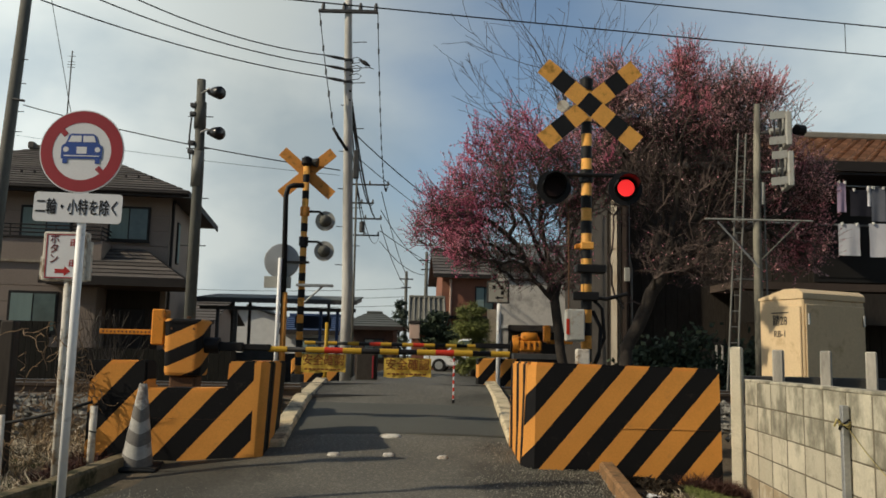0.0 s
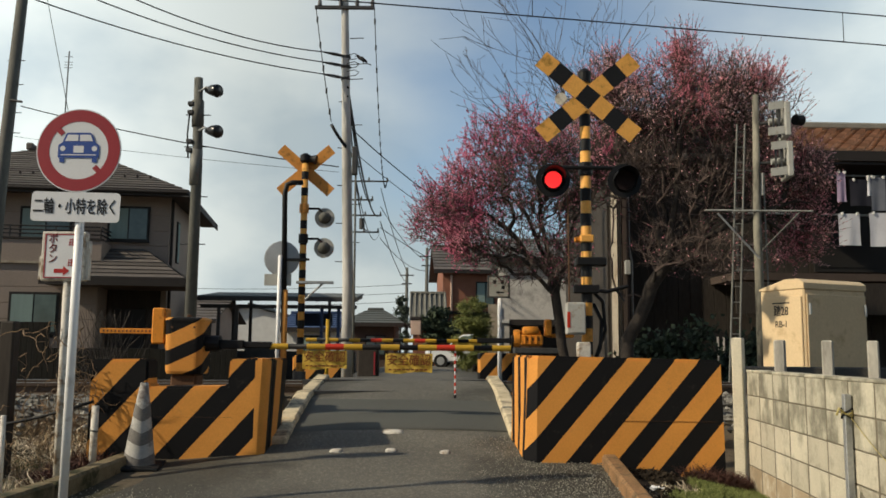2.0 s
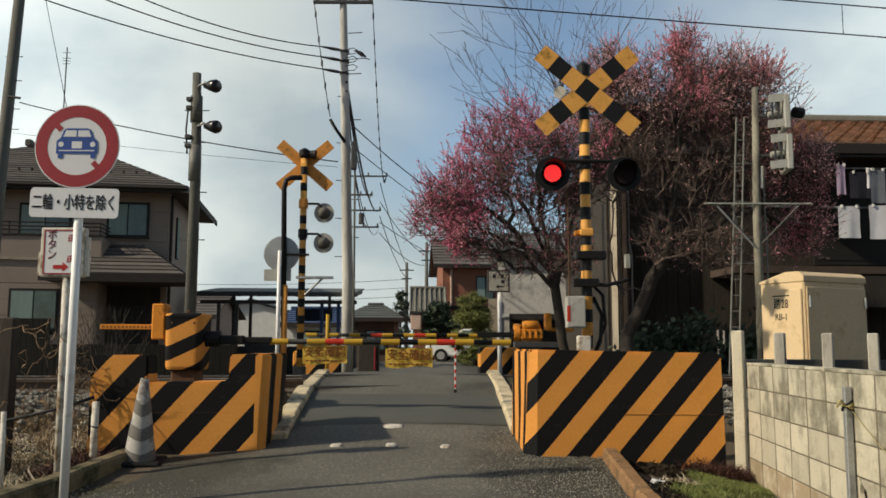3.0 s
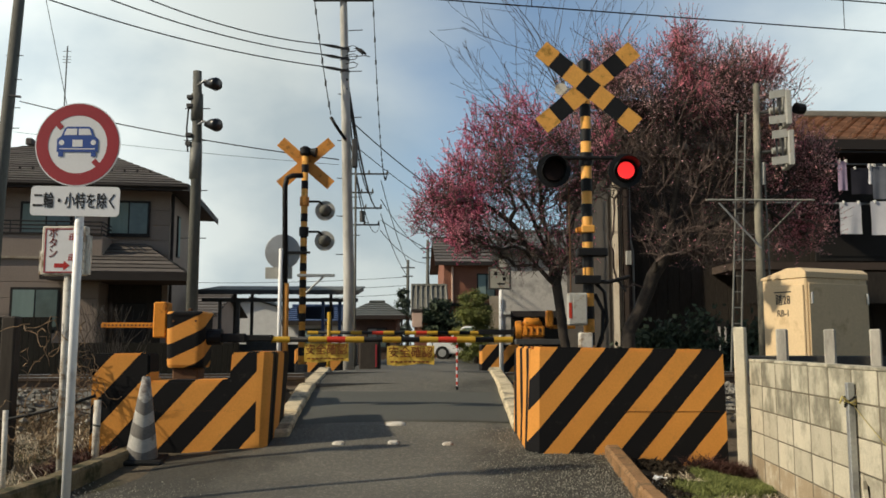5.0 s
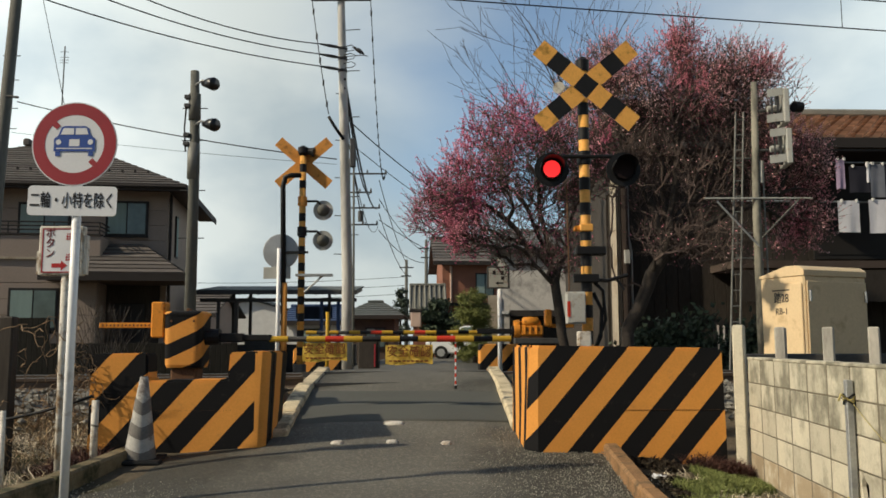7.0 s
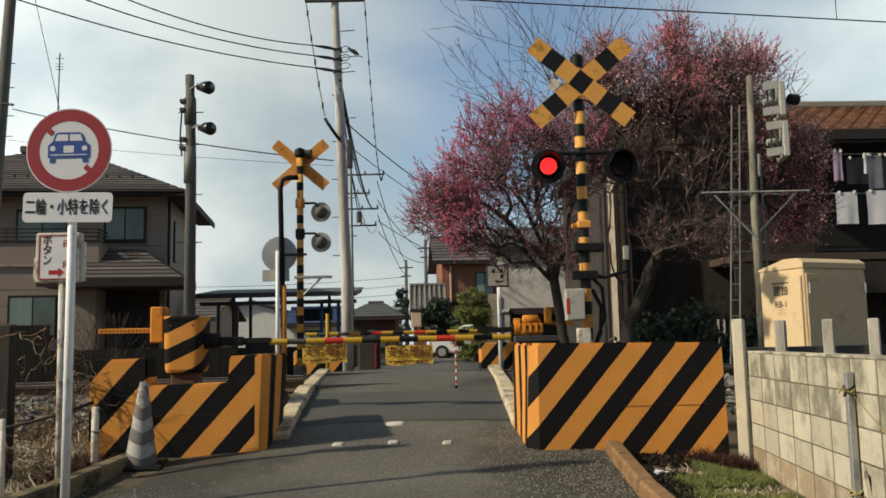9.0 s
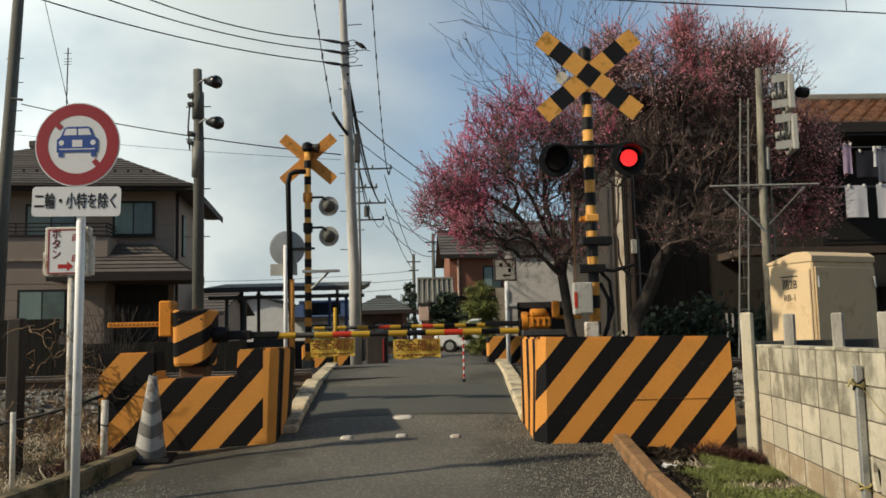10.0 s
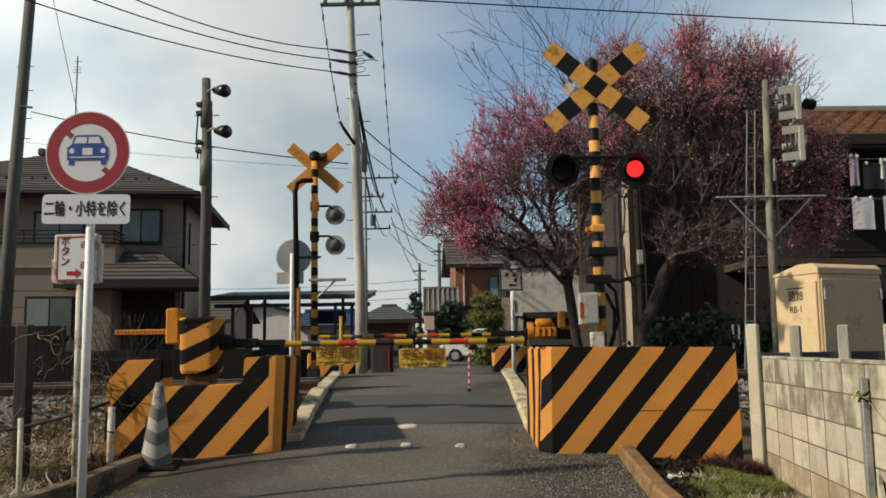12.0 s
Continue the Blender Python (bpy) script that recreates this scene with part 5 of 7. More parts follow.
# ---- poles and cables ----
def make_poles():
    p = thing("utility_pole", "tall pale concrete utility pole beside the crossing", "utility pole", -1.94, 17.5, 0.4)
    part("shaft", tube([(0, 0, 0), (-0.02, 0, 2.0), (-0.22, 0, 8.1), (-0.23, 0, 8.5)], [0.128, 0.115, 0.078, 0.074], 20), "pole", p, smooth=True)
    part("cross_arm", bx(-0.85, 0.42, -0.12, -0.05, 8.02, 8.09, 0.006), "dark_steel", p)
    for x in (-0.75, -0.3, 0.05, 0.38):
        part("insulator", tube([(x, -0.085, 8.09), (x, -0.085, 8.19), (x, -0.085, 8.25)], [0.045, 0.04, 0.02], 10), "dark_steel", p)
    for z in (6.98, 6.76, 6.50):
        i = part("insulator", tube([(-0.2, -0.1, z), (-0.3, -0.12, z + 0.01), (-0.42, -0.16, z + 0.02), (-0.62, -0.24, z + 0.03)], [0.016, 0.032, 0.034, 0.016], 10), "dark_steel", p)
        part("band", tube([(-0.17, 0, z - 0.03), (-0.17, 0, z + 0.03)], 0.10, 14), "dark_steel", p)
    for k, z in enumerate((2.6, 3.0, 3.4, 3.8, 4.2, 4.6, 5.0, 5.5, 6.0, 6.5, 7.0, 7.4)):
        part("step_bolt", tube([(-0.3 + (0.5 if k % 2 else 0), -0.04, z), (-0.1, 0, z)], 0.010, 6), "dark_steel", p)
    part("service_arm", tube([(-0.12, -0.1, 5.0), (-0.30, -0.2, 5.25), (-0.42, -0.25, 5.45)], 0.035, 8), "black", p, smooth=True)
    part("cable_box", bx(0.02, 0.14, -0.2, -0.08, 4.4, 5.0, 0.02), "dark_steel", p)
    part("riser", tube([(0.1, -0.12, 4.4), (0.12, -0.14, 2.2), (0.13, -0.13, 0.3)], 0.022, 8), "dark_pole", p, smooth=True)
    for z in (7.0, 6.82, 6.64):
        part("drip_loop", tube([(-0.14, -0.08, z), (0.02, -0.12, z + 0.03), (0.12, -0.12, z - 0.02), (0.06, -0.12, z - 0.09), (-0.12, -0.08, z - 0.10)], 0.009, 6), "cable", p, smooth=True)
    b = thing("bird", "black crow perched on a bolt of the utility pole", "bird", -1.72, 17.3, 7.18, -20)
    b.matrix_basis = pose(-1.72, 17.3, 7.18, 0, 0, -20) @ Matrix.Scale(0.72, 4)
    part("body", tube([(-0.16, 0, 0.20), (-0.08, 0, 0.17), (0.0, 0, 0.11), (0.12, 0, 0.03)], [0.035, 0.062, 0.06, 0.02], 12), "bird", b, smooth=True)
    part("head", tube([(-0.22, 0, 0.255), (-0.185, 0, 0.25), (-0.14, 0, 0.21)], [0.02, 0.04, 0.04], 10), "bird", b, smooth=True)
    part("beak", tube([(-0.22, 0, 0.255), (-0.28, 0, 0.25)], [0.018, 0.004], 8), "bird", b)
    part("tail", bx(0.08, 0.26, -0.03, 0.03, -0.005, 0.012, 0.004, m=pose(0, 0, 0.03, 0, 22, 0)), "bird", b)
    for y in (-0.02, 0.02):
        part("leg", tube([(-0.01, y, 0.08), (0.0, y, 0.0)], 0.006, 6), "bird", b)
    part("perch", tube([(-0.45, 0.1, -0.005), (0.1, -0.02, -0.005)], 0.009, 6), "dark_steel", p).matrix_basis = pose(0.22, -0.2, 6.78)

    p = thing("floodlight_pole", "weathered pole carrying two dark floodlights", "lamp post", -4.17, 14.0, 0.15)
    part("shaft", tube([(0.02, 0, 0), (0.02, 0, 4.1), (-0.02, 0, 5.6)], [0.10, 0.085, 0.072], 18), "dark_pole", p, smooth=True)
    part("sleeve", tube([(0, 0, 3.75), (0, 0, 4.35)], 0.100, 16), "ladder_grey", p, smooth=True)
    part("sleeve", tube([(0, 0, 4.75), (-0.01, 0, 5.2)], 0.10, 16), "dark_pole", p, smooth=True)
    for z, x in ((5.36, 0.27), (4.66, 0.30)):
        part("lamp_arm", tube([(0.0, -0.05, z - 0.02), (0.14, -0.08, z + 0.06), (x - 0.04, -0.1, z)], 0.02, 8), "steel", p, smooth=True)
        f = part("floodlight", tube([(x - 0.14, -0.02, z + 0.02), (x - 0.02, -0.10, z), (x + 0.08, -0.16, z - 0.03), (x + 0.11, -0.18, z - 0.035)], [0.045, 0.092, 0.112, 0.10], 16), "black_gloss", p, "black bell-shaped floodlight", smooth=True)
    for z in (3.55, 2.75, 4.95, 4.4):
        part("step_bolt", tube([(-0.2, -0.02, z), (0.22, -0.02, z)], 0.009, 6), "dark_steel", p)
    for z in (4.3, 4.45, 4.95, 5.1):
        part("fitting", bx(-0.16, -0.06, -0.1, 0.02, z, z + 0.07, 0.01), "dark_steel", p)
    part("riser", tube([(-0.13, -0.05, 5.0), (-0.15, -0.06, 4.6), (-0.12, -0.06, 4.2)], 0.014, 6), "cable", p, smooth=True)

    p = thing("mirror_post", "bent black and white post carrying a round traffic mirror", "traffic mirror", -2.84, 15.05, 0.445)
    p.matrix_basis = pose(-2.84, 15.05, 0.445) @ Matrix.Scale(0.94, 4)
    part("post", tube([(0.04, 0, 0.9), (-0.02, 0, 3.75), (0.02, 0, 3.92), (0.12, 0, 3.96), (0.32, 0, 3.96)], 0.05, 12), "black", p, "black upper pole", smooth=True)
    part("post", tube([(0.05, 0, -0.1), (0.04, 0, 1.9)], 0.056, 12), "orange", p, smooth=True)
    part("white_post", tube([(-0.06, -0.06, -0.1), (-0.06, -0.06, 2.55)], 0.038, 12), "white_paint", p, smooth=True)
    part("mirror", tube([(-0.05, 0.09, 2.5), (-0.05, 0.045, 2.5), (-0.05, 0.04, 2.5), (-0.05, 0.025, 2.5)], [0.335, 0.335, 0.315, 0.10], 48), "sign_back", p, "grey back of a round mirror")
    part("plate", bx(-0.36, 0.15, 0.0, 0.02, 1.98, 2.2, 0.004), "grey_box", p)
    part("tie_bar", bx(0.0, 0.48, -0.03, 0.03, 2.46, 2.50, 0.004), "black", p)
    part("shelf_arm", bx(0.25, 0.95, -0.05, 0.05, 2.02, 2.07, 0.006), "steel", p)
    part("shelf_brace", tube([(0.42, 0, 1.72), (0.75, 0, 2.03)], 0.02, 8), "steel", p)

    p = thing("utility_pole", "grey utility pole standing by the brown house", "utility pole", -10.62, 20.0, 0.1)
    part("shaft", tube([(-0.1, 0, 0), (0.0, 0, 4.5), (0.28, 0, 11.0)], [0.17, 0.15, 0.12], 16), "dark_pole", p, smooth=True)
    for z in (6.2, 6.7, 7.4, 8.0):
        part("step_bolt", tube([(0, -0.05, z), (0.42, -0.05, z)], 0.011, 6), "dark_steel", p)
    part("bracket", tube([(0.1, -0.1, 7.0), (0.45, -0.12, 6.95)], 0.03, 8), "dark_steel", p)

    p = thing("utility_pole", "distant utility pole with stacked cross arms", "utility pole", -4.50, 40.0, 0.3)
    part("shaft", tube([(0, 0, 0), (0, 0, 9.6)], [0.16, 0.11], 12), "pole", p, smooth=True)
    for z, w in ((8.9, 1.5), (8.0, 0.8), (7.25, 1.2), (6.45, 1.1)):
        w += 0.35
        part("cross_arm", bx(-0.1, w, -0.1, -0.02, z, z + 0.07), "dark_steel", p)
        for x in (0.5 * w, w - 0.05):
            part("insulator", tube([(x, -0.06, z + 0.07), (x, -0.06, z + 0.22)], [0.05, 0.03], 8), "dark_steel", p)
    part("transformer", tube([(0.65, -0.3, 6.6), (0.65, -0.3, 7.1)], 0.13, 12), "dark_steel", p)
    for x, y, h in ((-2.55, 60.0, 6.9), (-1.05, 55.0, 7.7)):
        p = thing("utility_pole", "thin dark utility pole far down the road", "utility pole", x, y, 0.2)
        part("shaft", tube([(0, 0, 0), (0, 0, h)], [0.16, 0.10], 10), "dark_pole", p, smooth=True)
        part("cross_arm", bx(-0.5, 0.5, -0.1, -0.02, h - 0.6, h - 0.52), "dark_steel", p)
        part("cross_arm", bx(-0.35, 0.35, -0.1, -0.02, h - 1.2, h - 1.12), "dark_steel", p)


def cable(name, label, a, b, sag, r=0.012, beads=0):
    c = thing(name, label, "cable", 0, 0, 0)
    a, b = Vector(a), Vector(b)
    pts = [a.lerp(b, i / 24) - Vector((0, 0, 4 * sag * (i / 24) * (1 - i / 24))) for i in range(25)]
    s = part("strand", tube(pts, r, 5), "cable", c)
    for i in range(beads):
        u = (i + 0.5) / beads
        p = a.lerp(b, u) - Vector((0, 0, 4 * sag * u * (1 - u)))
        part("spacer", tube([p - Vector((0, 0, 0.06)), p + Vector((0, 0, 0.06))], r * 2.2, 6), "cable", s)


def make_cables():
    for x0, y0, z0, z1 in ((-12.6, 9.8, 8.95, 6.93), (-10.63, 10.55, 9.0, 7.19), (-9.18, 11.55, 9.05, 7.41)):
        cable("power_cable", "black insulated power cable to the utility pole", (x0, y0, z0), (-2.55, 17.26, z1), 0.75, 0.013)
    cable("power_cable", "black cable between two utility poles", (-10.2, 19.9, 6.95), (-2.2, 17.4, 4.98), 0.12, 0.013)
    cable("power_cable", "thin black cable from pole to pole", (-10.3, 19.9, 6.2), (-2.2, 17.4, 4.87), 0.05, 0.005)
    cable("power_cable", "beaded black cable running down the road", (-1.52, 17.4, 8.46), (-2.72, 39.9, 9.2), 1.5, 0.010, 22)
    cable("power_cable", "slack black cable hanging beside the pole", (-2.76, 17.35, 8.44), (-2.36, 17.25, 5.9), 0.1, 0.010, 5)
    for z0, z1, x0, x1, r in ((6.9, 8.3, -2.1, -3.4, 0.022), (6.7, 7.6, -2.05, -3.05, 0.028), (6.5, 6.9, -2.05, -3.6, 0.02), (5.3, 6.7, -1.95, -3.05, 0.012)):
        cable("power_cable", "sagging black cable down the road", (x0, 17.4, z0), (x1, 39.9, z1), 0.9, r)
    for z, x1, z1 in ((8.9, -2.3, 6.3), (7.3, -2.4, 5.7), (8.0, -1.0, 7.2), (6.5, -1.2, 6.6), (7.0, 3.0, 6.0)):
        cable("power_cable", "distant black cable sagging between poles", (-3.0, 39.9, z), (x1, 57.0, z1), 0.4, 0.02)
    cable("power_cable", "service cable to a house behind the plum tree", (-1.95, 17.4, 5.8), (3.0, 30.0, 5.2), 0.5, 0.013)
    cable("power_cable", "service cable to a house behind the plum tree", (-1.95, 17.4, 5.35), (3.0, 30.0, 4.6), 0.4, 0.009)
    for z in (4.1, 4.7, 5.3):
        cable("power_cable", "thin distant cable across the sky", (-24.0, 62.0, z + 0.5), (-2.5, 60.0, z + 0.6), 0.3, 0.016)
    cable("guy_wire", "thin stay wire down the far pole", (-9.6, 19.0, 10.5), (-8.6, 19.0, 6.4), 0.0, 0.008)
    # catenary over the track
    def over(x):
        return 11.26 + 0.18 * (x - 1.24)
    cable("contact_wire", "overhead contact wire above the track", (-30, over(-30), 5.82), (40, over(40), 5.72), 0.0, 0.010)
    cable("messenger_wire", "overhead messenger wire above the track", (-20, over(-20), 7.1), (30, over(30), 7.1), 0.88, 0.010)
    for x in (5.9, 1.2):
        u = (x + 20) / 50
        z = 7.1 - 4 * 0.88 * u * (1 - u)
        cable("dropper", "thin dropper between the overhead wires", (x, over(x), 5.78), (x, over(x), z), 0.0, 0.006)


make_poles()
make_cables()


# ---- railway mast with ladder ----
def make_mast():
    m = thing("railway_mast", "concrete railway mast with ladder and mounted signal boxes", "mast", 5.08, 13.6, 0.2)
    m.matrix_basis = pose(5.08, 13.6, 0.2) @ Matrix.Scale(0.907, 4)
    part("shaft", tube([(0, 0, 0), (-0.0, 0, 3.4), (0.05, 0, 5.75)], [0.085, 0.072, 0.055], 14), "mast_pole", m, smooth=True)
    lad = part("ladder", tube([(-0.62, 0, 0), (-0.30, 0, 5.2)], 0.018, 8), "ladder_grey", m, "slim steel ladder")
    part("stile", tube([(-0.45, 0, 0), (-0.16, 0, 5.2)], 0.018, 8), "ladder_grey", lad)
    for i in range(18):
        z = 0.3 + 0.28 * i
        u = z / 5.2
        part("rung", tube([(-0.62 + 0.32 * u, 0, z), (-0.45 + 0.29 * u, 0, z)], 0.012, 6), "ladder_grey", lad)
    part("side_rail", tube([(0.17, 0, 0), (0.14, 0, 4.3)], 0.016, 8), "ladder_grey", m)
    part("side_rail", tube([(0.1, 0, 3.9), (0.12, 0, 4.3)], 0.05, 8), "grey_box", m)
    part("cross_arm", bx(-0.95, 0.98, -0.08, -0.04, 3.60, 3.625, 0.004), "grey_box", m)
    part("brace", tube([(-0.72, -0.06, 3.56), (0.0, -0.06, 2.75)], 0.018, 8), "steel", m)
    part("brace", tube([(0.75, -0.06, 3.6), (0.05, -0.06, 2.9)], 0.014, 8), "dark_pole", m)
    for z in (4.35, 3.0, 2.55):
        part("strut", tube([(-0.4, 0, z), (0.12, 0, z)], 0.012, 6), "ladder_grey", m)
    for z0, z1, x in ((4.90, 5.52, 0.48), (4.17, 4.80, 0.50)):
        b = part("signal_box", bx(-0.04, 0.06, -0.28, 0.28, z0, z1, 0.015), "grey_box", m, "grey mounted signal box")
        b.matrix_basis = pose(x, -0.15, 0, 0, 0, -8)
        part("visor", tube([(-0.06, -0.1, (z0 + z1) / 2), (-0.28, -0.1, (z0 + z1) / 2 - 0.02)], 0.055, 10), "grey_box", b)
        part("visor", tube([(-0.06, 0.12, (z0 + z1) / 2 + 0.05), (-0.2, 0.12, (z0 + z1) / 2 + 0.03)], 0.07, 10), "dark_steel", b)
        for za, zb, dx in ((z1 - 0.15, z1 - 0.01, -0.30), (z0 + 0.01, z0 + 0.15, -0.32)):
            part("front_plate", prism([(dx, za), (-0.045, za + 0.03), (-0.045, zb + 0.03), (dx, zb)], -0.25, -0.22), "grey_box", b)
        for dx in (-0.24, -0.14):
            part("frame_bar", bx(dx, dx + 0.03, -0.215, -0.19, z0, z1 - 0.05), "dark_steel", b)
        part("frame_bar", bx(-0.12, -0.05, -0.02, 0.03, z0 + 0.03, z1 - 0.03, 0.006), "dark_steel", b)
        part("bracket", tube([(0.03, 0, (z0 + z1) / 2), (x, -0.15, (z0 + z1) / 2)], 0.025, 8), "dark_steel", m)
    part("lamp_back", tube([(0.75, 0.0, 5.3), (0.9, 0.05, 5.3)], 0.1, 10), "black", m)


make_mast()


# ---- houses ----
def course_roof(name, a, b, c, d, n, material, parent, thick=0.05, label="", columns=0):
    """A roof slope laid in n overlapping courses from the eave (a to b) up to the ridge (d to c)."""
    a, b, c, d = Vector(a), Vector(b), Vector(c), Vector(d)
    nrm = (b - a).cross(d - a).normalized()
    if nrm.z < 0:
        nrm = -nrm
    base_bm = bmesh.new()
    base_bm.faces.new([base_bm.verts.new(p - nrm * 0.03) for p in (a, b, c, d)])
    slope = part(name, base_bm, material, parent, label)
    bm = bmesh.new()
    for i in range(n):
        u0, u1 = i / n, min(1.0, (i + 1.25) / n)
        l0, r0, l1, r1 = a.lerp(d, u0), b.lerp(c, u0), a.lerp(d, u1), b.lerp(c, u1)
        cols = columns or 1
        for k in range(cols):
            s, t = k / cols, (k + 1) / cols - (0.004 if columns else 0)
            p0, p1, p2, p3 = l0.lerp(r0, s), l0.lerp(r0, t), l1.lerp(r1, t), l1.lerp(r1, s)
            hump = nrm * (thick * 0.6 * ((k + i) % 2)) if columns else Vector((0, 0, 0))
            top = [bm.verts.new(p0 + nrm * thick + hump), bm.verts.new(p1 + nrm * thick + hump), bm.verts.new(p2 + nrm * 0.012), bm.verts.new(p3 + nrm * 0.012)]
            low = [bm.verts.new(p0), bm.verts.new(p1)]
            bm.faces.new(top)
            bm.faces.new((low[0], low[1], top[1], top[0]))
        if not columns:
            part("roof_course", bm, material, slope)
            bm = bmesh.new()
    if columns:
        tagged(part("roof_tile", bm, material, slope), kind="stuff")
    else:
        bm.free()
    return slope


def window(parent, x0, x1, z0, z1, y, panes=2, inner="curtain"):
    """A framed window set in a wall face at y, facing -y."""
    w = part("window", bx(x0 - 0.05, x1 + 0.05, y - 0.05, y - 0.002, z0 - 0.05, z1 + 0.05), "frame_dark", parent, "dark framed window")
    pw = (x1 - x0) / panes
    for i in range(panes):
        part("pane", bx(x0 + i * pw + 0.02, x0 + (i + 1) * pw - 0.02, y - 0.064, y - 0.052, z0 + 0.02, z1 - 0.02), inner if i == 0 else "glass", w)
    part("sill", bx(x0 - 0.08, x1 + 0.08, y - 0.10, y - 0.052, z0 - 0.09, z0 - 0.05), "frame_dark", w)
    return w


def make_brown_house():
    h = thing("house", "two-storey brown house with dark hipped slate roof", "house", -8.2, 25.2, 0.15, 8)
    # siding boards of the front
    part("wall", bx(-9.1, 0.0, 0.0, 5.6, 0.0, 5.55), "wall_brown", h, "brown clad wall")
    me = mesh_of(bx(-4.55, 4.55, -0.022, -0.001, -0.215, 0.215, 0.006), MAT["wall_brown"])
    for i in range(8, 12):
        piece("siding_board", me, h, pose(-4.55, 0, 0.24 + 0.45 * i))
    e, k = 0.75, 5.62
    L, R, F, B = -9.7, e - 0.15, -e, 6.3
    rz, ry0 = 7.45, 2.8
    course_roof("roof", (L, F, k), (R, F, k), (-3.2, ry0, rz), (-4.95, ry0, rz), 17, "slate", h, 0.05, "dark slate roof slope")
    course_roof("roof", (R, F, k), (R, B, k), (-3.2, ry0 + 0.3, rz), (-3.2, ry0, rz), 15, "slate", h, 0.05, "dark slate roof slope")
    course_roof("roof", (R, B, k), (L, B, k), (-4.95, ry0, rz), (-3.2, ry0 + 0.3, rz), 8, "slate", h, 0.05)
    course_roof("roof", (L, B, k), (L, F, k), (-4.95, ry0, rz), (-4.95, ry0 + 0.3, rz), 8, "slate", h, 0.05)
    part("ridge_cap", bx(-5.0, -3.15, ry0 - 0.12, ry0 + 0.15, rz, rz + 0.14, 0.03), "slate", h)
    part("ridge_end", bx(-5.12, -4.9, ry0 - 0.15, ry0 + 0.15, rz, rz + 0.24, 0.04), "slate", h)
    # snow stops along the lower courses
    stop = mesh_of(bx(-0.025, 0.025, -0.05, 0.05, 0, 0.09, 0.008), MAT["eave"])
    for i in range(22):
        piece("snow_stop", stop, h, pose(-8.4 + i * 0.37, F + 0.75 + 0.02 * (i % 2), k + 0.50))
    part("fascia", bx(L, R + 0.03, F - 0.03, F, k - 0.17, k + 0.03), "eave", h)
    part("fascia", bx(R, R + 0.03, F + 0.003, B, k - 0.17, k + 0.03), "eave", h)
    part("soffit", bx(L, R - 0.002, F + 0.003, 0.0, k - 0.06, k - 0.035), "soffit", h)
    part("soffit", bx(0.003, R - 0.002, 0.003, B, k - 0.06, k - 0.035), "soffit", h)
    part("gutter", tube([(L, F - 0.06, k - 0.05), (R, F - 0.06, k - 0.05)], 0.05, 8), "eave", h)
    window(h, -4.17, -2.81, 4.0, 5.10, -0.022)
    window(h, -1.72, -0.62, 4.24, 5.19, -0.022)
    for y0, y1 in ((1.2, 1.6), (3.6, 4.0)):
        w = part("window", bx(0.002, 0.05, y0, y1, 3.7, 5.0), "frame_dark", h, "narrow side window")
        part("pane", bx(0.052, 0.06, y0 + 0.05, y1 - 0.05, 3.75, 4.95), "curtain", w)
    part("downpipe", tube([(0.06, 0.1, 0.1), (0.06, 0.1, 5.5)], 0.045, 8), "eave", h)
    # ground floor room built forward, with the balcony over it
    part("wall", bx(-9.1, -1.68, -1.08, -0.004, 0.0, 3.39), "wall_brown", h, "brown clad wall")
    me = mesh_of(bx(-3.70, 3.70, -0.022, -0.001, -0.215, 0.215, 0.006), MAT["wall_brown"])
    for i in range(7):
        piece("siding_board", me, h, pose(-5.39, -1.08, 0.24 + 0.45 * i))
    window(h, -3.95, -2.73, 1.45, 2.52, -1.102)
    b = part("balcony", bx(-9.1, -1.62, -1.12, -0.03, 3.394, 4.06, 0.02), "wall_brown", h, "balcony with brown parapet")
    part("balcony_cap", bx(-9.12, -1.60, -1.16, -1.0, 4.062, 4.11), "eave", b)
    part("balcony_trim", bx(-9.1, -1.60, -1.15, -1.123, 3.37, 3.44), "wall_tan", b)
    for z in (4.22, 4.33, 4.44):
        part("balcony_rail", tube([(-9.0, -1.08, z), (-1.66, -1.08, z), (-1.66, -0.05, z)], 0.022, 6), "frame_dark", b)
    for i in range(7):
        part("baluster", tube([(-9.0 + i * 1.22, -1.08, 4.1), (-9.0 + i * 1.22, -1.08, 4.44)], 0.02, 6), "frame_dark", b)
    # porch beside the room; a dark panel stands for the shade on its back wall
    course_roof("porch_roof", (-2.9, -2.2, 2.92), (0.85, -2.2, 2.92), (-0.70, -0.05, 3.95), (-1.58, -0.05, 3.95), 8, "slate", h, 0.05, "dark slate porch roof")
    course_roof("porch_roof", (0.85, -2.2, 2.92), (0.85, -0.0, 2.92), (-0.70, -0.02, 3.95), (-0.70, -0.05, 3.95), 8, "slate", h, 0.05)
    course_roof("porch_roof", (-2.9, -1.13, 2.92), (-2.9, -2.2, 2.92), (-2.3, -1.2, 3.36), (-2.3, -1.13, 3.36), 4, "slate", h, 0.05)
    part("porch_fascia", bx(-2.92, 0.87, -2.24, -2.2, 2.72, 2.94), "eave", h)
    part("porch_fascia", bx(0.85, 0.88, -2.2, 0, 2.72, 2.94), "eave", h)
    part("porch_ceiling", bx(-2.85, 0.84, -2.15, -1.12, 2.74, 2.77), "soffit", h)
    part("porch_ceiling", bx(-1.66, 0.84, -1.118, -0.03, 2.74, 2.77), "soffit", h)
    part("porch_back", bx(-1.66, -0.16, -0.05, -0.024, 0.05, 2.735), "wall_dark", h, "dark panel standing for shade deep in the porch")
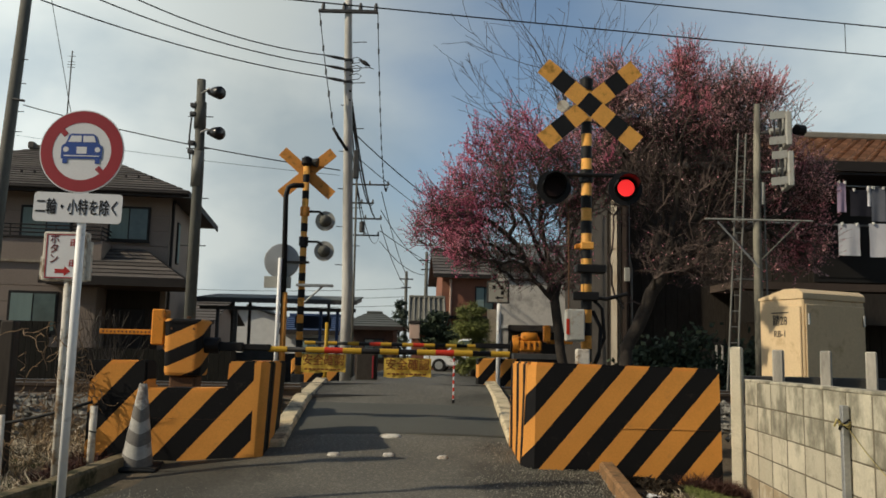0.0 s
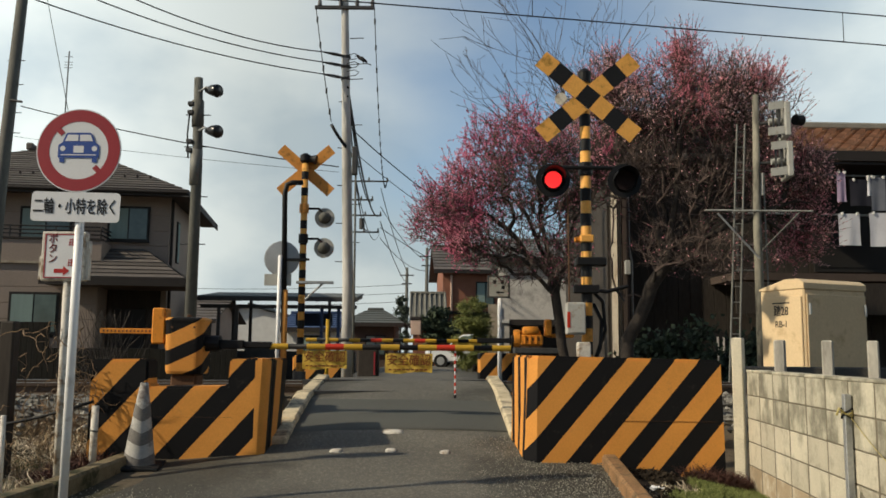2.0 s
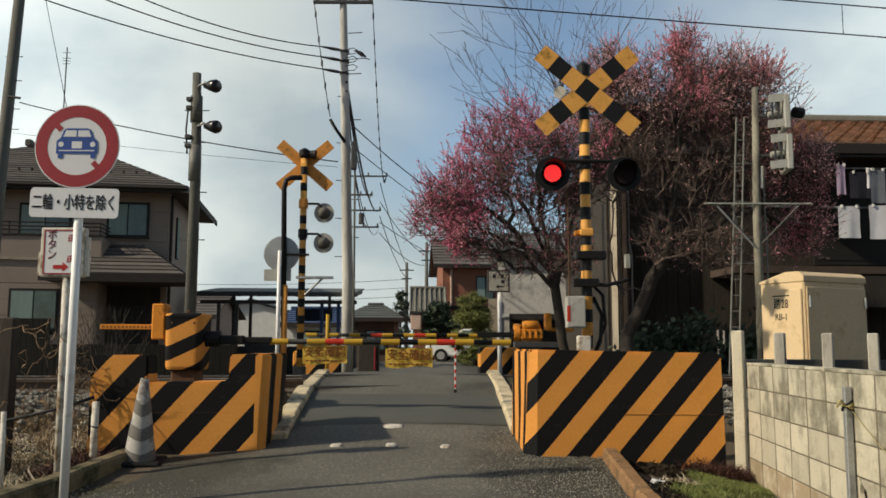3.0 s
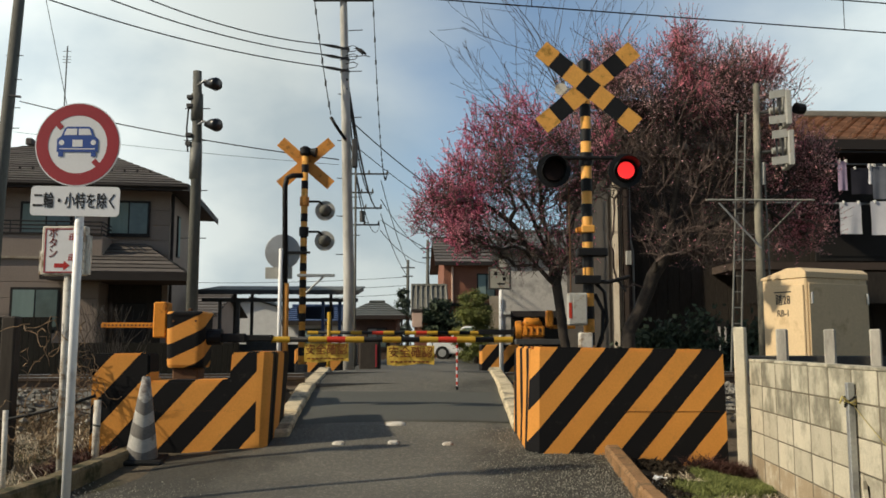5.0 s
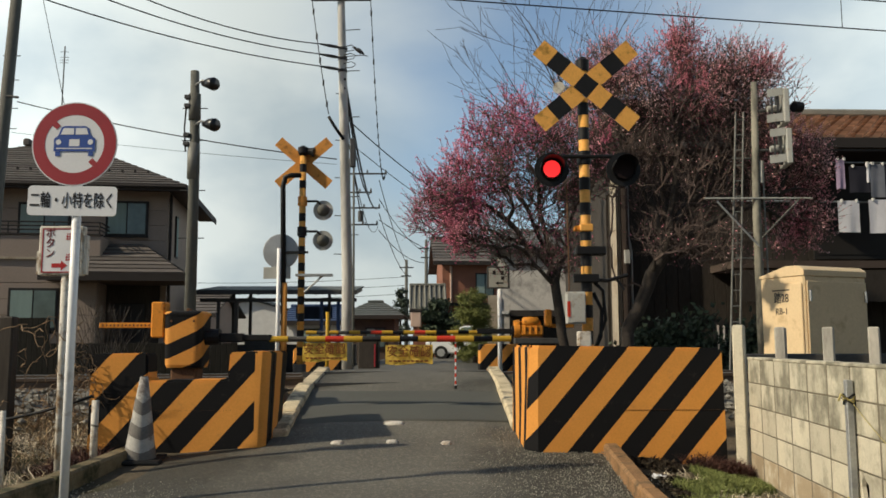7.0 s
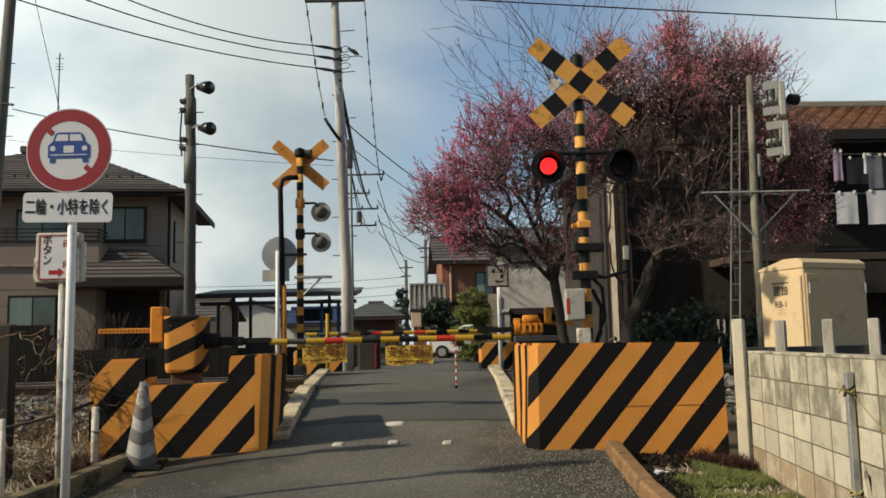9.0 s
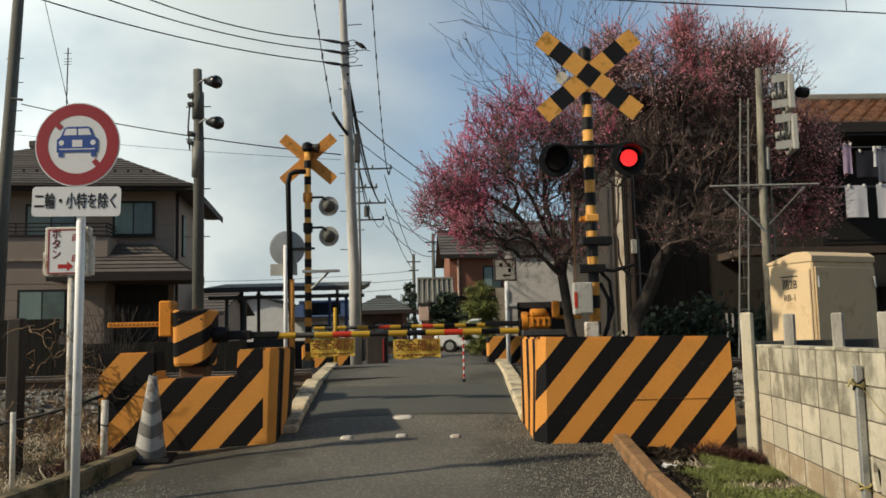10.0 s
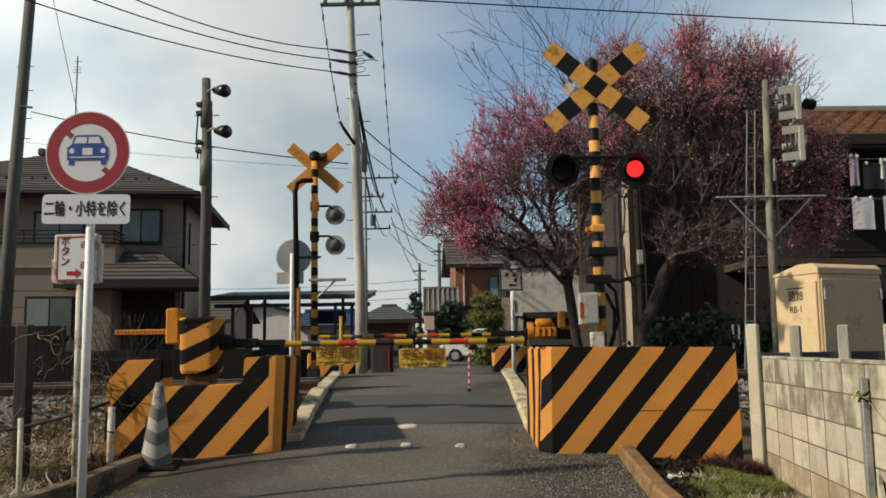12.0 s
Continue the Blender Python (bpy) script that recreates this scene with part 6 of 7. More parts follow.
    part("door", bx(-1.45, -0.55, -0.09, -0.052, 0.1, 2.2, 0.01), "frame_dark", h, "dark entrance door")
    f = thing("garden_fence", "dark slatted garden fence before the brown house", "fence", -7.0, 18.3, 0.1, 6)
    part("rail", bx(-8.0, -1.3, -0.03, 0.03, 0.25, 0.33), "fence_shade", f)
    part("rail", bx(-8.0, -1.3, -0.03, 0.03, 1.28, 1.36), "fence_shade", f)
    me = mesh_of(bx(-0.0555, 0.0555, -0.055, -0.032, 0.0, 1.62, 0.004), MAT["fence_shade"])
    for i in range(58):
        piece("slat", me, f, pose(-7.95 + i * 0.115, 0, 0))
    # lower run added to carry the same darkness on below the porch
    part("rail", bx(-1.29, 2.6, -0.03, 0.03, 0.72, 0.80), "fence_shade", f)
    me = mesh_of(bx(-0.0555, 0.0555, -0.055, -0.032, 0.0, 1.08, 0.004), MAT["fence_shade"])
    for i in range(34):
        piece("slat", me, f, pose(-1.28 + i * 0.115, 0, 0))
    a = thing("roof_antenna", "thin television antenna mast on the roof", "antenna", -13.3, 29.0, 7.4)
    part("mast", tube([(0, 0, 0), (0.02, 0, 4.2)], 0.022, 6), "dark_steel", a)
    for z in (3.6, 3.7, 3.8, 4.0):
        part("element", tube([(-0.12, 0, z), (0.16, 0, z)], 0.010, 5), "dark_steel", a)


def make_right_house():
    h = thing("house", "old dark timber house with orange tile roof and laundry balcony", "house", 3.4, 17.6, 0.1, 2)
    W = 12.0
    part("wall", bx(0.5, W, 1.2, 7.5, 0, 5.3), "wall_dark", h, "dark timber wall")
    me = mesh_of(bx(-0.13, 0.13, -0.02, 0.0, 0, 5.2, 0.004), MAT["wall_dark"])
    for i in range(42):
        piece("wall_board", me, h, pose(0.65 + i * 0.27, 1.198, 0.02))
    part("plaster_panel", bx(0.38, 0.47, 0.6, 1.17, 0, 5.2), "wall_tan", h, "tan plaster bay")
    part("corner_post", bx(0.49, 0.58, 0.58, 1.17, 0, 4.4), "soffit", h)
    part("plaster_panel", bx(0.58, 0.64, 0.6, 1.17, 0, 4.4), "soffit", h)
    part("plaster_panel", bx(0.40, 0.49, 1.172, 2.6, 0, 4.4), "wall_dark", h)
    for x in (0.385, 0.44):
        part("batten", bx(x - 0.012, x + 0.012, 0.58, 0.598, 0, 4.38), "wall_dark", h)
    part("corner_post", bx(0.345, 0.398, 1.4, 1.52, 0, 4.4), "wall_dark", h)
    part("drain_pipe", tube([(0.82, 1.12, 0.0), (0.82, 1.12, 3.1), (0.76, 1.12, 3.4), (0.76, 1.12, 4.9)], 0.03, 8), "wall_grey", h, "grey drain pipe", smooth=True)
    part("meter_box", bx(0.52, 0.64, 0.50, 0.577, 2.75, 3.05, 0.01), "grey_box", h, "grey meter box")
    for x0, x1, z0, z1 in ((2.62, 2.92, 0.35, 1.55), (3.6, 3.95, 0.2, 1.9)):
        w = part("lattice_door", bx(x0, x1, 1.13, 1.172, z0, z1), "frame_dark", h, "dark lattice panel")
        for u in (0.28, 0.72):
            part("lattice_bar", bx(x0 + (x1 - x0) * u - 0.02, x0 + (x1 - x0) * u + 0.02, 1.11, 1.128, z0 + 0.1, z1 - 0.1), "wall_grey", w)
    course_roof("roof", (4.3, -0.3, 5.32), (W + 0.6, -0.3, 5.32), (W + 0.6, 3.6, 6.85), (4.3, 3.6, 6.85), 14, "tile_orange", h, 0.05, "orange clay tile roof slope", columns=44)
    course_roof("roof", (W + 0.6, 7.6, 5.32), (4.3, 7.6, 5.32), (4.3, 3.6, 6.85), (W + 0.6, 3.6, 6.85), 10, "tile_orange", h, 0.05)
    part("ridge", bx(4.2, W + 0.7, 3.45, 3.75, 6.85, 7.03, 0.04), "tile_grey", h, "grey ridge tiles")
    part("gable", prism([(-0.2, 5.2), (7.5, 5.2), (3.6, 6.75)], 0, 0.1), "wall_dark", h).matrix_basis = pose(4.45, 0, 0, 0, 0, 90)
    part("low_roof", bx(0.2, 4.3, 0.6, 7.6, 5.304, 5.45, 0.03), "slate", h)
    part("upper_wall", bx(1.1, 4.28, 2.6, 6.8, 5.46, 6.72), "wall_dark", h)
    part("upper_roof", bx(0.8, 4.29, 2.2, 7.1, 6.724, 6.86, 0.03), "slate", h)
    part("fascia", bx(4.3, W + 0.6, -0.34, -0.3, 5.12, 5.33), "eave", h)
    part("soffit", bx(3.2, W + 0.6, -0.3, 1.2, 5.05, 5.1), "eave", h)
    b = part("balcony", bx(2.6, W, -0.25, 1.2, 2.60, 2.75), "soffit", h, "balcony floor edge")
    part("balcony_panel", bx(2.6, W, -0.3, -0.25, 1.9, 2.55), "wall_dark", b)
    part("rail", tube([(2.6, -0.22, 4.0), (W, -0.22, 3.95)], 0.022, 8), "steel", h)
    part("rail", tube([(2.6, -0.1, 4.85), (W, -0.1, 4.85)], 0.018, 8), "steel", h)
    for x in (2.7, 6.9, 9.6):
        part("rail_post", tube([(x, -0.2, 2.75), (x, -0.2, 5.1)], 0.03, 8), "dark_steel", h)
    window(h, 5.0, 8.6, 3.0, 4.7, 1.17, 2, "frame_dark")
    def hanging(label, x, z, w, l, material, seed):
        t = thing("laundry_piece", label, "laundry", 3.4 + x, 17.36, z, 0, "laundry on the balcony")
        bm = bmesh.new()
        rnd = random.Random(seed)
        nx, nz = 8, 8
        ph = rnd.uniform(0, 6)
        for s in (0, 0.012):
            g = [[bm.verts.new((w * (i / nx - 0.5) * (1 + 0.012 * math.sin(j)), s + 0.010 * math.sin(i * 0.9 + ph + j * 0.1) * (0.3 + j / nz), -l * j / nz)) for i in range(nx + 1)] for j in range(nz + 1)]
            for j in range(nz):
                for i in range(nx):
                    bm.faces.new((g[j][i], g[j][i + 1], g[j + 1][i + 1], g[j + 1][i]))
        part("cloth", bm, material, t, smooth=True)
        part("peg", bx(-w * 0.35, -w * 0.35 + 0.03, -0.03, 0.04, -0.03, 0.03), "wall_white", t)
        part("peg", bx(w * 0.35, w * 0.35 + 0.03, -0.03, 0.04, -0.03, 0.03), "wall_white", t)
    hanging("white towel hanging from the lower rail", 4.99, 4.08, 0.44, 0.66, "cloth_white", 1)
    hanging("white shirt hanging from the lower rail", 5.66, 4.1, 0.5, 0.70, "cloth_white", 2)
    hanging("white towel hanging from the lower rail", 6.5, 4.08, 0.5, 0.62, "cloth_white", 7)
    hanging("lilac patterned cloth hanging from the upper pole", 4.86, 4.95, 0.18, 0.62, "cloth_lilac", 3)
    hanging("dark shirt hanging from the upper pole", 5.25, 4.8, 0.42, 0.55, "cloth_dark", 4)
    hanging("grey-blue trousers hanging from the upper pole", 5.62, 4.85, 0.30, 0.70, "cloth_grey", 5)
    hanging("dark shirt hanging from the upper pole", 6.0, 4.85, 0.45, 0.75, "cloth_dark", 6)
    hanging("white cloth hanging from the upper pole", 5.45, 4.86, 0.12, 0.4, "cloth_white", 8)


def plain_house(label, x, y, z, rz, w, d, hgt, wall, roof_mat, rise, over, columns=0, hip=0.0, n=10):
    """A far house: walls, two slopes, gables, windows and a door."""
    h = thing("house", label, "house", x, y, z, rz)
    part("wall", bx(0, w, 0, d, 0, hgt), wall, h)
    o = over
    course_roof("roof", (-o, -o, hgt), (w + o, -o, hgt), (w + o - hip, d / 2, hgt + rise), (-o + hip, d / 2, hgt + rise), n, roof_mat, h, 0.06, columns=columns)
    course_roof("roof", (w + o, d + o, hgt), (-o, d + o, hgt), (-o + hip, d / 2, hgt + rise), (w + o - hip, d / 2, hgt + rise), n, roof_mat, h, 0.06)
    if hip:
        course_roof("roof", (w + o, -o, hgt), (w + o, d + o, hgt), (w + o - hip, d / 2 + 0.05, hgt + rise), (w + o - hip, d / 2, hgt + rise), n, roof_mat, h, 0.06)
        course_roof("roof", (-o, d + o, hgt), (-o, -o, hgt), (-o + hip, d / 2, hgt + rise), (-o + hip, d / 2 + 0.05, hgt + rise), n, roof_mat, h, 0.06)
    else:
        for xx in (0.0, w - 0.1):
            part("gable", prism([(0, hgt), (d, hgt), (d / 2, hgt + rise - 0.05)], 0, 0.1), wall, h).matrix_basis = pose(xx + 0.1, 0, 0, 0, 0, 90)
    part("ridge", bx(-o + hip, w + o - hip, d / 2 - 0.12, d / 2 + 0.12, hgt + rise, hgt + rise + 0.14, 0.03), roof_mat, h)
    part("fascia", bx(-o, w + o, -o - 0.04, -o, hgt - 0.16, hgt + 0.04), "eave", h)
    return h


def make_far_houses():
    h = plain_house("grey plastered house behind the plum tree", 1.95, 30.0, 0.25, -4, 7.5, 6, 4.2, "wall_grey", "roof_metal", 1.0, 0.3, n=6)
    part("garage_shade", bx(0.4, 2.2, -0.7, -0.004, 1.85, 2.05), "eave", h, "dark canopy")
    # dark sheet standing for the shade inside the garage opening
    part("shutter", bx(0.4, 3.0, -0.05, -0.004, 0, 1.84), "frame_dark", h)
    part("band", bx(0, 0.38, -0.06, -0.004, 1.95, 2.05), "wall_white", h)
    # added pale block: the sunlit edge of the wall put into its colour
    part("pale_end", bx(-0.35, -0.003, -0.1, 0.5, 0, 2.6), "wall_tan", h)
    part("garage_wall", bx(3.0, 3.2, -0.06, -0.004, 0, 1.7), "wall_tan", h)
    h = plain_house("two-storey red-brown house behind the bush", 0.0, 45.0, 0.25, 3, 6.5, 7, 5.2, "wall_red", "slate", 1.7, 0.5, n=8)
    window(h, 1.8, 2.7, 3.4, 4.6, -0.002)
    part("pipe", tube([(0.45, -0.06, 0), (0.45, -0.06, 5)], 0.06, 8), "post_beige", h)
    part("lean_to", bx(0.3, 3.2, -0.6, -0.004, 2.9, 3.05), "eave", h)
    h = plain_house("small house with grey ribbed tile roof", -1.42, 41.0, 0.25, 2, 1.5, 5, 2.2, "wall_red", "tile_grey", 1.65, 0.18, columns=0, n=1)
    me = mesh_of(tube([(0, 0, 0), (0, 2.65, 1.65)], 0.045, 8), MAT["tile_grey"])
    for i in range(8):
        piece("roll_tile", me, h, pose(-0.14 + i * 0.25, -0.16, 2.27))
    h = plain_house("low house with grey hipped roof down the road", -5.0, 46.0, 0.1, 0, 2.4, 5, 2.55, "soffit", "roof_dark", 0.85, 0.55, hip=1.3, n=6)
    window(h, 0.9, 1.9, 0.9, 1.9, -0.002)
    h = plain_house("white house with blue roof behind the shelter", -7.0, 38.0, 0.1, 0, 2.3, 5, 2.05, "wall_white", "blue_sheet", 0.75, 0.2, n=7)
    window(h, 0.6, 1.6, 0.9, 1.7, -0.002)
    h = plain_house("white gabled house with grey roof beyond the shelter", -10.2, 58.0, 0.1, 90, 8, 5.8, 3.2, "wall_white", "roof_metal", 0.95, 0.35, n=7)
    h = plain_house("dark low house beyond the garden", -20.0, 44.0, 0.1, 0, 8, 6, 2.6, "wall_brown", "slate", 1.2, 0.4, n=7)
    # shelter
    s = thing("bicycle_shelter", "long open shelter with flat dark roof on thin posts", "shelter", -8.0, 28.0, 0.15, 1)
    part("roof", bx(-0.05, 5.2, -0.3, 2.7, 0, 0.05, 0.01), "roof_dark", s, "flat sheet roof").matrix_basis = pose(0, 0, 2.76, 6.0, 0, 0)
    part("fascia", bx(-0.06, 5.21, -0.36, -0.303, 2.62, 2.74), "dark_steel", s)
    for i in range(9):
        part("purlin", bx(0.05 + i * 0.63, 0.11 + i * 0.63, -0.25, 2.6, -0.12, -0.004), "dark_steel", s).matrix_basis = pose(0, 0, 2.76, 6.0, 0, 0)
    for x in (0.55, 1.15, 3.95, 4.5):
        part("post", bx(x, x + 0.1, 0.1, 0.2, 0, 2.52), "blue_sheet" if x > 3 else "dark_steel", s)
        part("post", bx(x, x + 0.1, 2.3, 2.4, 0, 2.9), "dark_steel", s)
    part("beam", bx(0, 5.15, 0.08, 0.2, 2.40, 2.52), "dark_steel", s)
    part("back_panel", bx(2.8, 4.1, 2.42, 2.48, 1.9, 2.35), "blue_sheet", s)
    part("counter", bx(0.2, 5.0, 1.8, 2.3, 0, 1.0), "dark_steel", s)
    part("cabinet", bx(1.3, 2.6, 1.0, 1.7, 0, 1.15), "dark_steel", s)


make_brown_house()
make_right_house()
make_far_houses()


# ---- car and small things down the road ----
def make_car():
    c = thing("car", "small white hatchback parked down the road", "car", 2.45, 37.2, 0.50, 174)
    prof = [(-0.55, 0.25), (3.1, 0.25), (3.15, 0.62), (3.0, 0.78), (2.15, 0.92), (1.55, 1.42), (0.1, 1.46), (-0.45, 1.35), (-0.6, 0.9)]
    part("body", prism(prof, -0.78, 0.78, bev=0.06), "car_white", c)
    for y0, y1 in ((-0.80, -0.785), (0.785, 0.80)):
        part("window", prism([(0.75, 0.95), (2.0, 0.95), (1.5, 1.36), (0.75, 1.38)], y0, y1), "glass", c)
        part("window", prism([(-0.35, 0.95), (0.68, 0.95), (0.68, 1.38), (-0.25, 1.34)], y0, y1), "glass", c)
    part("head_lamp", bx(2.85, 3.12, 0.5, 0.76, 0.58, 0.74, 0.03), "sign_white", c)
    part("tail_lamp", bx(-0.62, -0.5, -0.77, -0.6, 0.85, 1.3, 0.02), "arm_red", c)
    part("bumper", bx(-0.66, -0.5, -0.76, 0.76, 0.28, 0.55, 0.04), "car_white", c)
    for x in (0.15, 2.45):
        for y in (-0.72, 0.72):
            w = part("wheel", tube([(x, y - 0.09, 0.29), (x, y + 0.09, 0.29)], 0.29, 24), "tyre", c)
            part("rim", tube([(x, y - 0.10, 0.29), (x, y + 0.10, 0.29)], 0.17, 18), "steel", w)
    s = thing("red_stand", "red upright stand beside the parked car", "stand", -0.72, 45.0, 0.48)
    part("panel", bx(-0.17, 0.17, -0.1, 0.1, 0, 0.85, 0.04), "arm_red", s)
    part("white_band", bx(-0.175, 0.175, -0.105, 0.105, 0.55, 0.62, 0.01), "sign_white", s)
    s = thing("white_sack", "white sack leaning on the red stand", "sack", -0.98, 45.0, 0.48)
    part("body", tube([(0, 0, 0), (0.02, 0, 0.35), (0.06, 0, 0.75), (0.08, 0, 0.95)], [0.2, 0.22, 0.16, 0.05], 12), "sign_white", s, smooth=True)
    b = thing("box_post", "beige box with dark cap on a thin post", "post box", -1.27, 40.0, 0.25)
    part("post", bx(-0.07, 0.07, -0.05, 0.05, 0, 1.75, 0.01), "wall_red", b)
    part("box", bx(-0.22, 0.26, -0.2, 0.2, 1.7, 2.4, 0.03), "post_beige", b)
    part("cap", bx(-0.26, 0.3, -0.24, 0.24, 2.4, 2.55, 0.03), "eave", b)
    p = thing("yellow_bollard", "yellow striped bollard by the far gate", "bollard", -1.97, 14.6, 0.5)
    part("shaft", tube([(0, 0, 0), (0, 0, 1.2)], 0.03, 12), "arm_yellow", p, smooth=True)
    p = thing("stone_pillar", "dark gate pillar beside the road", "pillar", -2.08, 21.0, 0.3)
    part("shaft", bx(0, 0.5, 0, 0.5, 0, 0.95, 0.03), "wall_dark", p)
    part("plinth", bx(-0.08, 0.58, -0.08, 0.58, 0, 0.25, 0.03), "dark_steel", p)
    part("red_strip", bx(0.40, 0.435, -0.02, -0.002, 0.3, 0.85), "sign_red", p)


make_car()


# ---- trees and plants ----
def grow(targets, stem, boughs, rnd, jitter):
    """Boughs spring from the stem's head; targets then join the nearest wood. Returns nodes and parents."""
    nodes, par, length = [Vector(stem[0])], [-1], [0.0]

    def run(start, pts, steps):
        prev = start
        for p in pts:
            a, p = nodes[prev].copy(), Vector(p)
            for i in range(1, steps + 1):
                q = a.lerp(p, i / steps) + Vector((rnd.gauss(0, 0.03), rnd.gauss(0, 0.03), rnd.gauss(0, 0.03)))
                length.append(length[prev] + (q - nodes[prev]).length)
                nodes.append(q); par.append(prev); prev = len(nodes) - 1
        return prev

    head = run(0, stem[1:], 2)
    for k, pts in boughs:
        run(max(1, head - k), pts, 3)
    start = head
    top = nodes[head]
    P = np.array([tuple(v) for v in nodes]); Ln = np.array(length)
    for t in sorted(targets, key=lambda t: (Vector(t) - top).length):
        t = Vector(t)
        d = np.sqrt(((P[start:] - np.array(t)) ** 2).sum(1))
        k = int(np.argmin(d + 0.22 * Ln[start:])) + start
        a = nodes[k]
        dist = (t - a).length
        n = max(1, int(dist / 0.26))
        prev = k
        add, addl = [], []
        for i in range(1, n + 1):
            u = i / n
            w = math.sin(math.pi * u) * dist
            q = a.lerp(t, u) + Vector((rnd.gauss(0, jitter), rnd.gauss(0, jitter), rnd.gauss(0, jitter) + 0.08 * w)) * (1 if i < n else 0.3)
            nodes.append(q); par.append(prev)
            addl.append((Ln[k] if i == 1 else addl[-1]) + dist / n)
            add.append(tuple(q)); prev = len(nodes) - 1
        P = np.vstack([P, np.array(add)]); Ln = np.concatenate([Ln, np.array(addl)])
    return nodes, par


def radii(nodes, par, tip, power, cap):
    r = [0.0] * len(nodes)
    for i in range(len(nodes) - 1, 0, -1):
        if r[i] == 0:
            r[i] = tip ** power
        r[par[i]] += r[i]
    return [min(cap, v ** (1 / power)) if v else tip for v in r]


def limbs(nodes, par, rad, verts, faces, limit=0.0, below=9e9, seg=5):
    """Tubes for all pieces of the tree with a radius between two limits."""
    for i in range(1, len(nodes)):
        r1 = rad[i]
        if not limit <= r1 < below:
            continue
        a, b = nodes[par[i]], nodes[i]
        r0 = min(rad[par[i]], r1 * 1.5)
        d = (b - a)
        if d.length < 1e-5:
            continue
        d.normalize()
        s = d.cross(Vector((0.31, 0.77, 0.55))).normalized()
        u = d.cross(s)
        k = len(verts)
        for p, r in ((a, r0), (b + d * r1 * 0.5, r1)):
            for j in range(seg):
                t = 2 * math.pi * j / seg
                verts.append(p + r * (math.cos(t) * s + math.sin(t) * u))
        for j in range(seg):
            faces.append((k + j, k + (j + 1) % seg, k + seg + (j + 1) % seg, k + seg + j))


def bud(verts, faces, p, r, rnd):
    """A small uneven double pyramid."""
    k = len(verts)
    a = rnd.uniform(0, 6.28)
    tz = Vector((rnd.gauss(0, 1), rnd.gauss(0, 1), rnd.gauss(0, 1))).normalized()
    s = tz.orthogonal().normalized()
    u = tz.cross(s)
    for j in range(3):
        t = a + 2.094 * j
        verts.append(p + r * rnd.uniform(0.7, 1.2) * (math.cos(t) * s + math.sin(t) * u))
    verts.append(p + tz * r * 0.7)
    verts.append(p - tz * r * 0.7)
    for j in range(3):
        faces.append((k + j, k + (j + 1) % 3, k + 3))
        faces.append((k + (j + 1) % 3, k + j, k + 4))


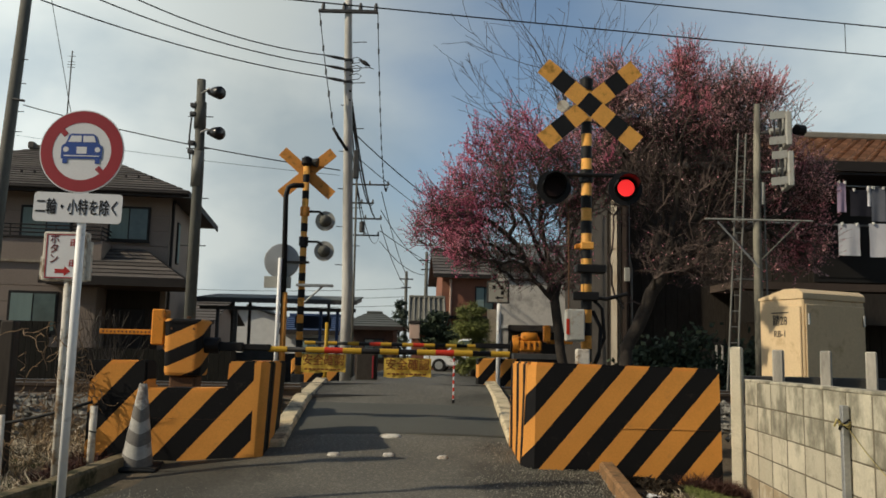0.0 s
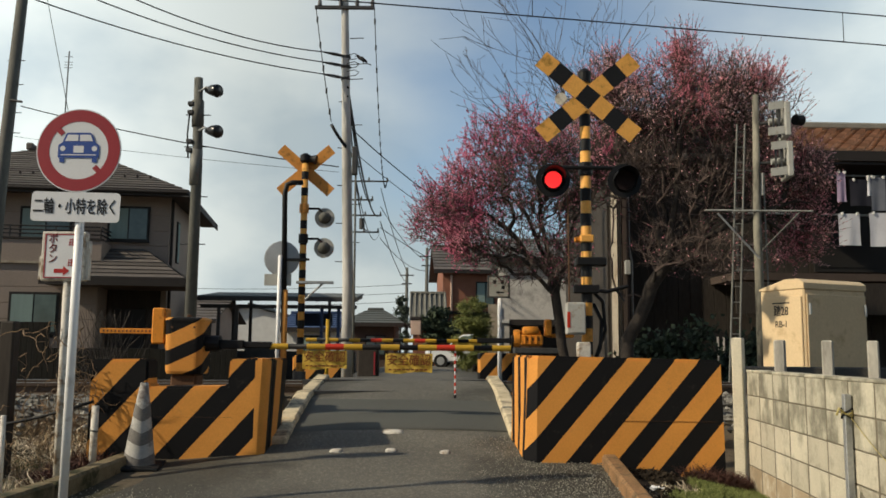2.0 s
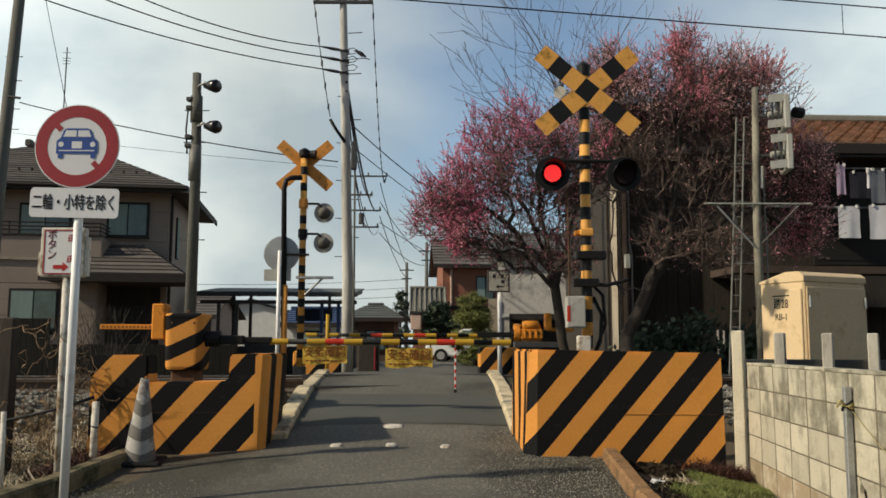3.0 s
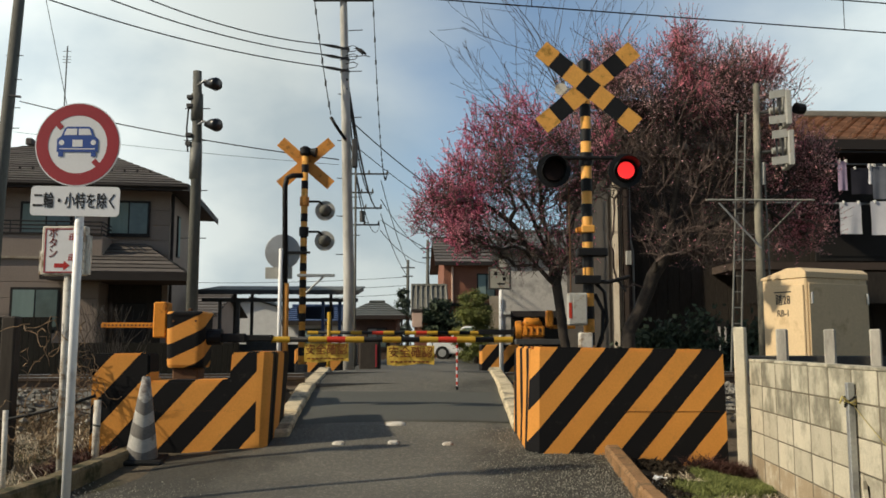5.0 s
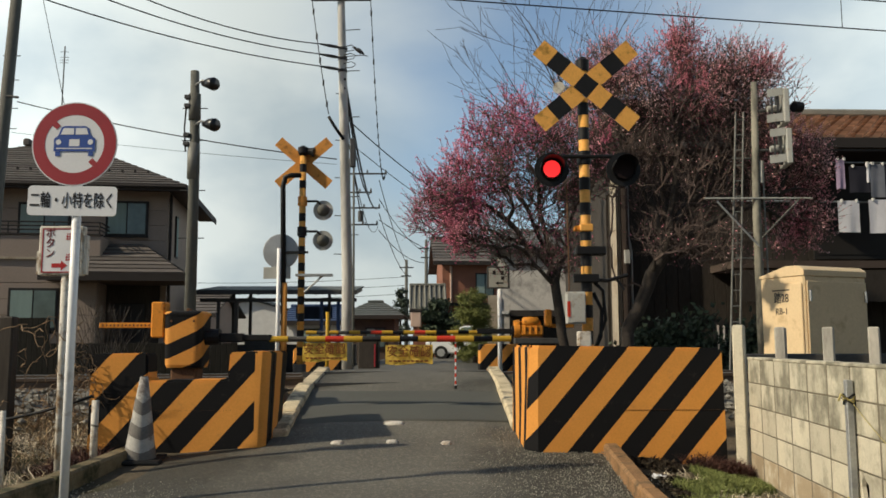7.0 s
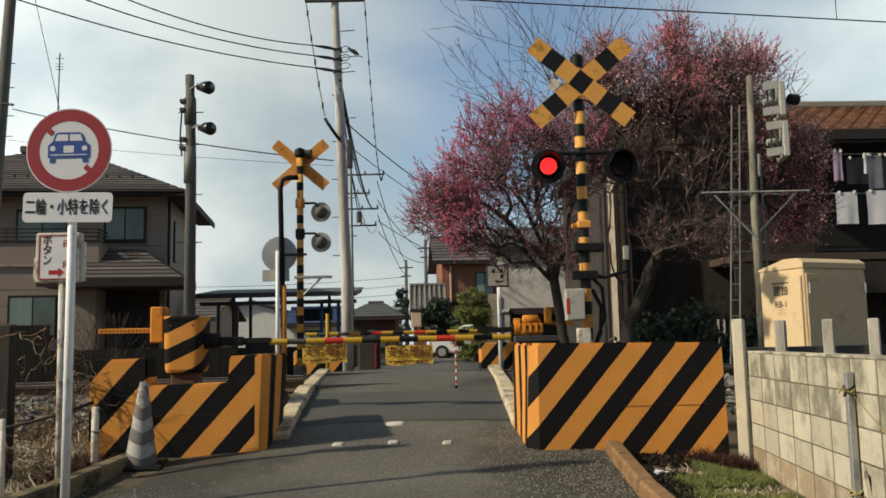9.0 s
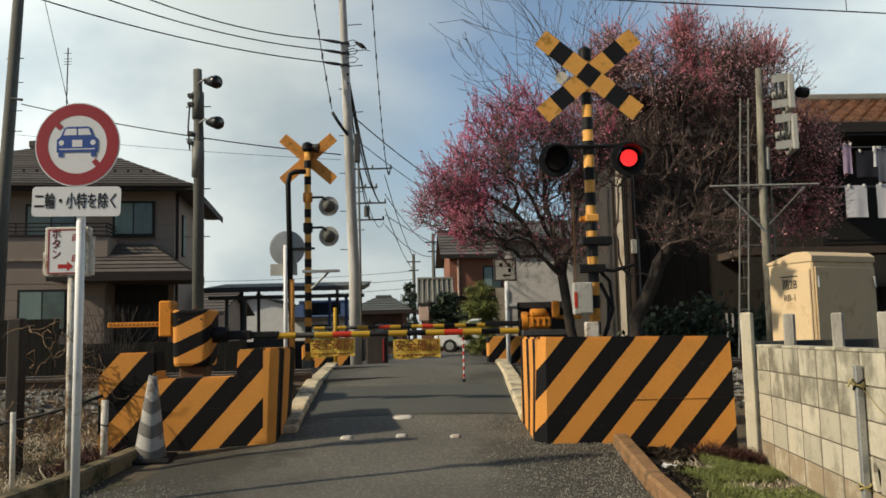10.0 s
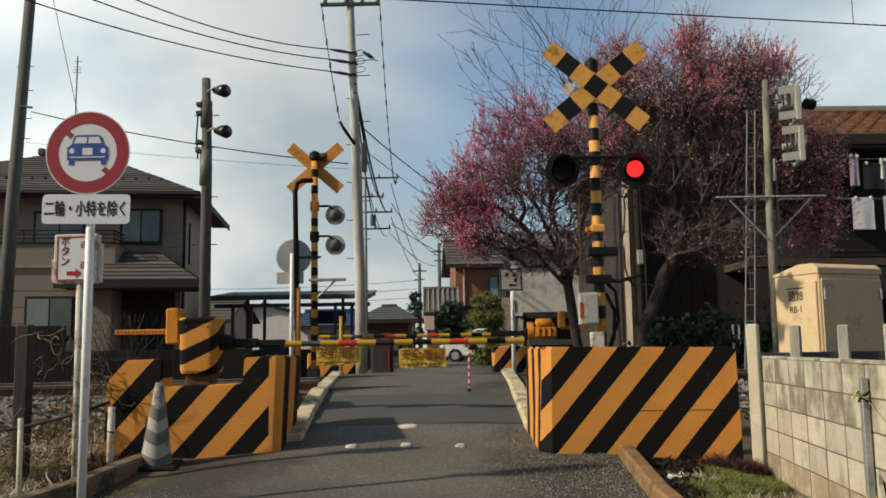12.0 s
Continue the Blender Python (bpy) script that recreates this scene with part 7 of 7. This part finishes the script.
def plum(label, seed, stem, boughs, lobes, count, bloom, material, cap):
    """A plum tree: gnarled stem and boughs, a mesh of twigs, long upright shoots set with blossom."""
    rnd = random.Random(seed)
    t = thing("plum_tree", label, "tree", 0, 0, 0)
    targets = []
    while len(targets) < count:
        c, s, w = rnd.choices(lobes, [l[2] for l in lobes])[0]
        v = Vector((rnd.gauss(0, 1), rnd.gauss(0, 1), rnd.gauss(0, 1))).normalized() * (rnd.random() ** 0.45)
        p = Vector((c[0] + s[0] * v.x, c[1] + s[1] * v.y, c[2] + s[2] * v.z))
        # gaps run through the crown
        if noise.noise(p * 1.25 + Vector((seed, 2, 5))) < -0.30 and rnd.random() < 0.8:
            continue
        p += Vector((1, 0.3, 0.7)) * 0.30 * noise.noise(p * 0.9)
        targets.append(p)
    nodes, par = grow(targets, stem, boughs, rnd, 0.045)
    rad = radii(nodes, par, 0.0056, 2.45, cap)
    v, f = [], []
    limbs(nodes, par, rad, v, f, 0.020, seg=8)
    mesh_stuff("trunk", v, f, "bark", t, smooth=True)
    v, f = [], []
    limbs(nodes, par, rad, v, f, 0.0, 0.020, seg=4)
    bv, bf = [], []
    children = [0] * len(nodes)
    for p in par[1:]:
        children[p] += 1
    for i in range(len(stem) * 2, len(nodes)):
        if rad[i] > 0.024:
            continue
        base = nodes[i]
        along = (base - nodes[par[i]]).normalized()
        rich = bloom(base)
        patchy = max(0.30, 0.50 + 1.7 * noise.noise(base * 1.3 + Vector((7, 3, seed))))
        for k in range(3 if children[i] and rich < 0.5 else 2 if children[i] else 6):
            shoot = not children[i] and k < 3
            if shoot:
                d = (along * 0.5 + Vector((rnd.gauss(0, 0.42), rnd.gauss(0, 0.4), rnd.gauss(0.75, 0.3)))).normalized()
                ln = rnd.uniform(0.14, 0.46) * (1.15 if rich > 0.8 else 0.85)
            else:
                d = (along * 0.5 + Vector((rnd.gauss(0, 0.7), rnd.gauss(0, 0.6), rnd.gauss(0.15, 0.55)))).normalized()
                ln = rnd.uniform(0.10, 0.34)
            a, m = base, base + d * ln * 0.5 + Vector((0, 0, 0.02))
            e = base + d * ln + Vector((0, 0, 0.06 * ln))
            q = len(v)
            sd = d.orthogonal().normalized()
            u = d.cross(sd)
            for p, r in ((a, 0.0046), (m, 0.0036), (e, 0.0022)):
                for j in range(3):
                    tt = 2.094 * j
                    v.append(p + r * (math.cos(tt) * sd + math.sin(tt) * u))
            for z in (0, 3):
                for j in range(3):
                    f.append((q + z + j, q + z + (j + 1) % 3, q + z + 3 + (j + 1) % 3, q + z + 3 + j))
            n = int(rnd.random() * 0.9 + 27.0 * rich * patchy * ln * (1.0 if shoot else 0.7))
            for _ in range(n):
                w = rnd.uniform(0.12, 1.0)
                bud(bv, bf, a.lerp(e, w) + Vector((rnd.gauss(0, 0.010), rnd.gauss(0, 0.010), rnd.gauss(0, 0.010))), rnd.uniform(0.010, 0.019), rnd)
    tagged(mesh_stuff("twig_crown", v, f, "twig", t), kind="stuff")
    tagged(mesh_stuff("blossom", bv, bf, material, t), "pink blossom", kind="stuff")


def make_plums():
    def bloom_low(p):
        """Rich on the outer wood, thin inside and low by the stem."""
        q = p - Vector((1.9, 14.3, 3.0))
        rim = math.sqrt((q.x / 2.3) ** 2 + (q.y / 1.6) ** 2 + (q.z / 2.3) ** 2)
        return 0.22 + 1.4 * smooth01((rim - 0.40) / 0.45) + 0.35 * smooth01((0.7 - p.x) / 0.8)

    def bloom_tall(p):
        """Rich at the sunny top and on the far skirt, sparse within."""
        high = 1.4 * smooth01((p.z - 4.45) / 1.0)
        skirt = smooth01((p.x - 5.3) / 0.6) * 1.6
        return max(0.08, high, skirt)

    plum("old plum tree in deep pink blossom with arching limbs", 11,
         [(2.06, 14.3, 0.1), (2.03, 14.3, 0.9), (1.96, 14.28, 1.75), (1.86, 14.25, 2.45)],
         [(0, [(1.62, 14.2, 3.4), (1.66, 14.2, 4.3), (1.42, 14.2, 4.95), (0.95, 14.2, 5.15)]),
          (0, [(1.25, 14.1, 3.05), (0.65, 14.1, 3.45), (0.0, 14.0, 3.55), (-0.4, 14.0, 3.45)]),
          (0, [(1.45, 14.5, 3.5), (0.95, 14.6, 4.0), (0.5, 14.5, 4.1)]),
          (1, [(1.35, 13.9, 2.65), (0.8, 13.8, 2.75), (0.25, 13.8, 2.65)]),
          (1, [(2.2, 14.4, 3.0), (2.4, 14.5, 3.8), (2.1, 14.5, 4.5)])],
         [((1.12, 14.3, 4.30), (0.85, 1.0, 1.02), 0.26), ((0.45, 14.3, 3.75), (0.62, 0.8, 0.55), 0.11), ((0.05, 14.2, 3.35), (0.72, 0.8, 0.55), 0.14), ((1.6, 14.4, 3.65), (1.05, 1.0, 1.1), 0.24), ((2.2, 14.5, 4.2), (0.85, 0.9, 0.75), 0.12), ((0.45, 14.0, 3.0), (0.75, 0.7, 0.36), 0.10), ((1.7, 14.2, 2.6), (0.9, 0.7, 0.45), 0.12)],
         2100, bloom_low, "blossom_deep", 0.085)
    plum("tall plum tree in pale pink blossom above dense dark twigs", 12,
         [(3.02, 14.3, 0.1), (3.06, 14.3, 0.75), (3.14, 14.3, 1.35), (3.44, 14.28, 2.1), (3.68, 14.25, 2.62), (3.86, 14.25, 3.05)],
         [(0, [(4.0, 14.3, 4.0), (4.1, 14.4, 5.2), (4.2, 14.5, 6.1), (4.24, 14.5, 6.7)]),
          (1, [(3.45, 14.4, 3.8), (3.05, 14.5, 4.8), (2.85, 14.5, 5.8)]),
          (0, [(4.55, 14.4, 3.9), (5.2, 14.6, 4.8), (5.75, 14.7, 5.55)]),
          (1, [(4.6, 14.2, 3.2), (5.4, 14.5, 3.55), (6.2, 14.8, 3.85)]),
          (3, [(3.6, 13.9, 2.6), (4.3, 13.8, 2.75), (4.9, 13.8, 2.6)]),
          (4, [(2.9, 14.1, 2.2), (2.75, 14.0, 2.9), (2.9, 14.1, 3.6)]),
          (1, [(3.8, 14.6, 4.2), (3.6, 14.8, 5.2), (3.5, 14.8, 6.1)])],
         [((3.75, 14.6, 5.40), (1.60, 1.1, 0.90), 0.28), ((3.05, 14.6, 5.85), (0.75, 0.8, 0.60), 0.11), ((4.95, 14.7, 5.85), (0.85, 0.8, 0.58), 0.12), ((5.25, 14.8, 5.35), (1.15, 0.9, 0.80), 0.22), ((2.9, 14.5, 4.7), (1.1, 1.0, 1.1), 0.17), ((4.3, 14.6, 4.1), (1.7, 1.0, 1.1), 0.26), ((6.1, 15.0, 4.0), (0.75, 0.7, 0.8), 0.11), ((6.40, 15.0, 4.5), (0.65, 0.6, 0.55), 0.09), ((6.35, 15.0, 3.25), (0.55, 0.6, 0.55), 0.07), ((4.4, 14.3, 2.85), (1.3, 0.8, 0.55), 0.10), ((4.2, 14.6, 6.45), (0.35, 0.35, 0.35), 0.03)],
         4300, bloom_tall, "blossom", 0.19)


def make_bare_tree():
    rnd = random.Random(21)
    t = thing("bare_tree", "tall leafless tree with fine grey twigs behind the plum", "tree", 0, 0, 0)
    nodes, par, rad = [Vector((4.3, 22, 0.1))], [-1], [0.2]

    def limb(start, d, length, r, depth, lift):
        at, prev = nodes[start].copy(), start
        n = max(3, int(length / 0.22))
        bend = Vector((rnd.gauss(0, 0.03), rnd.gauss(0, 0.02), lift))
        for i in range(n):
            d = (d + bend + Vector((rnd.gauss(0, 0.06), rnd.gauss(0, 0.05), rnd.gauss(0, 0.04)))).normalized()
            at = at + d * length / n
            nodes.append(at.copy()); par.append(prev); rad.append(max(0.006, r * (1 - 0.75 * (i + 1) / n)))
            prev = len(nodes) - 1
            if depth and i > n * 0.2 and rnd.random() < (0.50 if depth > 1 else 0.44):
                side = Vector((rnd.gauss(0, 0.6), rnd.gauss(0, 0.5), rnd.gauss(0.25, 0.4)))
                limb(prev, (d + side).normalized(), length * rnd.uniform(0.22, 0.5), rad[-1] * 0.65, depth - 1, 0.03)

    stem = 0
    for z in (1.5, 3.0, 4.4, 5.4):
        nodes.append(Vector((4.3 - 0.04 * z, 22, z))); par.append(stem); rad.append(0.2 - 0.018 * z); stem = len(nodes) - 1
    for dx, dz, ln in ((-1.0, 0.52, 3.9), (-0.85, 0.80, 3.8), (-0.5, 1.0, 4.8), (-0.2, 1.0, 5.2), (0.10, 1.0, 4.2), (-0.68, 0.95, 4.4), (-0.8, 0.66, 4.2), (-0.35, 1.0, 5.0), (-0.02, 1.0, 4.6)):
        limb(stem, Vector((dx, rnd.uniform(-0.3, 0.3), dz)).normalized(), ln, 0.036, 3, 0.012)
    v, f = [], []
    limbs(nodes, par, rad, v, f, 0.03, seg=6)
    mesh_stuff("trunk", v, f, "bare", t, smooth=True)
    v, f = [], []
    limbs(nodes, par, rad, v, f, 0.0, 0.03, seg=3)
    tagged(mesh_stuff("twig_crown", v, f, "bare", t), kind="stuff")


def leaf_crown(name, label, x, y, z, lobes, count, size, material, trunk_h, seed):
    rnd = random.Random(seed)
    t = thing(name, label, "tree" if trunk_h > 0.5 else "bush", x, y, z)
    trunk = tube([(0, 0, 0), (0.05, 0, trunk_h), (0.0, 0.05, trunk_h * 1.6 + 0.4)], [0.10, 0.08, 0.04], 10)
    tr = part("trunk", trunk, "bark", t, smooth=True)
    v, f = [], []
    for c, s, w in lobes:
        limbs([Vector((0, 0, trunk_h * 0.8)), Vector(c) * 0.5 + Vector((0, 0, trunk_h * 0.4)), Vector(c)], [-1, 0, 1], [0.05, 0.04, 0.025], v, f, 0.0, seg=5)
    mesh_stuff("limbs", v, f, "bark", t)
    v, f = [], []
    # leaves gather in loose sprays with gaps between them
    sprays = []
    for _ in range(46):
        c, s, w = rnd.choices(lobes, [l[2] for l in lobes])[0]
        d = Vector((rnd.gauss(0, 1), rnd.gauss(0, 1), rnd.gauss(0, 1))).normalized() * rnd.random() ** 0.4
        sprays.append((Vector((c[0] + s[0] * d.x, c[1] + s[1] * d.y, c[2] + s[2] * d.z)), rnd.uniform(0.10, 0.30) * min(s[0], 0.9), rnd.uniform(0.45, 1.0)))
    for _ in range(count):
        c, s, flat = rnd.choice(sprays)
        p = c + Vector((rnd.gauss(0, s), rnd.gauss(0, s), rnd.gauss(0, s * flat)))
        a = Vector((rnd.gauss(0, 1), rnd.gauss(0, 1), rnd.gauss(0.3, 1))).normalized()
        b = a.orthogonal().normalized() * size * rnd.uniform(0.4, 0.7)
        l = a * size * rnd.uniform(0.8, 1.6)
        k = len(v)
        v += [p, p + l * 0.5 + b, p + l, p + l * 0.5 - b]
        f.append((k, k + 1, k + 2, k + 3))
    tagged(mesh_stuff("crown", v, f, material, t), kind="stuff")


def make_plants():
    leaf_crown("garden_bush", "rounded green garden tree beside the grey house", 1.08, 29.0, 0.25, [((0, 0, 1.5), (0.58, 0.6, 0.85), 4), ((0.05, 0, 2.25), (0.5, 0.5, 0.62), 3), ((-0.2, 0, 0.8), (0.5, 0.5, 0.5), 2)], 34000, 0.038, "leaf", 0.6, 31)
    leaf_crown("pine_tree", "dark clipped pine before the tiled roof", -0.5, 40.5, 0.25, [((0.3, 0, 2.75), (0.45, 0.4, 0.2), 2), ((-0.1, 0, 2.25), (0.7, 0.5, 0.28), 3), ((0.7, 0, 2.0), (0.6, 0.5, 0.30), 3), ((0.1, 0, 1.65), (0.7, 0.5, 0.2), 2)], 6000, 0.12, "pine", 1.0, 32)
    leaf_crown("pine_tree", "distant dark pine beyond the roofs", -2.95, 59.0, 0.2, [((0.1, 0, 4.4), (0.40, 0.4, 0.35), 1), ((0.1, 0, 3.8), (0.62, 0.5, 0.35), 2), ((0.1, 0, 3.0), (0.7, 0.5, 0.5), 2), ((-0.1, 0, 2.0), (0.75, 0.5, 0.6), 2)], 3500, 0.11, "pine_far", 1.4, 33)
    leaf_crown("hedge_shrub", "dark evergreen shrub below the plum tree", 5.0, 15.8, 0.1, [((0, 0, 1.0), (1.1, 0.7, 0.8), 3), ((1.2, 0, 0.8), (0.9, 0.7, 0.7), 2), ((-1.0, 0, 0.7), (0.8, 0.6, 0.6), 2)], 7000, 0.09, "pine", 0.3, 34)

    def blades(name, label, spots, count, length, width, material, seed, lean=0.5):
        rnd = random.Random(seed)
        v, f = [], []
        for _ in range(count):
            (x0, x1, y0, y1) = rnd.choice(spots)
            x, y = rnd.uniform(x0, x1), rnd.uniform(y0, y1)
            if noise.noise(Vector((x * 1.6, y * 1.6, seed))) < (-0.28 if material == "grass" else -0.18):
                continue
            z = land_z(x, y) - 0.01
            d = Vector((rnd.gauss(0, lean), rnd.gauss(0, lean), 1)).normalized() * length * rnd.uniform(0.4, 1.2)
            s = Vector((rnd.gauss(0, 1), rnd.gauss(0, 1), 0)).normalized() * width
            k = len(v)
            p = Vector((x, y, z))
            bend = Vector((rnd.gauss(0, 0.3), rnd.gauss(0, 0.3), -0.15)) * length
            v += [p - s, p + s, p + d * 0.6 + s * 0.7, p + d * 0.6 - s * 0.7, p + d + bend]
            f += [(k, k + 1, k + 2, k + 3), (k + 3, k + 2, k + 4)]
        tagged(mesh_stuff(name, v, f, material), label, "grass" if material == "grass" else "weeds", kind="stuff")

    blades("grass", "short green grass between kerb and block wall", [(1.80, 2.75, 3.8, 6.9), (2.1, 2.75, 6.8, 7.38)], 60000, 0.085, 0.0040, "grass", 41, 0.7)
    blades("dry_grass", "dry straw among the green grass", [(1.66, 2.75, 3.8, 7.22)], 4200, 0.075, 0.004, "straw", 42, 1.2)
    # near-black blades: shade by barrier and kerb is put into their colour
    blades("leaf_mould", "near-black blades standing for shade at the foot of the barrier", [(1.48, 1.85, 5.0, 7.56), (1.55, 2.5, 6.85, 7.58)], 16000, 0.06, 0.012, "shade_leaf", 40, 2.2)
    blades("dead_leaves", "red-brown dead leaves heaped at the barrier corner", [(2.15, 2.62, 7.46, 7.58), (2.3, 2.60, 7.36, 7.58), (2.40, 2.60, 7.42, 7.58)], 6000, 0.20, 0.0045, "dry_red", 43, 1.0)
    blades("dry_weeds", "tangled dry weeds behind the kerb", [(-5.6, -3.05, 5.0, 9.0)], 17000, 0.16, 0.005, "dry", 44, 1.3)
    blades("leaf_flakes", "curled dry leaves littering the verge", [(-5.6, -3.05, 4.2, 9.0)], 5000, 0.035, 0.011, "straw", 48, 2.0)
    blades("straw", "bleached straw lying behind the kerb", [(-5.2, -3.12, 4.0, 8.6)], 11000, 0.26, 0.005, "straw", 49, 2.4)
    blades("weed_tufts", "sparse green weeds behind the kerb", [(-5.4, -3.0, 5.0, 8.0)], 9000, 0.10, 0.006, "weed", 45, 0.9)
    blades("leaf_litter", "red-brown leaves around the stub post", [(-3.4, -3.02, 7.2, 7.9)], 2600, 0.20, 0.007, "dry_red", 46, 0.9)

    # dry vines over the posts and the barrier
    vine = thing("dry_vine", "tangled dry vine over the posts and barrier", "vine", 0, 0, 0)
    rnd = random.Random(47)
    v, f = [], []
    for c, spread, n in (((-3.18, 7.70, 0.85), 0.07, 20), ((-3.14, 6.85, 1.28), 0.10, 14), ((-3.46, 7.75, 0.60), 0.10, 50), ((-3.7, 7.0, 0.30), 0.22, 60), ((-4.3, 8.0, 0.35), 0.5, 70), ((-3.30, 7.66, 0.98), 0.06, 16)):
        for _ in range(n):
            p = Vector(c) + Vector((rnd.gauss(0, spread), rnd.gauss(0, 0.08), rnd.gauss(0, spread)))
            pts = [p]
            d = Vector((rnd.gauss(0, 1), rnd.gauss(0, 0.4), rnd.gauss(0, 1))).normalized() * 0.07
            for _k in range(6):
                d = (d + Vector((rnd.gauss(0, 0.03), rnd.gauss(0, 0.015), rnd.gauss(-0.008, 0.03)))).normalized() * 0.048
                pts.append(pts[-1] + d)
            limbs(pts, [-1, 0, 1, 2, 3, 4, 5], [0.0048, 0.0048, 0.0042, 0.004, 0.0036, 0.003, 0.002], v, f, 0.0, seg=4)
    tagged(mesh_stuff("vine_tangle", v, f, "bramble", vine), kind="stuff")
    # leafless shrub by the porch
    sh = thing("bare_shrub", "pale leafless shrub before the porch", "bush", 0, 0, 0)
    v, f = [], []
    for _ in range(70):
        p = Vector((-6.9 + rnd.gauss(0, 0.3), 17.3 + rnd.gauss(0, 0.2), 0.2))
        pts = [p]
        d = Vector((rnd.gauss(0, 0.14), rnd.gauss(0, 0.15), 1)).normalized() * 0.32
        for _k in range(5):
            d = (d + Vector((rnd.gauss(0, 0.07), rnd.gauss(0, 0.05), 0.02))).normalized() * 0.36
            pts.append(pts[-1] + d)
        limbs(pts, [-1, 0, 1, 2, 3, 4], [0.008, 0.007, 0.006, 0.005, 0.004, 0.004], v, f, 0.0, seg=4)
    tagged(mesh_stuff("shrub_crown", v, f, "bare", sh), kind="stuff")


def make_road_marks():
    for x, y, w, l in ((-0.50, 8.75, 0.115, 0.20), (-0.97, 7.95, 0.06, 0.14), (-0.47, 7.98, 0.055, 0.13), (0.03, 7.92, 0.05, 0.12)):
        s = thing("road_stud", "worn white stone stud set in the asphalt", "road stud", x, y, road_z(y) + 0.012, 0, "studs in the road")
        rs = random.Random(int(100 * (x + y)))
        rings = []
        for share, h in ((1.0, -0.03), (1.0, 0.006), (0.90, 0.022), (0.62, 0.031)):
            rings.append([(w * share * (1 + rs.uniform(-0.05, 0.05)) * math.copysign(abs(math.cos(q)) ** 0.6, math.cos(q)), l / 2 * share * (1 + rs.uniform(-0.07, 0.07)) * math.copysign(abs(math.sin(q)) ** 0.6, math.sin(q)), h + rs.uniform(-0.002, 0.002)) for q in (2 * math.pi * i / 18 for i in range(18))])
        part("top", loft(rings), "old_white", s, smooth=True)
    rnd = random.Random(9)
    v, f = [], []
    for _ in range(34000):
        x, y = rnd.uniform(-2.8, 1.4), rnd.uniform(4.5, 8.6)
        if rnd.random() > 0.32 + 0.68 * smooth01((abs(x + 0.6) - 0.5) / 1.2) or (x < -1.4 and rnd.random() < smooth01((y - 5.9) / 1.0)):
            continue
        bud(v, f, Vector((x, y, road_z(y) - side_drop(x, y) + 0.012 + 0.006)), rnd.uniform(0.003, 0.009), rnd)
    tagged(mesh_stuff("gravel", v, f, "grit"), "loose pale grit scattered on the asphalt", "gravel", kind="stuff")
    t = thing("cable_trough", "row of pale concrete trough lids beside the track", "cable trough", -0.5, 13.6, 0.42, TRACK_TURN)
    me = mesh_of(bx(-0.46, 0.46, -0.14, 0.14, 0, 0.12, 0.01), MAT["concrete"])
    for i in range(12):
        piece("lid", me, t, pose(-2.4 - i * 0.95, 0, 0))


def make_litter():
    h = thing("paper_scrap", "crumpled white paper scrap on the grass", "litter", 1.66, 6.72, 0.11, 20)
    bm = bmesh.new()
    rnd = random.Random(77)
    g = [[bm.verts.new((0.05 * (i - 2) / 2 + rnd.gauss(0, 0.006), 0.03 * (j - 2) / 2 + rnd.gauss(0, 0.005), 0.02 + rnd.gauss(0, 0.010))) for i in range(5)] for j in range(5)]
    for j in range(4):
        for i in range(4):
            bm.faces.new((g[j][i], g[j][i + 1], g[j + 1][i + 1], g[j + 1][i]))
    part("sheet", bm, "sign_white", h)


make_litter()
make_plums()
make_bare_tree()
make_plants()
make_road_marks()


def motions():
    """The two warning lamps light in turn: each glowing insert slides just ahead of its dark lens while lit."""
    lit, dark = pose(0, -0.036, 0), pose(0, -0.022, 0)
    period, first, share = 1.213, 0.37, 0.67
    for k, insert in enumerate(INSERTS):
        rows, on = [(0.0, dark if k == 0 else lit)], k == 1
        changes = []
        for i in range(11):
            changes += [(first + period * i, k == 0), (first + period * i + share, k == 1)]
        for t, state in changes:
            if t > 11.96:
                break
            rows.append((t - 1 / 30, lit if on else dark))
            on = state
            rows.append((t, lit if on else dark))
        rows.append((12.0, lit if on else dark))
        walk(insert, rows)


motions()
